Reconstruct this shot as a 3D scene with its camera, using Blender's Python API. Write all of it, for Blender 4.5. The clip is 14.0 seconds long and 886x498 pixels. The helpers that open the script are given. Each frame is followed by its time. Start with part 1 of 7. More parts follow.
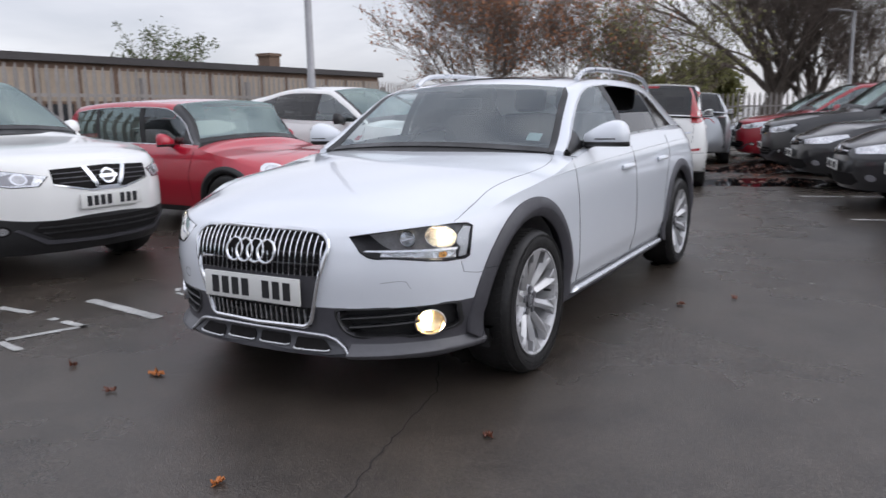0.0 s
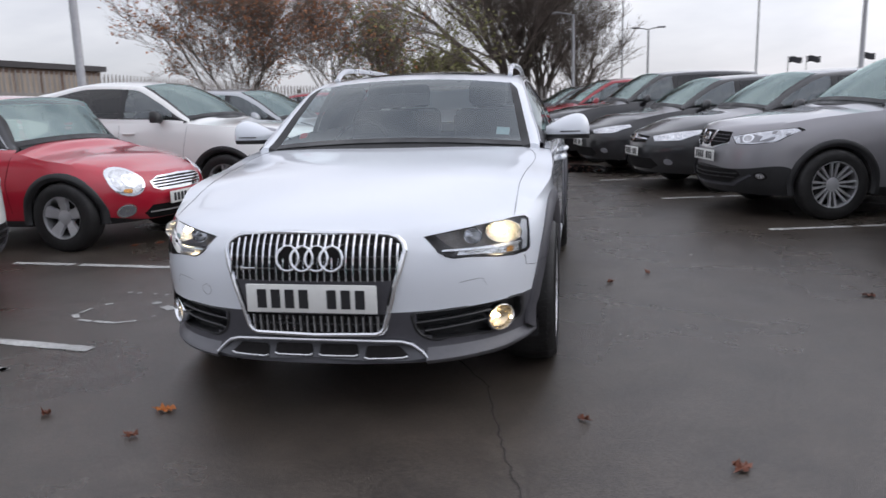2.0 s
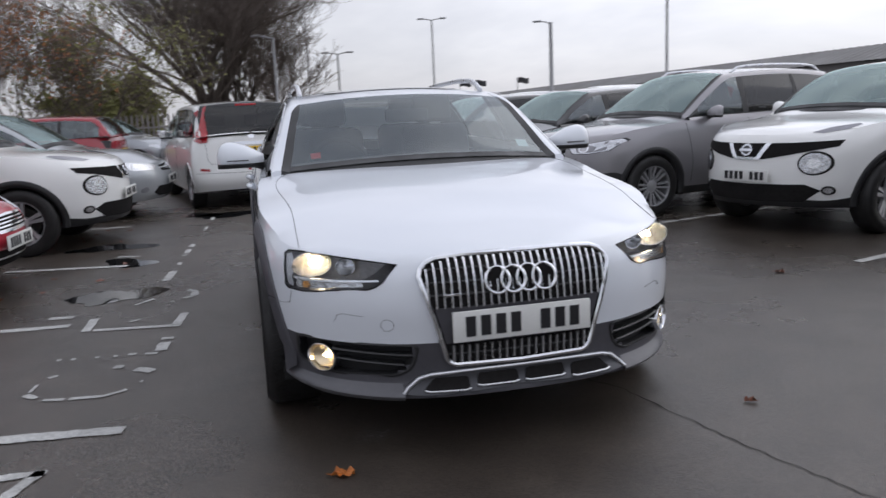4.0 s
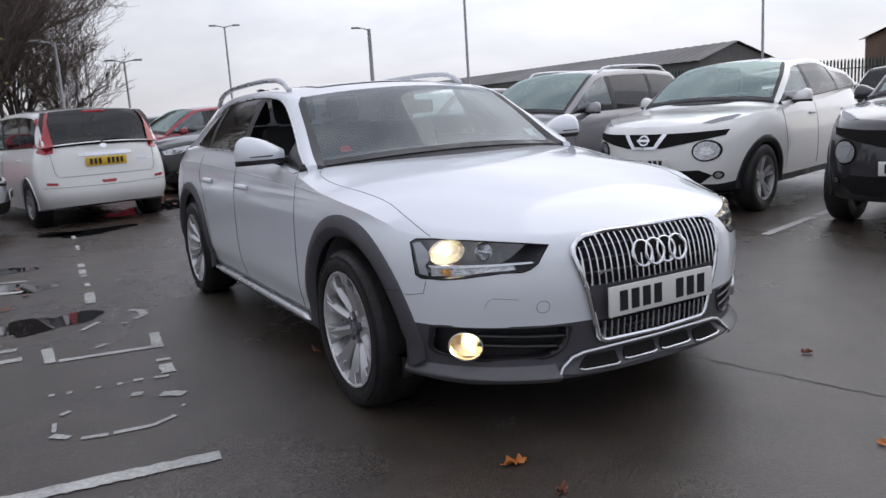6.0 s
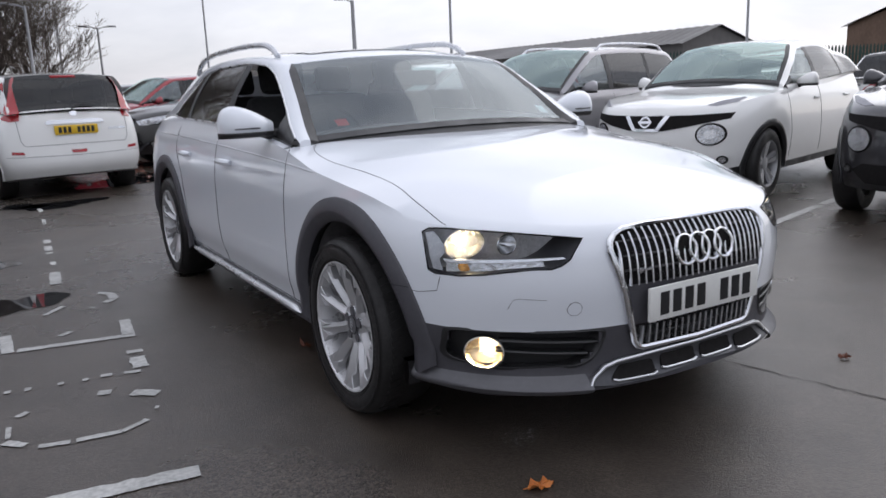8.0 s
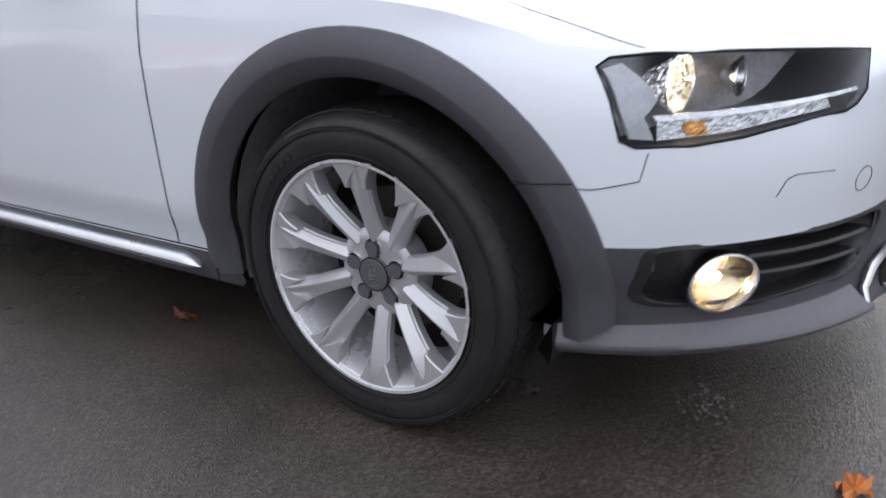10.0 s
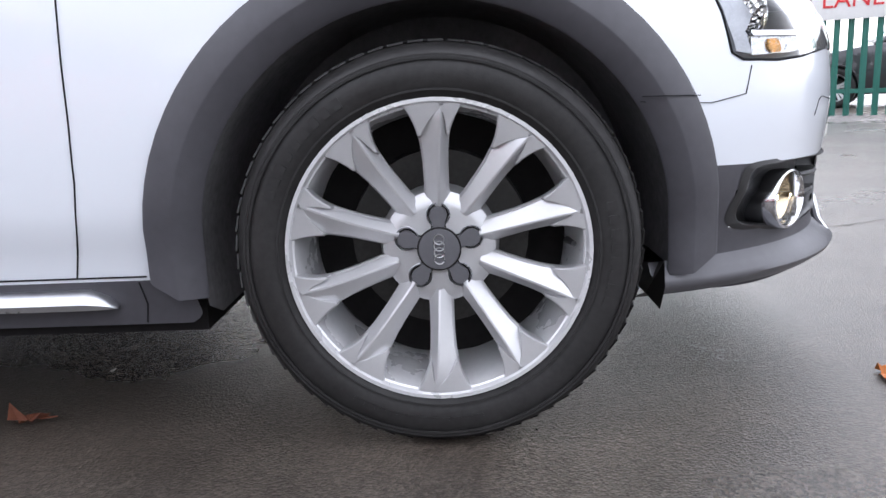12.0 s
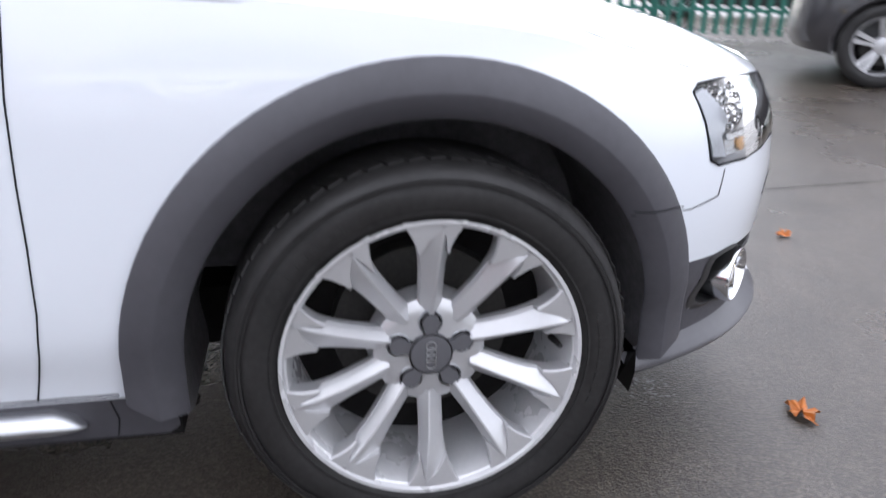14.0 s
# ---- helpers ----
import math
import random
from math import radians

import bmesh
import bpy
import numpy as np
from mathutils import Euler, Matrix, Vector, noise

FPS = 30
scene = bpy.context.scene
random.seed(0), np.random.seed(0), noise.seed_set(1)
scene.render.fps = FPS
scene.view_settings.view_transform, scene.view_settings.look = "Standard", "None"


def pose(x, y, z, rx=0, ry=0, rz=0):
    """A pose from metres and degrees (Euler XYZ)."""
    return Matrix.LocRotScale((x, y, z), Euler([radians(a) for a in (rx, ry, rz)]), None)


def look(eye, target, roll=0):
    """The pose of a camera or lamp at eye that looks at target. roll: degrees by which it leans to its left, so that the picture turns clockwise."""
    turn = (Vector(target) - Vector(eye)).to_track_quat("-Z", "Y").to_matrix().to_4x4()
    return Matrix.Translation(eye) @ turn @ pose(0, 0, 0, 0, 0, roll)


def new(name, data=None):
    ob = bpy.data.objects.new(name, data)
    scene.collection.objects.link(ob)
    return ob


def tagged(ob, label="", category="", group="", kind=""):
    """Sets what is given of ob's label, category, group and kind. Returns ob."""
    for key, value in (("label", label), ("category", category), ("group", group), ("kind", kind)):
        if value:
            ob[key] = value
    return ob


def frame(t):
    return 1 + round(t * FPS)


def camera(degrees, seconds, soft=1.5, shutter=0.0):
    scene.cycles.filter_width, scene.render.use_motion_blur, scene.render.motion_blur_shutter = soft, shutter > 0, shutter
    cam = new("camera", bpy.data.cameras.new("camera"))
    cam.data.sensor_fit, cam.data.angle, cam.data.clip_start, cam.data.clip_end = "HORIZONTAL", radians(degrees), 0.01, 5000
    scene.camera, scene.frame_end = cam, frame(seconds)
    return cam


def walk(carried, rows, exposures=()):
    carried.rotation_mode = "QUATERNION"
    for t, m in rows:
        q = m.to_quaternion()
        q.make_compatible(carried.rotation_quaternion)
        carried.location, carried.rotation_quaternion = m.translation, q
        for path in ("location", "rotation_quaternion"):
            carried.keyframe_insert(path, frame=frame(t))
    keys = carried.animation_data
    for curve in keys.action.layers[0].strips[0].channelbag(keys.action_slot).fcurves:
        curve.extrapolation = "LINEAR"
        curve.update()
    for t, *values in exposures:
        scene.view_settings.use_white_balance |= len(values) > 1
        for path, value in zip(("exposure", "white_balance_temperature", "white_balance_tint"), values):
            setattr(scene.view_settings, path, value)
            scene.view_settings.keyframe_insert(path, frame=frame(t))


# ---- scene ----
cam = camera(60.0, 14.0, shutter=0.5)
PATH = [
    (0, (2.24, -3.189, 1.201), (1.257, -1.484, 0.847), -1.1),
    (0.5, (2.075, -3.294, 1.21), (1.239, -1.513, 0.853), -1.0),
    (1, (1.772, -3.379, 1.182), (1.052, -1.549, 0.817), -0.4),
    (1.5, (1.425, -3.477, 1.22), (0.849, -1.601, 0.832), -0.8),
    (2, (1.006, -3.609, 1.23), (0.658, -1.677, 0.849), -1.6),
    (2.5, (0.559, -3.553, 1.221), (0.311, -1.606, 0.836), -2.7),
    (3, (0.064, -3.563, 1.234), (0.086, -1.597, 0.866), -1.1),
    (3.5, (-0.391, -3.528, 1.218), (-0.142, -1.577, 0.853), -2.2),
    (4, (-0.904, -3.415, 1.244), (-0.432, -1.504, 0.893), -2.6),
    (6.5, (-2.108, -2.866, 1.204), (-1.109, -1.17, 0.85), -3.4),
    (7, (-2.111, -2.854, 1.217), (-1.116, -1.152, 0.882), -2.6),
    (9.5, (-1.76, -1.378, 1.021), (-0.575, 0.06, 0.294), -4.9),
    (10, (-1.933, -0.921, 0.937), (-0.413, 0.143, 0.193), -4.2),
    (10.5, (-2.018, -0.572, 0.883), (-0.335, 0.138, 0.07), -4.5),
    (11, (-2.032, -0.308, 0.768), (-0.196, 0.039, 0.056), -6.4),
    (11.5, (-2.078, -0.103, 0.644), (-0.141, 0.004, 0.158), -3.4),
    (12, (-2.096, -0.037, 0.59), (-0.14, 0.012, 0.177), -2.3),
    (12.5, (-2.091, -0.04, 0.587), (-0.134, 0.007, 0.175), -1.5),
    (13, (-2.093, -0.049, 0.59), (-0.132, -0.022, 0.195), -1.7),
    (13.5, (-2.098, -0.024, 0.648), (-0.146, -0.049, 0.216), -1.2),
    (14, (-1.964, 0.19, 0.944), (-0.129, -0.156, 0.228), 0.8),
]
walk(cam, [(t, look(eye, target, roll)) for t, eye, target, roll in PATH],
     exposures=[(0.0, 0.18), (2.0, 0.15), (3.0, -0.03), (4.0, -0.1), (7.0, -0.08), (9.0, 0.25), (9.5, 0.42), (10.0, 0.82), (10.5, 1.26), (11.0, 1.45), (11.5, 1.5), (13.5, 1.5), (14.0, 1.37)])

# ---- world and light ----
def node(tree, kind, x=0, **values):
    n = tree.nodes.new(kind)
    for key, value in values.items():
        n.inputs[key].default_value = value
    return n


def ramp(tree, stops):
    r = tree.nodes.new("ShaderNodeValToRGB")
    el = r.color_ramp.elements
    while len(el) < len(stops):
        el.new(0.5)
    for e, (p, c) in zip(el, stops):
        e.position = p
        e.color = (*c, 1) if len(c) == 3 else c
    return r


SUN_ELEVATION, SUN_ROTATION = 35.0, 78.0
world = bpy.data.worlds.new("overcast_sky")
scene.world = world
world.use_nodes = True
wt = world.node_tree
wt.nodes.clear()
w_out = wt.nodes.new("ShaderNodeOutputWorld")
w_bg = wt.nodes.new("ShaderNodeBackground")
w_sky = wt.nodes.new("ShaderNodeTexSky")
w_sky.sky_type = "NISHITA"
w_sky.sun_disc = False
w_sky.sun_elevation = radians(SUN_ELEVATION)
w_sky.sun_rotation = radians(SUN_ROTATION)
w_co = wt.nodes.new("ShaderNodeTexCoord")
w_map = wt.nodes.new("ShaderNodeMapping")
w_map.inputs["Scale"].default_value = (1.0, 1.0, 3.4)
w_noise = node(wt, "ShaderNodeTexNoise", Scale=1.7, Detail=6.0, Roughness=0.52, Distortion=0.25)
w_cloud = ramp(wt, [(0.34, (0.42, 0.435, 0.492)), (0.52, (0.60, 0.60, 0.650)), (0.68, (0.78, 0.775, 0.810))])
w_sep = wt.nodes.new("ShaderNodeSeparateXYZ")
w_up = ramp(wt, [(0.0, (0.92, 0.92, 0.94)), (0.16, (0.96, 0.96, 0.98)), (0.55, (1.36, 1.38, 1.43)), (1.0, (1.50, 1.53, 1.59))])
w_mul = wt.nodes.new("ShaderNodeMix")
w_mul.data_type, w_mul.blend_type = "RGBA", "MULTIPLY"
w_mul.inputs["Factor"].default_value = 1.0
w_mix = wt.nodes.new("ShaderNodeMix")
w_mix.data_type, w_mix.blend_type = "RGBA", "ADD"
w_mix.inputs["Factor"].default_value = 0.02
wl = wt.links.new
wl(w_co.outputs["Generated"], w_map.inputs["Vector"])
wl(w_map.outputs["Vector"], w_noise.inputs["Vector"])
wl(w_noise.outputs["Fac"], w_cloud.inputs["Fac"])
wl(w_co.outputs["Generated"], w_sep.inputs["Vector"])
wl(w_sep.outputs["Z"], w_up.inputs["Fac"])
wl(w_cloud.outputs["Color"], w_mul.inputs["A"])
wl(w_up.outputs["Color"], w_mul.inputs["B"])
w_dot = wt.nodes.new("ShaderNodeVectorMath")
w_dot.operation = "DOT_PRODUCT"
w_dot.inputs[1].default_value = (math.sin(radians(SUN_ROTATION)), math.cos(radians(SUN_ROTATION)), 0.0)
wl(w_co.outputs["Generated"], w_dot.inputs[0])
w_side = node(wt, "ShaderNodeMapRange")
w_side.interpolation_type = "SMOOTHSTEP"
for key, value in (("From Min", 0.05), ("From Max", 1.0), ("To Min", 1.03), ("To Max", 1.62)):
    w_side.inputs[key].default_value = value
wl(w_dot.outputs["Value"], w_side.inputs["Value"])
w_sun = wt.nodes.new("ShaderNodeVectorMath")
w_sun.operation = "SCALE"
wl(w_mul.outputs["Result"], w_sun.inputs[0])
wl(w_side.outputs["Result"], w_sun.inputs["Scale"])
wl(w_sun.outputs["Vector"], w_mix.inputs["A"])
wl(w_sky.outputs["Color"], w_mix.inputs["B"])
wl(w_mix.outputs["Result"], w_bg.inputs["Color"])
w_bg.inputs["Strength"].default_value = 1.0
wl(w_bg.outputs["Background"], w_out.inputs["Surface"])

sun = new("sun", bpy.data.lights.new("sun", "SUN"))
sun.data.energy = 0.5
sun.data.angle = radians(60)
sun.data.color = (1.0, 0.97, 0.94)
sun.matrix_world = look((0, 0, 30), Vector((0, 0, 30)) - Vector((math.sin(radians(SUN_ROTATION)) * math.cos(radians(SUN_ELEVATION)), math.cos(radians(SUN_ROTATION)) * math.cos(radians(SUN_ELEVATION)), math.sin(radians(SUN_ELEVATION)))))


# ---- materials ----
def material(name, color, rough=0.5, metal=0.0, coat=0.0, vary=0.0, scale=8.0, bump=0.0, bump_scale=60.0, rough_vary=0.0, emit=None, power=0.0, random=0.0, spec=0.5):
    """A Principled material with colour variation at two scales, roughness variation and a fine bump."""
    m = bpy.data.materials.new(name)
    m.use_nodes = True
    t = m.node_tree
    b = t.nodes["Principled BSDF"]
    b.inputs["Base Color"].default_value = (*color, 1)
    b.inputs["Roughness"].default_value = rough
    b.inputs["Metallic"].default_value = metal
    b.inputs["Coat Weight"].default_value = coat
    b.inputs["Coat Roughness"].default_value = 0.04
    b.inputs["Specular IOR Level"].default_value = spec
    co = t.nodes.new("ShaderNodeTexCoord")
    if vary or random:
        n1 = node(t, "ShaderNodeTexNoise", Scale=scale, Detail=5.0, Roughness=0.6)
        n2 = node(t, "ShaderNodeTexNoise", Scale=scale * 9, Detail=4.0, Roughness=0.6)
        t.links.new(co.outputs["Object"], n1.inputs["Vector"])
        t.links.new(co.outputs["Object"], n2.inputs["Vector"])
        add = t.nodes.new("ShaderNodeMath")
        add.operation = "ADD"
        t.links.new(n1.outputs["Fac"], add.inputs[0])
        t.links.new(n2.outputs["Fac"], add.inputs[1])
        src = add.outputs[0]
        if random:
            info = t.nodes.new("ShaderNodeObjectInfo")
            mad = t.nodes.new("ShaderNodeMath")
            mad.operation = "MULTIPLY_ADD"
            mad.inputs[1].default_value = random
            t.links.new(info.outputs["Random"], mad.inputs[0])
            t.links.new(src, mad.inputs[2])
            src = mad.outputs[0]
        lo = tuple(c * (1 - vary) for c in color)
        hi = tuple(min(1, c * (1 + vary)) for c in color)
        mr = node(t, "ShaderNodeMapRange")
        mr.inputs["From Min"].default_value = 0.65
        mr.inputs["From Max"].default_value = 1.35 + random
        t.links.new(src, mr.inputs["Value"])
        mix = t.nodes.new("ShaderNodeMix")
        mix.data_type = "RGBA"
        mix.inputs["A"].default_value = (*lo, 1)
        mix.inputs["B"].default_value = (*hi, 1)
        t.links.new(mr.outputs["Result"], mix.inputs["Factor"])
        t.links.new(mix.outputs["Result"], b.inputs["Base Color"])
    if rough_vary:
        n3 = node(t, "ShaderNodeTexNoise", Scale=scale * 0.6, Detail=5.0, Roughness=0.65)
        t.links.new(co.outputs["Object"], n3.inputs["Vector"])
        mr2 = node(t, "ShaderNodeMapRange")
        mr2.inputs["From Min"].default_value, mr2.inputs["From Max"].default_value = 0.35, 0.65
        mr2.inputs["To Min"].default_value, mr2.inputs["To Max"].default_value = max(0.02, rough - rough_vary), min(1, rough + rough_vary)
        t.links.new(n3.outputs["Fac"], mr2.inputs["Value"])
        t.links.new(mr2.outputs["Result"], b.inputs["Roughness"])
    if bump:
        n4 = node(t, "ShaderNodeTexNoise", Scale=bump_scale, Detail=3.0, Roughness=0.7)
        t.links.new(co.outputs["Object"], n4.inputs["Vector"])
        bp = node(t, "ShaderNodeBump", Strength=bump, Distance=0.01)
        t.links.new(n4.outputs["Fac"], bp.inputs["Height"])
        t.links.new(bp.outputs["Normal"], b.inputs["Normal"])
    if emit:
        b.inputs["Emission Color"].default_value = (*emit, 1)
        b.inputs["Emission Strength"].default_value = power
    return m


def glass(name, tint, ior=1.45, rough=0.0, sheen=(0.9, 0.9, 0.9)):
    """A thin pane: clear or tinted, with reflections that grow towards grazing angles."""
    m = bpy.data.materials.new(name)
    m.use_nodes = True
    t = m.node_tree
    t.nodes.clear()
    out = t.nodes.new("ShaderNodeOutputMaterial")
    tr = t.nodes.new("ShaderNodeBsdfTransparent")
    tr.inputs["Color"].default_value = (*tint, 1)
    gl = t.nodes.new("ShaderNodeBsdfGlossy")
    gl.inputs["Roughness"].default_value = rough
    gl.inputs["Color"].default_value = (*sheen, 1)
    fr = t.nodes.new("ShaderNodeFresnel")
    fr.inputs["IOR"].default_value = ior
    mx = t.nodes.new("ShaderNodeMixShader")
    t.links.new(fr.outputs["Fac"], mx.inputs["Fac"])
    t.links.new(tr.outputs["BSDF"], mx.inputs[1])
    t.links.new(gl.outputs["BSDF"], mx.inputs[2])
    t.links.new(mx.outputs["Shader"], out.inputs["Surface"])
    return m


def paint(name, color, metal=0.0, rough=0.28):
    """Wet clear-coated car paint with faint grime near the road film."""
    return material(name, color, rough=rough, metal=metal, coat=1.0, vary=0.012, scale=0.8)


WHITE = paint("ice_white_paint", (0.71, 0.74, 0.785))
WHITE_WARM = paint("plain_white_paint", (0.80, 0.80, 0.78))
RED = paint("red_paint", (0.44, 0.008, 0.028))
GREY = paint("gunmetal_paint", (0.27, 0.262, 0.275), metal=0.35)
DEEP_RED = paint("deep_red_paint", (0.30, 0.008, 0.020))
BLACK = paint("black_paint", (0.012, 0.012, 0.014))
CHARCOAL = paint("charcoal_paint", (0.035, 0.034, 0.038), metal=0.3)
SILVER = paint("silver_paint", (0.42, 0.44, 0.46), metal=0.5)
CLADDING = material("grey_textured_plastic", (0.060, 0.0585, 0.067), rough=0.52, vary=0.12, scale=5, rough_vary=0.12, bump=0.06, bump_scale=700)
LIP = material("grey_satin_plastic", (0.100, 0.099, 0.108), rough=0.38, vary=0.10, scale=5, rough_vary=0.1, bump=0.04, bump_scale=500)
BLACK_PLASTIC = material("black_plastic", (0.018, 0.018, 0.019), rough=0.45, vary=0.25, scale=6, rough_vary=0.15, bump=0.03, bump_scale=400)
# near-black that puts the shade of openings and recesses into the base colour
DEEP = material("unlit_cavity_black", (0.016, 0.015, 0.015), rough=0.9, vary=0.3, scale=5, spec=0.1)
CHROME = material("chrome", (0.78, 0.79, 0.81), rough=0.12, metal=1.0, vary=0.05, scale=12, rough_vary=0.04)
SATIN = material("satin_aluminium", (0.62, 0.63, 0.65), rough=0.3, metal=1.0, vary=0.06, scale=9, rough_vary=0.08)
ALLOY = material("silver_alloy", (0.54, 0.54, 0.55), rough=0.33, metal=0.55, vary=0.03, scale=14, rough_vary=0.04)
# lighter copy of the alloy: skylight on the barrel put into its colour
ALLOY_SKYLIT = material("skylit_rim_barrel", (0.62, 0.62, 0.63), rough=0.3, metal=0.35, vary=0.06, scale=10, rough_vary=0.06)
# darker copy for the parked wheels: barrel shade put into its colour
ALLOY_SHADED = material("shadowed_alloy_barrel", (0.36, 0.36, 0.37), rough=0.42, metal=0.7, vary=0.2, scale=10, rough_vary=0.1)
TYRE = material("tyre_rubber", (0.018, 0.0172, 0.0172), rough=0.52, spec=0.35, vary=0.5, scale=9, rough_vary=0.16, bump=0.05, bump_scale=160)
LINER = material("felt_arch_liner", (0.20, 0.195, 0.20), rough=0.85, vary=0.3, scale=7, bump=0.2, bump_scale=60, spec=0.2)
STONE_CHIP = material("cap_plastic_grey", (0.12, 0.12, 0.13), rough=0.4, metal=0.3, vary=0.08, scale=20)
DISC = material("dull_brake_steel", (0.055, 0.053, 0.05), rough=0.55, metal=0.5, vary=0.3, scale=12)
SEAM = material("panel_gap", (0.012, 0.012, 0.014), rough=0.8, spec=0.2)
GLASS = glass("car_glass", (0.70, 0.79, 0.77), ior=2.2, sheen=(0.84, 0.90, 0.92))
PARKED_GLASS = glass("parked_car_glass", (0.72, 0.88, 0.84), ior=3.0, sheen=(0.78, 0.95, 0.92))
GLASS_DARK = glass("privacy_glass", (0.10, 0.105, 0.11), ior=1.6)
LENS = glass("lamp_lens", (0.96, 0.97, 0.98), ior=1.09)
LAMP_CLEAR = material("clear_lamp_reflector", (0.62, 0.63, 0.65), rough=0.22, metal=0.9, vary=0.3, scale=18, bump=0.5, bump_scale=35)
LAMP_IN = material("lamp_reflector", (0.75, 0.76, 0.78), rough=0.16, metal=1.0, vary=0.15, scale=30, bump=0.15, bump_scale=90)
LAMP_DARK = material("lamp_bezel", (0.05, 0.05, 0.055), rough=0.3, vary=0.3, scale=20)
LAMP_SMOKE = material("smoked_lamp_tray", (0.52, 0.52, 0.54), rough=0.36, metal=0.55, vary=0.35, scale=25)
LAMP_GREY = material("lamp_bezel_grey", (0.30, 0.30, 0.32), rough=0.3, metal=0.5, vary=0.2, scale=20)
BEAM = material("halogen_glow", (1, 0.9, 0.7), rough=0.3, emit=(1.0, 0.80, 0.52), power=64.0)
FOG_BEAM = material("fog_bulb_glow", (1, 0.9, 0.7), rough=0.3, emit=(1.0, 0.76, 0.46), power=34.0)
LAMP_FACET = material("faceted_reflector", (0.90, 0.89, 0.87), rough=0.10, metal=1.0, vary=0.08, scale=40)
lt = LAMP_FACET.node_tree
l_co = lt.nodes.new("ShaderNodeTexCoord")
l_cell = lt.nodes.new("ShaderNodeTexVoronoi")
l_cell.inputs["Scale"].default_value = 110.0
lt.links.new(l_co.outputs["Object"], l_cell.inputs["Vector"])
l_bump = node(lt, "ShaderNodeBump", Strength=1.0, Distance=0.022)
lt.links.new(l_cell.outputs["Distance"], l_bump.inputs["Height"])
lt.links.new(l_bump.outputs["Normal"], lt.nodes["Principled BSDF"].inputs["Normal"])
LAMP_PALE = material("pale_lamp_plastic", (0.40, 0.41, 0.43), rough=0.25, metal=0.2, vary=0.2, scale=30)
SKID = material("skid_plate_grey", (0.060, 0.061, 0.067), rough=0.4, metal=0.4, vary=0.15, scale=9)
# metal bowl tinted amber: the bulb's warm glow is in the base colour
FOG_BOWL = material("glow_tinted_fog_bowl", (0.88, 0.72, 0.48), rough=0.2, metal=1.0, vary=0.1, scale=40, bump=0.25, bump_scale=130)
AMBER = material("amber_reflector", (0.75, 0.36, 0.12), rough=0.2, metal=0.9, vary=0.5, scale=60, bump=0.6, bump_scale=120)
TAIL = material("red_lamp_lens", (0.36, 0.008, 0.014), rough=0.12, coat=1.0, vary=0.2, scale=30)
PLATE_W = material("white_plate", (0.72, 0.72, 0.69), rough=0.35, vary=0.05, scale=20)
PLATE_Y = material("yellow_plate", (0.72, 0.46, 0.03), rough=0.35, vary=0.05, scale=20)
INK = material("black_lettering", (0.015, 0.015, 0.017), rough=0.4)
CABIN = material("dark_cabin_trim", (0.07, 0.07, 0.072), rough=0.7, vary=0.3, scale=8, bump=0.05, bump_scale=200)
SEATMAT = material("charcoal_upholstery", (0.06, 0.06, 0.062), rough=0.8, vary=0.3, scale=14, bump=0.1, bump_scale=300)
MIRROR = material("mirror_glass", (0.8, 0.8, 0.8), rough=0.02, metal=1.0)
STICKER = material("pale_sticker", (0.62, 0.74, 0.78), rough=0.5, vary=0.1, scale=40)
RED_STICKER = material("red_sticker", (0.62, 0.05, 0.05), rough=0.5, vary=0.1, scale=40)


# ---- mesh helpers ----
def part(name, bm, mat, parent=None, label="", smooth=True, sharp=0.7):
    """Links a bmesh as one mesh object under a thing or a part."""
    me = bpy.data.meshes.new(name)
    bmesh.ops.recalc_face_normals(bm, faces=bm.faces[:])
    if smooth:
        for f in bm.faces:
            f.smooth = True
        for e in bm.edges:
            if len(e.link_faces) == 2 and e.calc_face_angle(0) > sharp:
                e.smooth = False
    bm.to_mesh(me)
    bm.free()
    me.materials.append(mat)
    ob = new(name, me)
    if parent:
        ob.parent = parent
    if label:
        ob["label"] = label
    return ob


def thing(name, label, category, m=None, group="", kind=""):
    ob = new(name)
    ob.empty_display_size = 0.2
    if m is not None:
        ob.matrix_world = m
    return tagged(ob, label, category, group, kind)


def smooth_curve(pts):
    """A smooth function through (x, y) pairs, flat outside, with no overshoot to speak of."""
    xs = np.array([p[0] for p in pts], float)
    ys = np.array([p[1] for p in pts], float)
    h = np.diff(xs)
    d = np.diff(ys) / h
    m = np.zeros(len(xs))
    for i in range(1, len(xs) - 1):
        if d[i - 1] * d[i] > 0:
            w1, w2 = 2 * h[i] + h[i - 1], h[i] + 2 * h[i - 1]
            m[i] = (w1 + w2) / (w1 / d[i - 1] + w2 / d[i])
    m[0], m[-1] = d[0], d[-1]

    def f(x):
        if x <= xs[0]:
            return float(ys[0])
        if x >= xs[-1]:
            return float(ys[-1])
        i = int(np.searchsorted(xs, x)) - 1
        t = (x - xs[i]) / h[i]
        return float((1 + 2 * t) * (1 - t) ** 2 * ys[i] + t * (1 - t) ** 2 * h[i] * m[i] + t * t * (3 - 2 * t) * ys[i + 1] + t * t * (t - 1) * h[i] * m[i + 1])
    return f


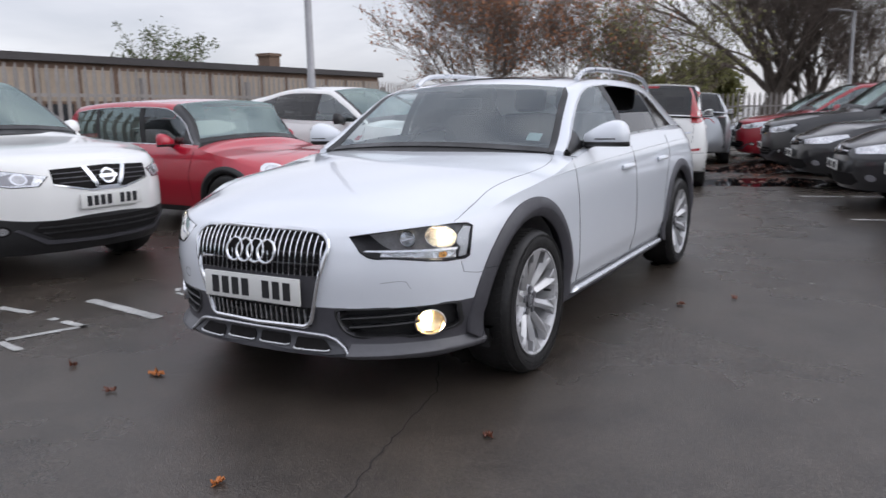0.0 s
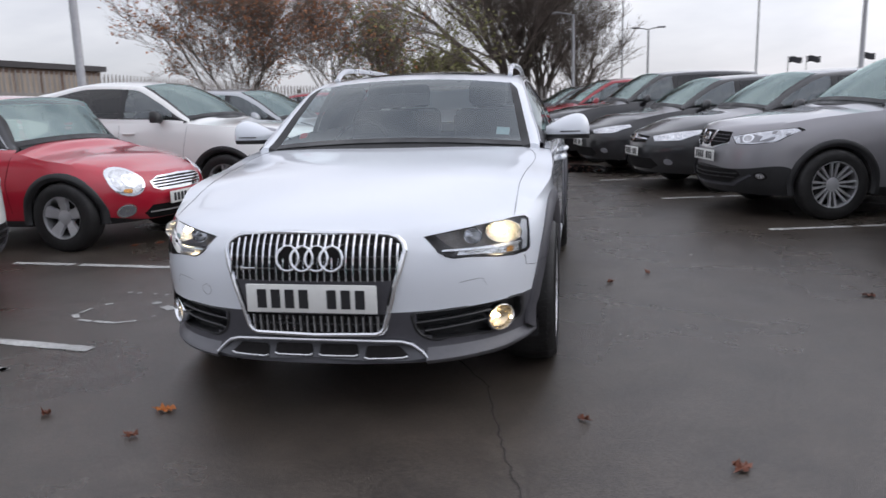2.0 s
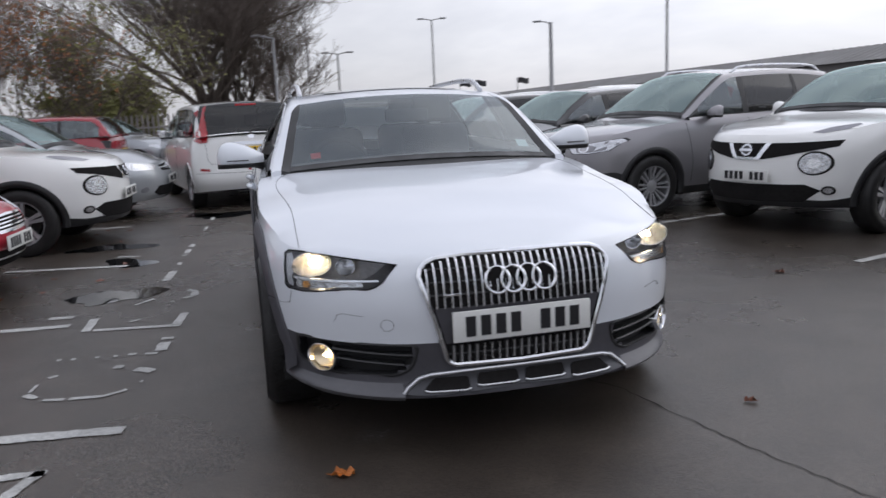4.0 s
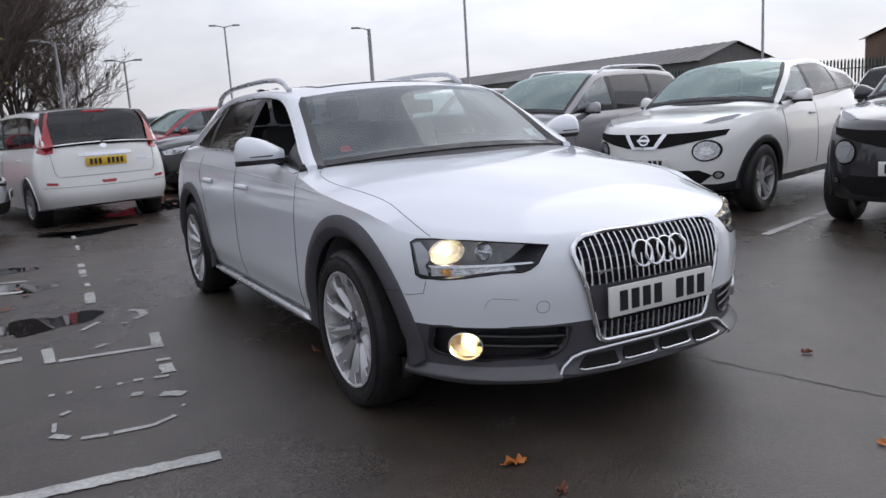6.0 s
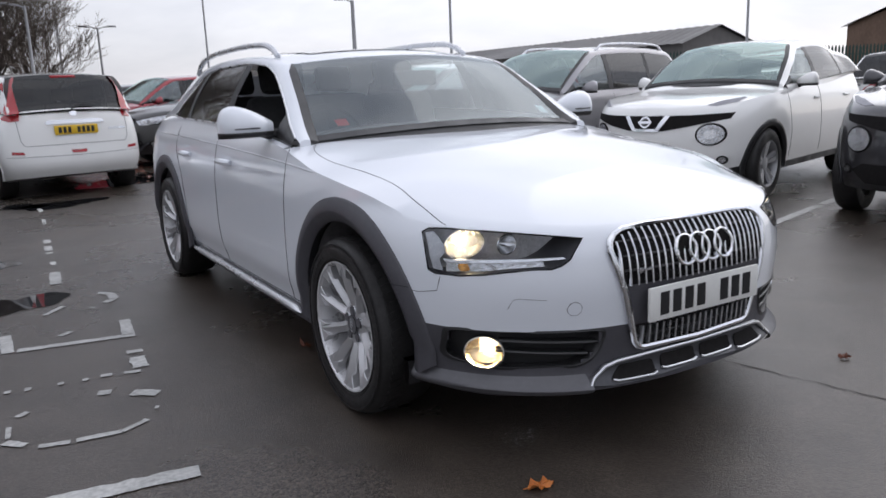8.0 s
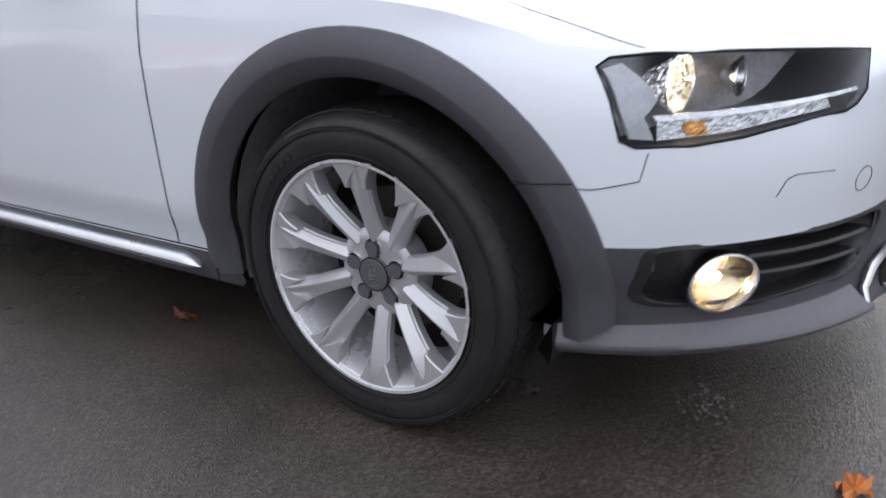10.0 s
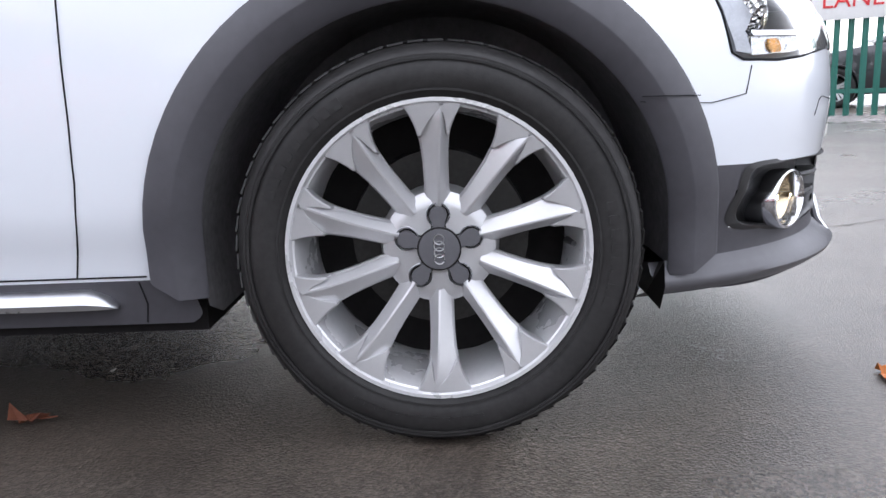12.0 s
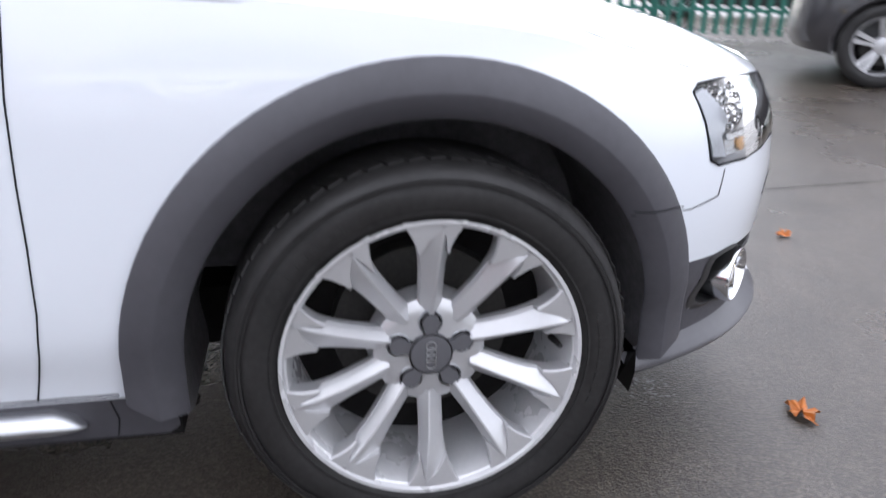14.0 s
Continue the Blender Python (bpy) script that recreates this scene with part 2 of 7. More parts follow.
def box(bm, cx, cy, cz, sx, sy, sz, m=None, bevel=0.0):
    r = bmesh.ops.create_cube(bm, size=1.0)
    mt = Matrix.Translation((cx, cy, cz)) @ Matrix.Diagonal((sx, sy, sz, 1))
    if m is not None:
        mt = m @ mt
    bmesh.ops.transform(bm, matrix=mt, verts=r["verts"])
    if bevel:
        es = list({e for v in r["verts"] for e in v.link_edges})
        bmesh.ops.bevel(bm, geom=es, offset=bevel, segments=2, affect="EDGES", profile=0.5)
    return bm


def tube(bm, pts, radius, sides=6, closed=False, caps=True):
    """A tube along points; radius is one number or one for each point."""
    pts = [Vector(p) for p in pts]
    n = len(pts)
    rad = [radius] * n if isinstance(radius, (int, float)) else list(radius)
    rings = []
    ref = None
    for i, p in enumerate(pts):
        a = pts[(i - 1) % n] if closed or i > 0 else p
        b = pts[(i + 1) % n] if closed or i < n - 1 else p
        d = (b - a).normalized()
        if ref is None:
            ref = d.orthogonal().normalized()
        ref = (ref - d * ref.dot(d))
        ref = ref.normalized() if ref.length > 1e-6 else d.orthogonal().normalized()
        s = d.cross(ref)
        rings.append([bm.verts.new(p + (ref * math.cos(2 * math.pi * k / sides) + s * math.sin(2 * math.pi * k / sides)) * rad[i]) for k in range(sides)])
    for i in range(n if closed else n - 1):
        a, b = rings[i], rings[(i + 1) % n]
        for k in range(sides):
            bm.faces.new((a[k], a[(k + 1) % sides], b[(k + 1) % sides], b[k]))
    if caps and not closed and sides > 2:
        bm.faces.new(rings[0][::-1])
        bm.faces.new(rings[-1])
    return bm


def grid(bm, rows, close=False):
    """Quads over rows of points."""
    vs = [[bm.verts.new(p) for p in row] for row in rows]
    for a, b in zip(vs, vs[1:]):
        k = len(a)
        for j in range(k if close else k - 1):
            try:
                bm.faces.new((a[j], a[(j + 1) % k], b[(j + 1) % k], b[j]))
            except ValueError:
                pass
    return vs


def lathe(bm, profile, steps=48, m=None):
    """Turns (x along the axle, radius) round the X axis."""
    rows = []
    for k in range(steps):
        a = 2 * math.pi * k / steps
        rows.append([Vector((x, r * math.cos(a), r * math.sin(a))) for x, r in profile])
    vs = grid(bm, rows + [rows[0]])
    bmesh.ops.remove_doubles(bm, verts=bm.verts[:], dist=1e-5)
    if m is not None:
        bmesh.ops.transform(bm, matrix=m, verts=bm.verts[:])
    return bm


def patch(poly, at, off=0.004, depth=0.012, step=0.05, both=True, ring=0):
    """A curved plate over a polygon of surface coordinates; at(a, b, off) gives the place. depth: the thickness towards the surface."""
    bm = bmesh.new()
    vs = [bm.verts.new((a, 0, b)) for a, b in poly]
    bm.faces.new(vs)
    for axis, k in ((0, 0), (2, 1)):
        lo = min(p[k] for p in poly)
        hi = max(p[k] for p in poly)
        n = max(1, int((hi - lo) / step))
        for i in range(1, n):
            co = [0, 0, 0]
            co[axis] = lo + (hi - lo) * i / n
            no = [0, 0, 0]
            no[axis] = 1
            bmesh.ops.bisect_plane(bm, geom=bm.verts[:] + bm.edges[:] + bm.faces[:], plane_co=co, plane_no=no)
    if depth:
        r = bmesh.ops.extrude_edge_only(bm, edges=[e for e in bm.edges if e.is_boundary])
        sunk = {v for v in r["geom"] if isinstance(v, bmesh.types.BMVert)}
    else:
        sunk = set()
    for v in bm.verts:
        v.co = at(v.co.x, v.co.z, off - depth if v in sunk else off)
    return bm


def round_poly(pts, r=0.02, n=4):
    """A polygon with rounded corners."""
    out = []
    k = len(pts)
    for i in range(k):
        p, a, b = Vector(pts[i]), Vector(pts[i - 1]), Vector(pts[(i + 1) % k])
        da, db = (a - p), (b - p)
        ra, rb = min(r, da.length * 0.45), min(r, db.length * 0.45)
        s, e = p + da.normalized() * ra, p + db.normalized() * rb
        for j in range(n + 1):
            t = j / n
            q = s * (1 - t) ** 2 + p * 2 * t * (1 - t) + e * t * t
            out.append((q.x, q.y))
    return out


def writing(text, size, mat, name="lettering", align="CENTER"):
    """Flat letters from the built-in font as a mesh, in the XZ plane, facing -Y."""
    cu = bpy.data.curves.new(name, "FONT")
    cu.body, cu.size, cu.align_x, cu.align_y = text, size, align, "CENTER"
    cu.extrude = 0.004
    ob = bpy.data.objects.new(name, cu)
    scene.collection.objects.link(ob)
    me = bpy.data.meshes.new_from_object(ob)
    bpy.data.objects.remove(ob)
    me.transform(pose(0, 0, 0, 90, 0, 0))
    me.materials.append(mat)
    return new(name, me)


# ---- cars ----
class Body:
    """The surface of a car. x to its left, y to its tail, z up; the front axle is at y = 0."""

    def __init__(self, c):
        self.c = c
        self.side = smooth_curve(c["side"])
        self.nose = smooth_curve(c["nose"])
        self.tail = smooth_curve(c["tail"])
        self.low = smooth_curve(c["low"])
        self.top = smooth_curve(c["top"])
        self.crown = smooth_curve(c["crown"])
        self.hw, self.fo, self.end = c["hw"], c["fo"], c["wb"] + c["ro"]
        self.fd, self.rd, self.p, self.q = c["fd"], c["rd"], c["p"], c["q"]

    def yf(self, z):
        return -self.fo + self.nose(z)

    def yr(self, z):
        return self.end - self.tail(z)

    def sx(self, y, z):
        """Half width of the body at y and z."""
        u = min(1, max(0, (y - self.yf(z)) / self.fd))
        v = min(1, max(0, (self.yr(z) - y) / self.rd))
        return (self.hw - self.side(z)) * (1 - (1 - u) ** self.p) ** (1 / self.p) * (1 - (1 - v) ** self.q) ** (1 / self.q)

    def fy(self, x, z):
        u = min(0.9999, abs(x) / (self.hw - self.side(z)))
        return self.yf(z) + self.fd * (1 - (1 - u ** self.p) ** (1 / self.p))

    def ry(self, x, z):
        u = min(0.9999, abs(x) / (self.hw - self.side(z)))
        return self.yr(z) - self.rd * (1 - (1 - u ** self.q) ** (1 / self.q))

    def front(self, s=1):
        return lambda a, b, off: Vector((s * a, self.fy(a, b) - off * (1 - 0.55 * (a / self.hw) ** 4), b)) + Vector((s * off * 0.8 * (a / self.hw) ** 4, 0, 0))

    def rear(self, s=1):
        return lambda a, b, off: Vector((s * a, self.ry(a, b) + off, b))

    def flank(self, s=1):
        return lambda a, b, off: Vector((s * (self.sx(a, b) + off), a, b))

    def columns(self):
        """Nominal columns round the half outline, as (kind, number)."""
        out = [("f", radians(90) * i / 40) for i in range(41)]
        n = int((self.end - self.rd - self.fd + self.fo) / 0.04)
        out += [("s", i / n) for i in range(1, n)]
        out += [("r", radians(90) * (1 - i / 24)) for i in range(25)]
        return out

    def at(self, col, z):
        k, v = col
        w = self.hw - self.side(z)
        if k == "s":
            y0, y1 = self.yf(z) + self.fd, self.yr(z) - self.rd
            y = y0 + (y1 - y0) * v
            return Vector((self.sx(y, z), y, z))
        s, c = max(0, math.sin(v)), max(0, math.cos(v))
        if k == "f":
            return Vector((w * s ** (2 / self.p), self.yf(z) + self.fd * (1 - c ** (2 / self.p)), z))
        return Vector((w * s ** (2 / self.q), self.yr(z) - self.rd * (1 - c ** (2 / self.q)), z))

    def settle(self, col, curve, z=0.6):
        """The height at which a column meets a height curve over y."""
        for _ in range(5):
            z = curve(self.at(col, z).y)
        return z

    def deck(self, x, y):
        """Height of the bonnet or boot top at x and y."""
        z = self.top(y)
        w = max(1e-3, self.sx(y, z))
        return z + (self.crown(y) - z) * (1 - min(1, abs(x) / w) ** 2.6)


def shell(b, line, rows, arches, upper=True, holes=()):
    """The painted wall above line(y), with the decks, and the arches left open."""
    c = b.c
    bm = bmesh.new()
    for s in (1, -1):
        cols = b.columns()
        rows_ = []
        for col in cols:
            lo, hi = b.settle(col, line), b.settle(col, b.top)
            if not upper:
                lo, hi = b.settle(col, b.low), lo
            pts = []
            for i in range(rows + 1):
                z = lo + (hi - lo) * i / rows
                p = b.at(col, z)
                pts.append(Vector((p.x * s, p.y, p.z)))
            rows_.append(pts)
        vs = grid(bm, rows_)
        if upper:
            for y0, y1 in ((-9, c["cowl"]), (c["boot"], 99)):
                deck = []
                for col in cols:
                    e = b.at(col, b.settle(col, b.top))
                    if y0 <= e.y <= y1:
                        ze = e.z
                        zc = b.crown(e.y)
                        k = 9
                        row = []
                        for j in range(k + 1):
                            f = 1 - (j / k)
                            row.append(Vector((s * e.x * f, e.y, ze + (zc - ze) * (1 - f ** 2.6))))
                        deck.append(row)
                grid(bm, deck)
    bmesh.ops.remove_doubles(bm, verts=bm.verts[:], dist=0.0008)
    if arches:
        dead = [f for f in bm.faces for m in (f.calc_center_median(),) if abs(m.x) > 0.4 and any((m.y - y) ** 2 + (m.z - z) ** 2 < r * r for y, z, r in arches)]
        bmesh.ops.delete(bm, geom=dead, context="FACES")
        for v in bm.verts:
            for y, z, r in arches:
                d = math.hypot(v.co.y - y, v.co.z - z)
                if abs(v.co.x) > 0.4 and 0.01 < d < r:
                    v.co.y, v.co.z = y + (v.co.y - y) * r / d, z + (v.co.z - z) * r / d
    if holes:
        dead = [f for f in bm.faces for m in (f.calc_center_median(),) if m.y < 0 and any(inside(abs(m.x), m.z, h) for h in holes)]
        bmesh.ops.delete(bm, geom=dead, context="FACES")
    return bm


def inside(x, z, poly):
    odd = False
    for (x0, z0), (x1, z1) in zip(poly, poly[1:] + poly[:1]):
        if (z0 > z) != (z1 > z) and x < (x1 - x0) * (z - z0) / (z1 - z0) + x0:
            odd = not odd
    return odd


def scaled(poly, k, kz=None):
    cx = sum(p[0] for p in poly) / len(poly)
    cz = sum(p[1] for p in poly) / len(poly)
    return [(cx + (x - cx) * k, cz + (z - cz) * (kz or k)) for x, z in poly]


def glasshouse(b):
    """Curves of the cabin above the belt, by y: roof edge, window top, belt."""
    g = b.c["house"]
    return {k: (smooth_curve([(r[0], r[1]) for r in v]), smooth_curve([(r[0], r[2]) for r in v])) for k, v in g.items()}


def cabin(b, car, paint_mat, glass_side, glass_rear, opened=(), trim=CHROME, screen=None, rail_mat=None):
    """Windscreen, roof, tailgate, cant rails, side windows and pillars."""
    c = b.c
    h = glasshouse(b)
    ys = c["ys"]

    def span(y0, y1, n):
        return [y0 + (y1 - y0) * i / n for i in range(n + 1)]

    def across(y, k=14, lift=0.0):
        x, z = h["roof"][0](y), h["roof"][1](y)
        cr = c["camber"](y)
        out = []
        for j in range(k + 1):
            f = -1 + 2 * j / k
            out.append(Vector((x * f, y - c["bow"](y) * (1 - f * f), z + cr * (1 - f * f) + lift)))
        return out

    def skin(y0, y1, n, mat, name, lift=0.0, thick=0.02, label=""):
        bm = bmesh.new()
        rows = [across(y, lift=lift) for y in span(y0, y1, n)]
        grid(bm, rows)
        return part(name, bm, mat, car, label)

    skin(ys["screen"], ys["header"], 12, screen or GLASS, "windscreen", label="raked windscreen with faint reflections")
    skin(ys["header"], ys["roof_end"], 14, paint_mat, "roof_panel")
    skin(ys["roof_end"], ys["hatch"], 8, glass_rear, "rear_window")
    if ys["hatch"] < ys["tail"]:
        skin(ys["hatch"], ys["tail"], 4, paint_mat, "tailgate_panel")
    # header tint band and cowl
    bm = bmesh.new()
    grid(bm, [[p + Vector((0, 0, 0.003)) for p in across(y)] for y in span(ys["screen"] - 0.0, ys["screen"] + 0.045, 3)])
    part("windscreen_surround", bm, BLACK_PLASTIC, car)
    bm = bmesh.new()
    base = across(ys["screen"])
    grid(bm, [[p + Vector((0, dy, dz)) for p in base] for dy, dz in ((0.01, 0.004), (-0.02, -0.02), (-0.05, -0.035), (-0.06, -0.08))])
    part("cowl_panel", bm, BLACK_PLASTIC, car)
    bm = bmesh.new()
    grid(bm, [[Vector((p.x * kx, p.y + dy, p.z + dz)) for p in base] for dy, dz, kx in ((0.012, -0.004, 0.99), (0.09, 0.012, 0.97), (0.26, 0.02, 0.95), (0.42, 0.012, 0.95), (0.48, -0.06, 0.95))])
    part("dashboard_top", bm, CABIN, car)
    for s in (1, -1):
        def rail(y, f, lift=0.0):
            xo, zo = h["roof"][0](y), h["roof"][1](y)
            xi, zi = h["window"][0](y), h["window"][1](y)
            bulge = 0.012 * math.sin(math.pi * f) + lift
            return Vector((s * (xo + (xi - xo) * f + bulge), y, zo + (zi - zo) * f + bulge))

        y_h = ys["header"]

        def inner(y):
            return 0.34 * min(1.0, max(0.0, (y_h + 0.02 - y) / 0.10))

        sink = Vector((0, -0.015, -0.07))
        for y0, y1, n, mat in ((ys["screen"], y_h + 0.02, 18, rail_mat or paint_mat), (y_h + 0.02, ys["tail"], 30, paint_mat)):
            bm = bmesh.new()
            rows = [[rail(y, inner(y) + (1 - inner(y)) * j / 6) for j in range(7)] for y in span(y0, y1, n)]
            if y0 == ys["screen"]:
                rows.insert(0, [p + sink for p in rows[0]])
            grid(bm, rows)
            part("cant_rail", bm, mat, car)
        bm = bmesh.new()
        rows = [[rail(y, inner(y) * j / 3 * 1.05 + 0.0, -0.001) for j in range(4)] for y in span(ys["screen"], y_h, 18)]
        rows.insert(0, [p + sink for p in rows[0]])
        grid(bm, rows)
        part("windscreen_seal", bm, BLACK_PLASTIC, car)

        def glaze(y, f, off=0.0):
            xi, zi = h["window"][0](y), h["window"][1](y)
            xb, zb = h["belt"][0](y), h["belt"][1](y)
            return Vector((s * (xb + (xi - xb) * f + 0.015 * math.sin(math.pi * f) + off), y, zb + (zi - zb) * f))

        for y0, y1, kind in c["panes"]:
            f1 = 1.0
            key = ("L" if s > 0 else "R", kind)
            for side_, kind_, part_up in opened:
                if (side_, kind_) == key:
                    f1 = part_up
            bm = bmesh.new()
            if kind == "pillar":
                grid(bm, [[glaze(y, f, 0.003) for f in span(0, 1, 4)] for y in span(y0, y1, 3)])
                part("window_pillar", bm, BLACK_PLASTIC, car)
            elif kind == "body":
                grid(bm, [[glaze(y, f, 0.0) for f in span(0, 1, 4)] for y in span(y0, y1, 6)])
                part("rear_pillar", bm, paint_mat, car)
            elif f1 > 0:
                grid(bm, [[glaze(y, f * f1) for f in span(0, 1, 5)] for y in span(y0, y1, 10)])
                part("side_window", bm, glass_side if kind == "front" else glass_rear, car)
            else:
                bm.free()
        # shoulder between the wall's top and the glass, and trim along the belt
        bm = bmesh.new()
        rows = []
        for y in span(c["cowl"], c["boot"], 40):
            zt = b.top(y)
            xb, zb = h["belt"][0](y), h["belt"][1](y)
            xw = b.sx(y, zt)
            rows.append([Vector((s * xw, y, zt)), Vector((s * (xw * 0.6 + xb * 0.4), y, zt * 0.45 + zb * 0.55)), Vector((s * xb, y, zb))])
        grid(bm, rows)
        part("shoulder", bm, paint_mat, car)
        a, z_ = c["panes"][0][0], c["panes"][-1][1]
        bm = bmesh.new()
        loop = [glaze(y, 0.0, 0.004) for y in span(a, z_, 30)]
        tube(bm, loop, 0.006, 5)
        if trim is CHROME or trim is SATIN:
            tube(bm, [glaze(y, 1.0, 0.004) for y in span(a, z_, 30)], 0.005, 5)
        part("window_trim", bm, trim, car)


def interior(b, car, seats=True, right_hand=True):
    """Dark tub, dashboard, seats and wheel seen through the glass."""
    c = b.c
    y0, y1, zb = c["cowl"] + 0.05, c["boot"] - 0.05, c["belt_z"]
    w = b.hw - 0.13
    bm = bmesh.new()
    for y, sy in ((y0 + 0.01, 0.02), (y1, 0.02)):
        box(bm, 0, y, (0.35 + zb - 0.03) / 2, 2 * w, sy, zb - 0.38)
    for s in (1, -1):
        box(bm, s * w, (y0 + y1) / 2, (0.33 + zb - 0.02) / 2, 0.02, y1 - y0, zb - 0.35)
    box(bm, 0, (y0 + y1) / 2, 0.36, 2 * w, y1 - y0, 0.02)
    part("cabin_tub", bm, CABIN, car)
    bm = bmesh.new()
    box(bm, 0, y0 + 0.22, zb - 0.10, 2 * w - 0.02, 0.44, 0.16, bevel=0.05)
    part("dashboard", bm, CABIN, car)
    ys = c["seats"]
    for i, y in enumerate(ys):
        for x in (0.37, -0.37):
            bm = bmesh.new()
            box(bm, x, y, 0.55, 0.5, 0.5, 0.16, bevel=0.05)
            lean = Matrix.Translation((x, y + 0.26, 0.6)) @ Matrix.Rotation(radians(-16), 4, "X")
            box(bm, 0, 0, 0.28, 0.48, 0.13, 0.62, m=lean, bevel=0.06)
            part("seat", bm, SEATMAT, car)
            bm = bmesh.new()
            box(bm, 0, 0.0, 0.70, 0.27, 0.1, 0.19, m=lean, bevel=0.04)
            part("headrest", bm, SEATMAT, car)
    bm = bmesh.new()
    xs = -0.37 if right_hand else 0.37
    m = Matrix.Translation((xs, y0 + 0.52, zb - 0.03)) @ Matrix.Rotation(radians(62), 4, "X")
    tube(bm, [m @ Vector((0.18 * math.cos(a), 0.18 * math.sin(a), 0)) for a in [2 * math.pi * k / 28 for k in range(28)]], 0.016, 6, closed=True)
    for a in (0, 180, 270):
        tube(bm, [m @ Vector((0, 0, 0)), m @ Vector((0.18 * math.cos(radians(a)), 0.18 * math.sin(radians(a)), 0))], 0.02, 6)
    part("steering_wheel", bm, CABIN, car)
    g = glasshouse(b)
    yh = c["ys"]["header"] - 0.16
    bm = bmesh.new()
    box(bm, 0, yh, g["roof"][1](yh) + 0.0, 0.25, 0.03, 0.075, bevel=0.012)
    part("rear_view_mirror", bm, CABIN, car)


SPOKE_LEFT = smooth_curve([(0, 0.0215), (0.3, 0.0208), (0.55, 0.0230), (0.72, 0.0280), (0.84, 0.0360), (0.94, 0.0460), (1, 0.0520)])
SPOKE_RIGHT = smooth_curve([(0, 0.0215), (0.3, 0.0200), (0.55, 0.0214), (0.72, 0.0255), (0.84, 0.0335), (0.94, 0.0445), (1, 0.0520)])
SPOKE_RIDGE = smooth_curve([(0, 0.002), (0.5, 0.006), (0.8, 0.010), (0.945, 0.013), (1, 0.013)])


def wheel(car, m, radius=0.335, rim=0.246, width=0.235, spokes=10, style="plain", name="wheel"):
    """A wheel whose outer face looks along +X of m."""
    hub = new(name)
    hub.parent = car
    hub.matrix_local = m
    w = width / 2
    bm = bmesh.new()
    k = radius - rim
    prof = [(w - 0.012, rim - 0.012), (w - 0.004, rim + 0.002), (w + 0.004, rim + 0.2 * k), (w + 0.008, rim + 0.5 * k), (w, rim + 0.78 * k), (w - 0.010, rim + 0.9 * k), (w - 0.03, rim + 0.975 * k), (w - 0.055, radius),
            (w - 0.08, radius + 0.002), (0, radius + 0.004), (-w + 0.06, radius), (-w + 0.01, rim + 0.85 * k), (-w, rim + 0.4 * k), (-w + 0.01, rim - 0.01)]
    lathe(bm, prof, 72)
    tyre = part("tyre", bm, TYRE, hub)
    if style == "facet":
        bm = bmesh.new()
        for i in range(66):
            a = 2 * math.pi * i / 66
            for xx, tilt, ln in ((w - 0.052, 0.35, 0.045), (0.02, -0.6, 0.07)):
                mm = Matrix.Rotation(a, 4, "X") @ Matrix.Translation((xx, 0, radius + 0.0005)) @ Matrix.Rotation(tilt, 4, "Z")
                box(bm, 0, 0, 0, ln, 0.026, 0.0032, m=mm)
        for r_, h_ in ((rim + 0.012, 0.0016), (rim + 0.68 * k, 0.0016), (rim + 0.74 * k, 0.0012)):
            tube(bm, [(w + (0.003 if r_ < rim + 0.02 else 0.0065), r_ * math.cos(2 * math.pi * j / 72), r_ * math.sin(2 * math.pi * j / 72)) for j in range(72)], h_ + 0.0008, 4, closed=True)
        for a0, n_, hgt in ((0.55, 9, 0.017), (2.6, 12, 0.010), (4.4, 8, 0.017)):
            for j in range(n_):
                mm = Matrix.Rotation(a0 + j * 0.085 * (0.6 + hgt * 20), 4, "X") @ Matrix.Translation((w + 0.0065, 0, rim + 0.42 * k))
                box(bm, 0, 0, 0, 0.003, 0.013, hgt, m=mm)
        part("tread_block", bm, TYRE, hub, "siped tread blocks and moulded sidewall ribs")
    bm = bmesh.new()
    lathe(bm, [(w - 0.010, rim - 0.013), (w - 0.002, rim - 0.002), (w + 0.001, rim), (w + 0.001, rim - 0.006), (w - 0.012, rim - 0.012), (w - 0.05, rim - 0.018), (0, rim - 0.027), (-w + 0.03, rim - 0.02), (-w + 0.01, rim)], 72)
    part("rim_barrel", bm, ALLOY_SKYLIT if style == "facet" else ALLOY_SHADED, hub)
    bm = bmesh.new()
    lathe(bm, [(-0.02, 0.0), (-0.02, 0.155), (-0.045, 0.158), (-0.045, 0.0)], 40)
    part("brake_disc", bm, DISC, hub)
    # added black disc, stands in for the shade inside the wheel
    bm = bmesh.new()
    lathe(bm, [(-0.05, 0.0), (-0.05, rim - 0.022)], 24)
    part("wheel_shade_disc", bm, DEEP, hub)
    if style == "facet":
        for i in range(spokes):
            bm = bmesh.new()
            a = 2 * math.pi * i / spokes
            r0, r1 = 0.070, rim - 0.004
            rows = []
            ta, tb = 0.66, 0.95
            for t in (0, 0.1, 0.22, 0.4, 0.54, 0.655, 0.68, 0.74, 0.80, 0.86, 0.92, 0.945, 0.955, 1.0):
                r = r0 + (r1 - r0) * t
                wl = SPOKE_LEFT(t)
                wr = SPOKE_RIGHT(t)
                out = w - 0.004 - 0.040 * (1 - t) ** 1.6
                ridge = SPOKE_RIDGE(t)
                slope = 0.0155 if t < tb else 0.0
                k_ = min(1.0, max(0.0, (t - ta) / (tb - ta)))
                la, ra = -wl + (ridge + wl) * k_, wr + (ridge - wr) * k_
                up = 0.0030 if t < tb else 0.0
                fl_, fr_ = slope * (1 - k_), slope * (1 - k_)
                low_l = out + up - fl_
                low_r = out + up - fr_
                flat_ = out - (slope if t <= ta else 0.0)
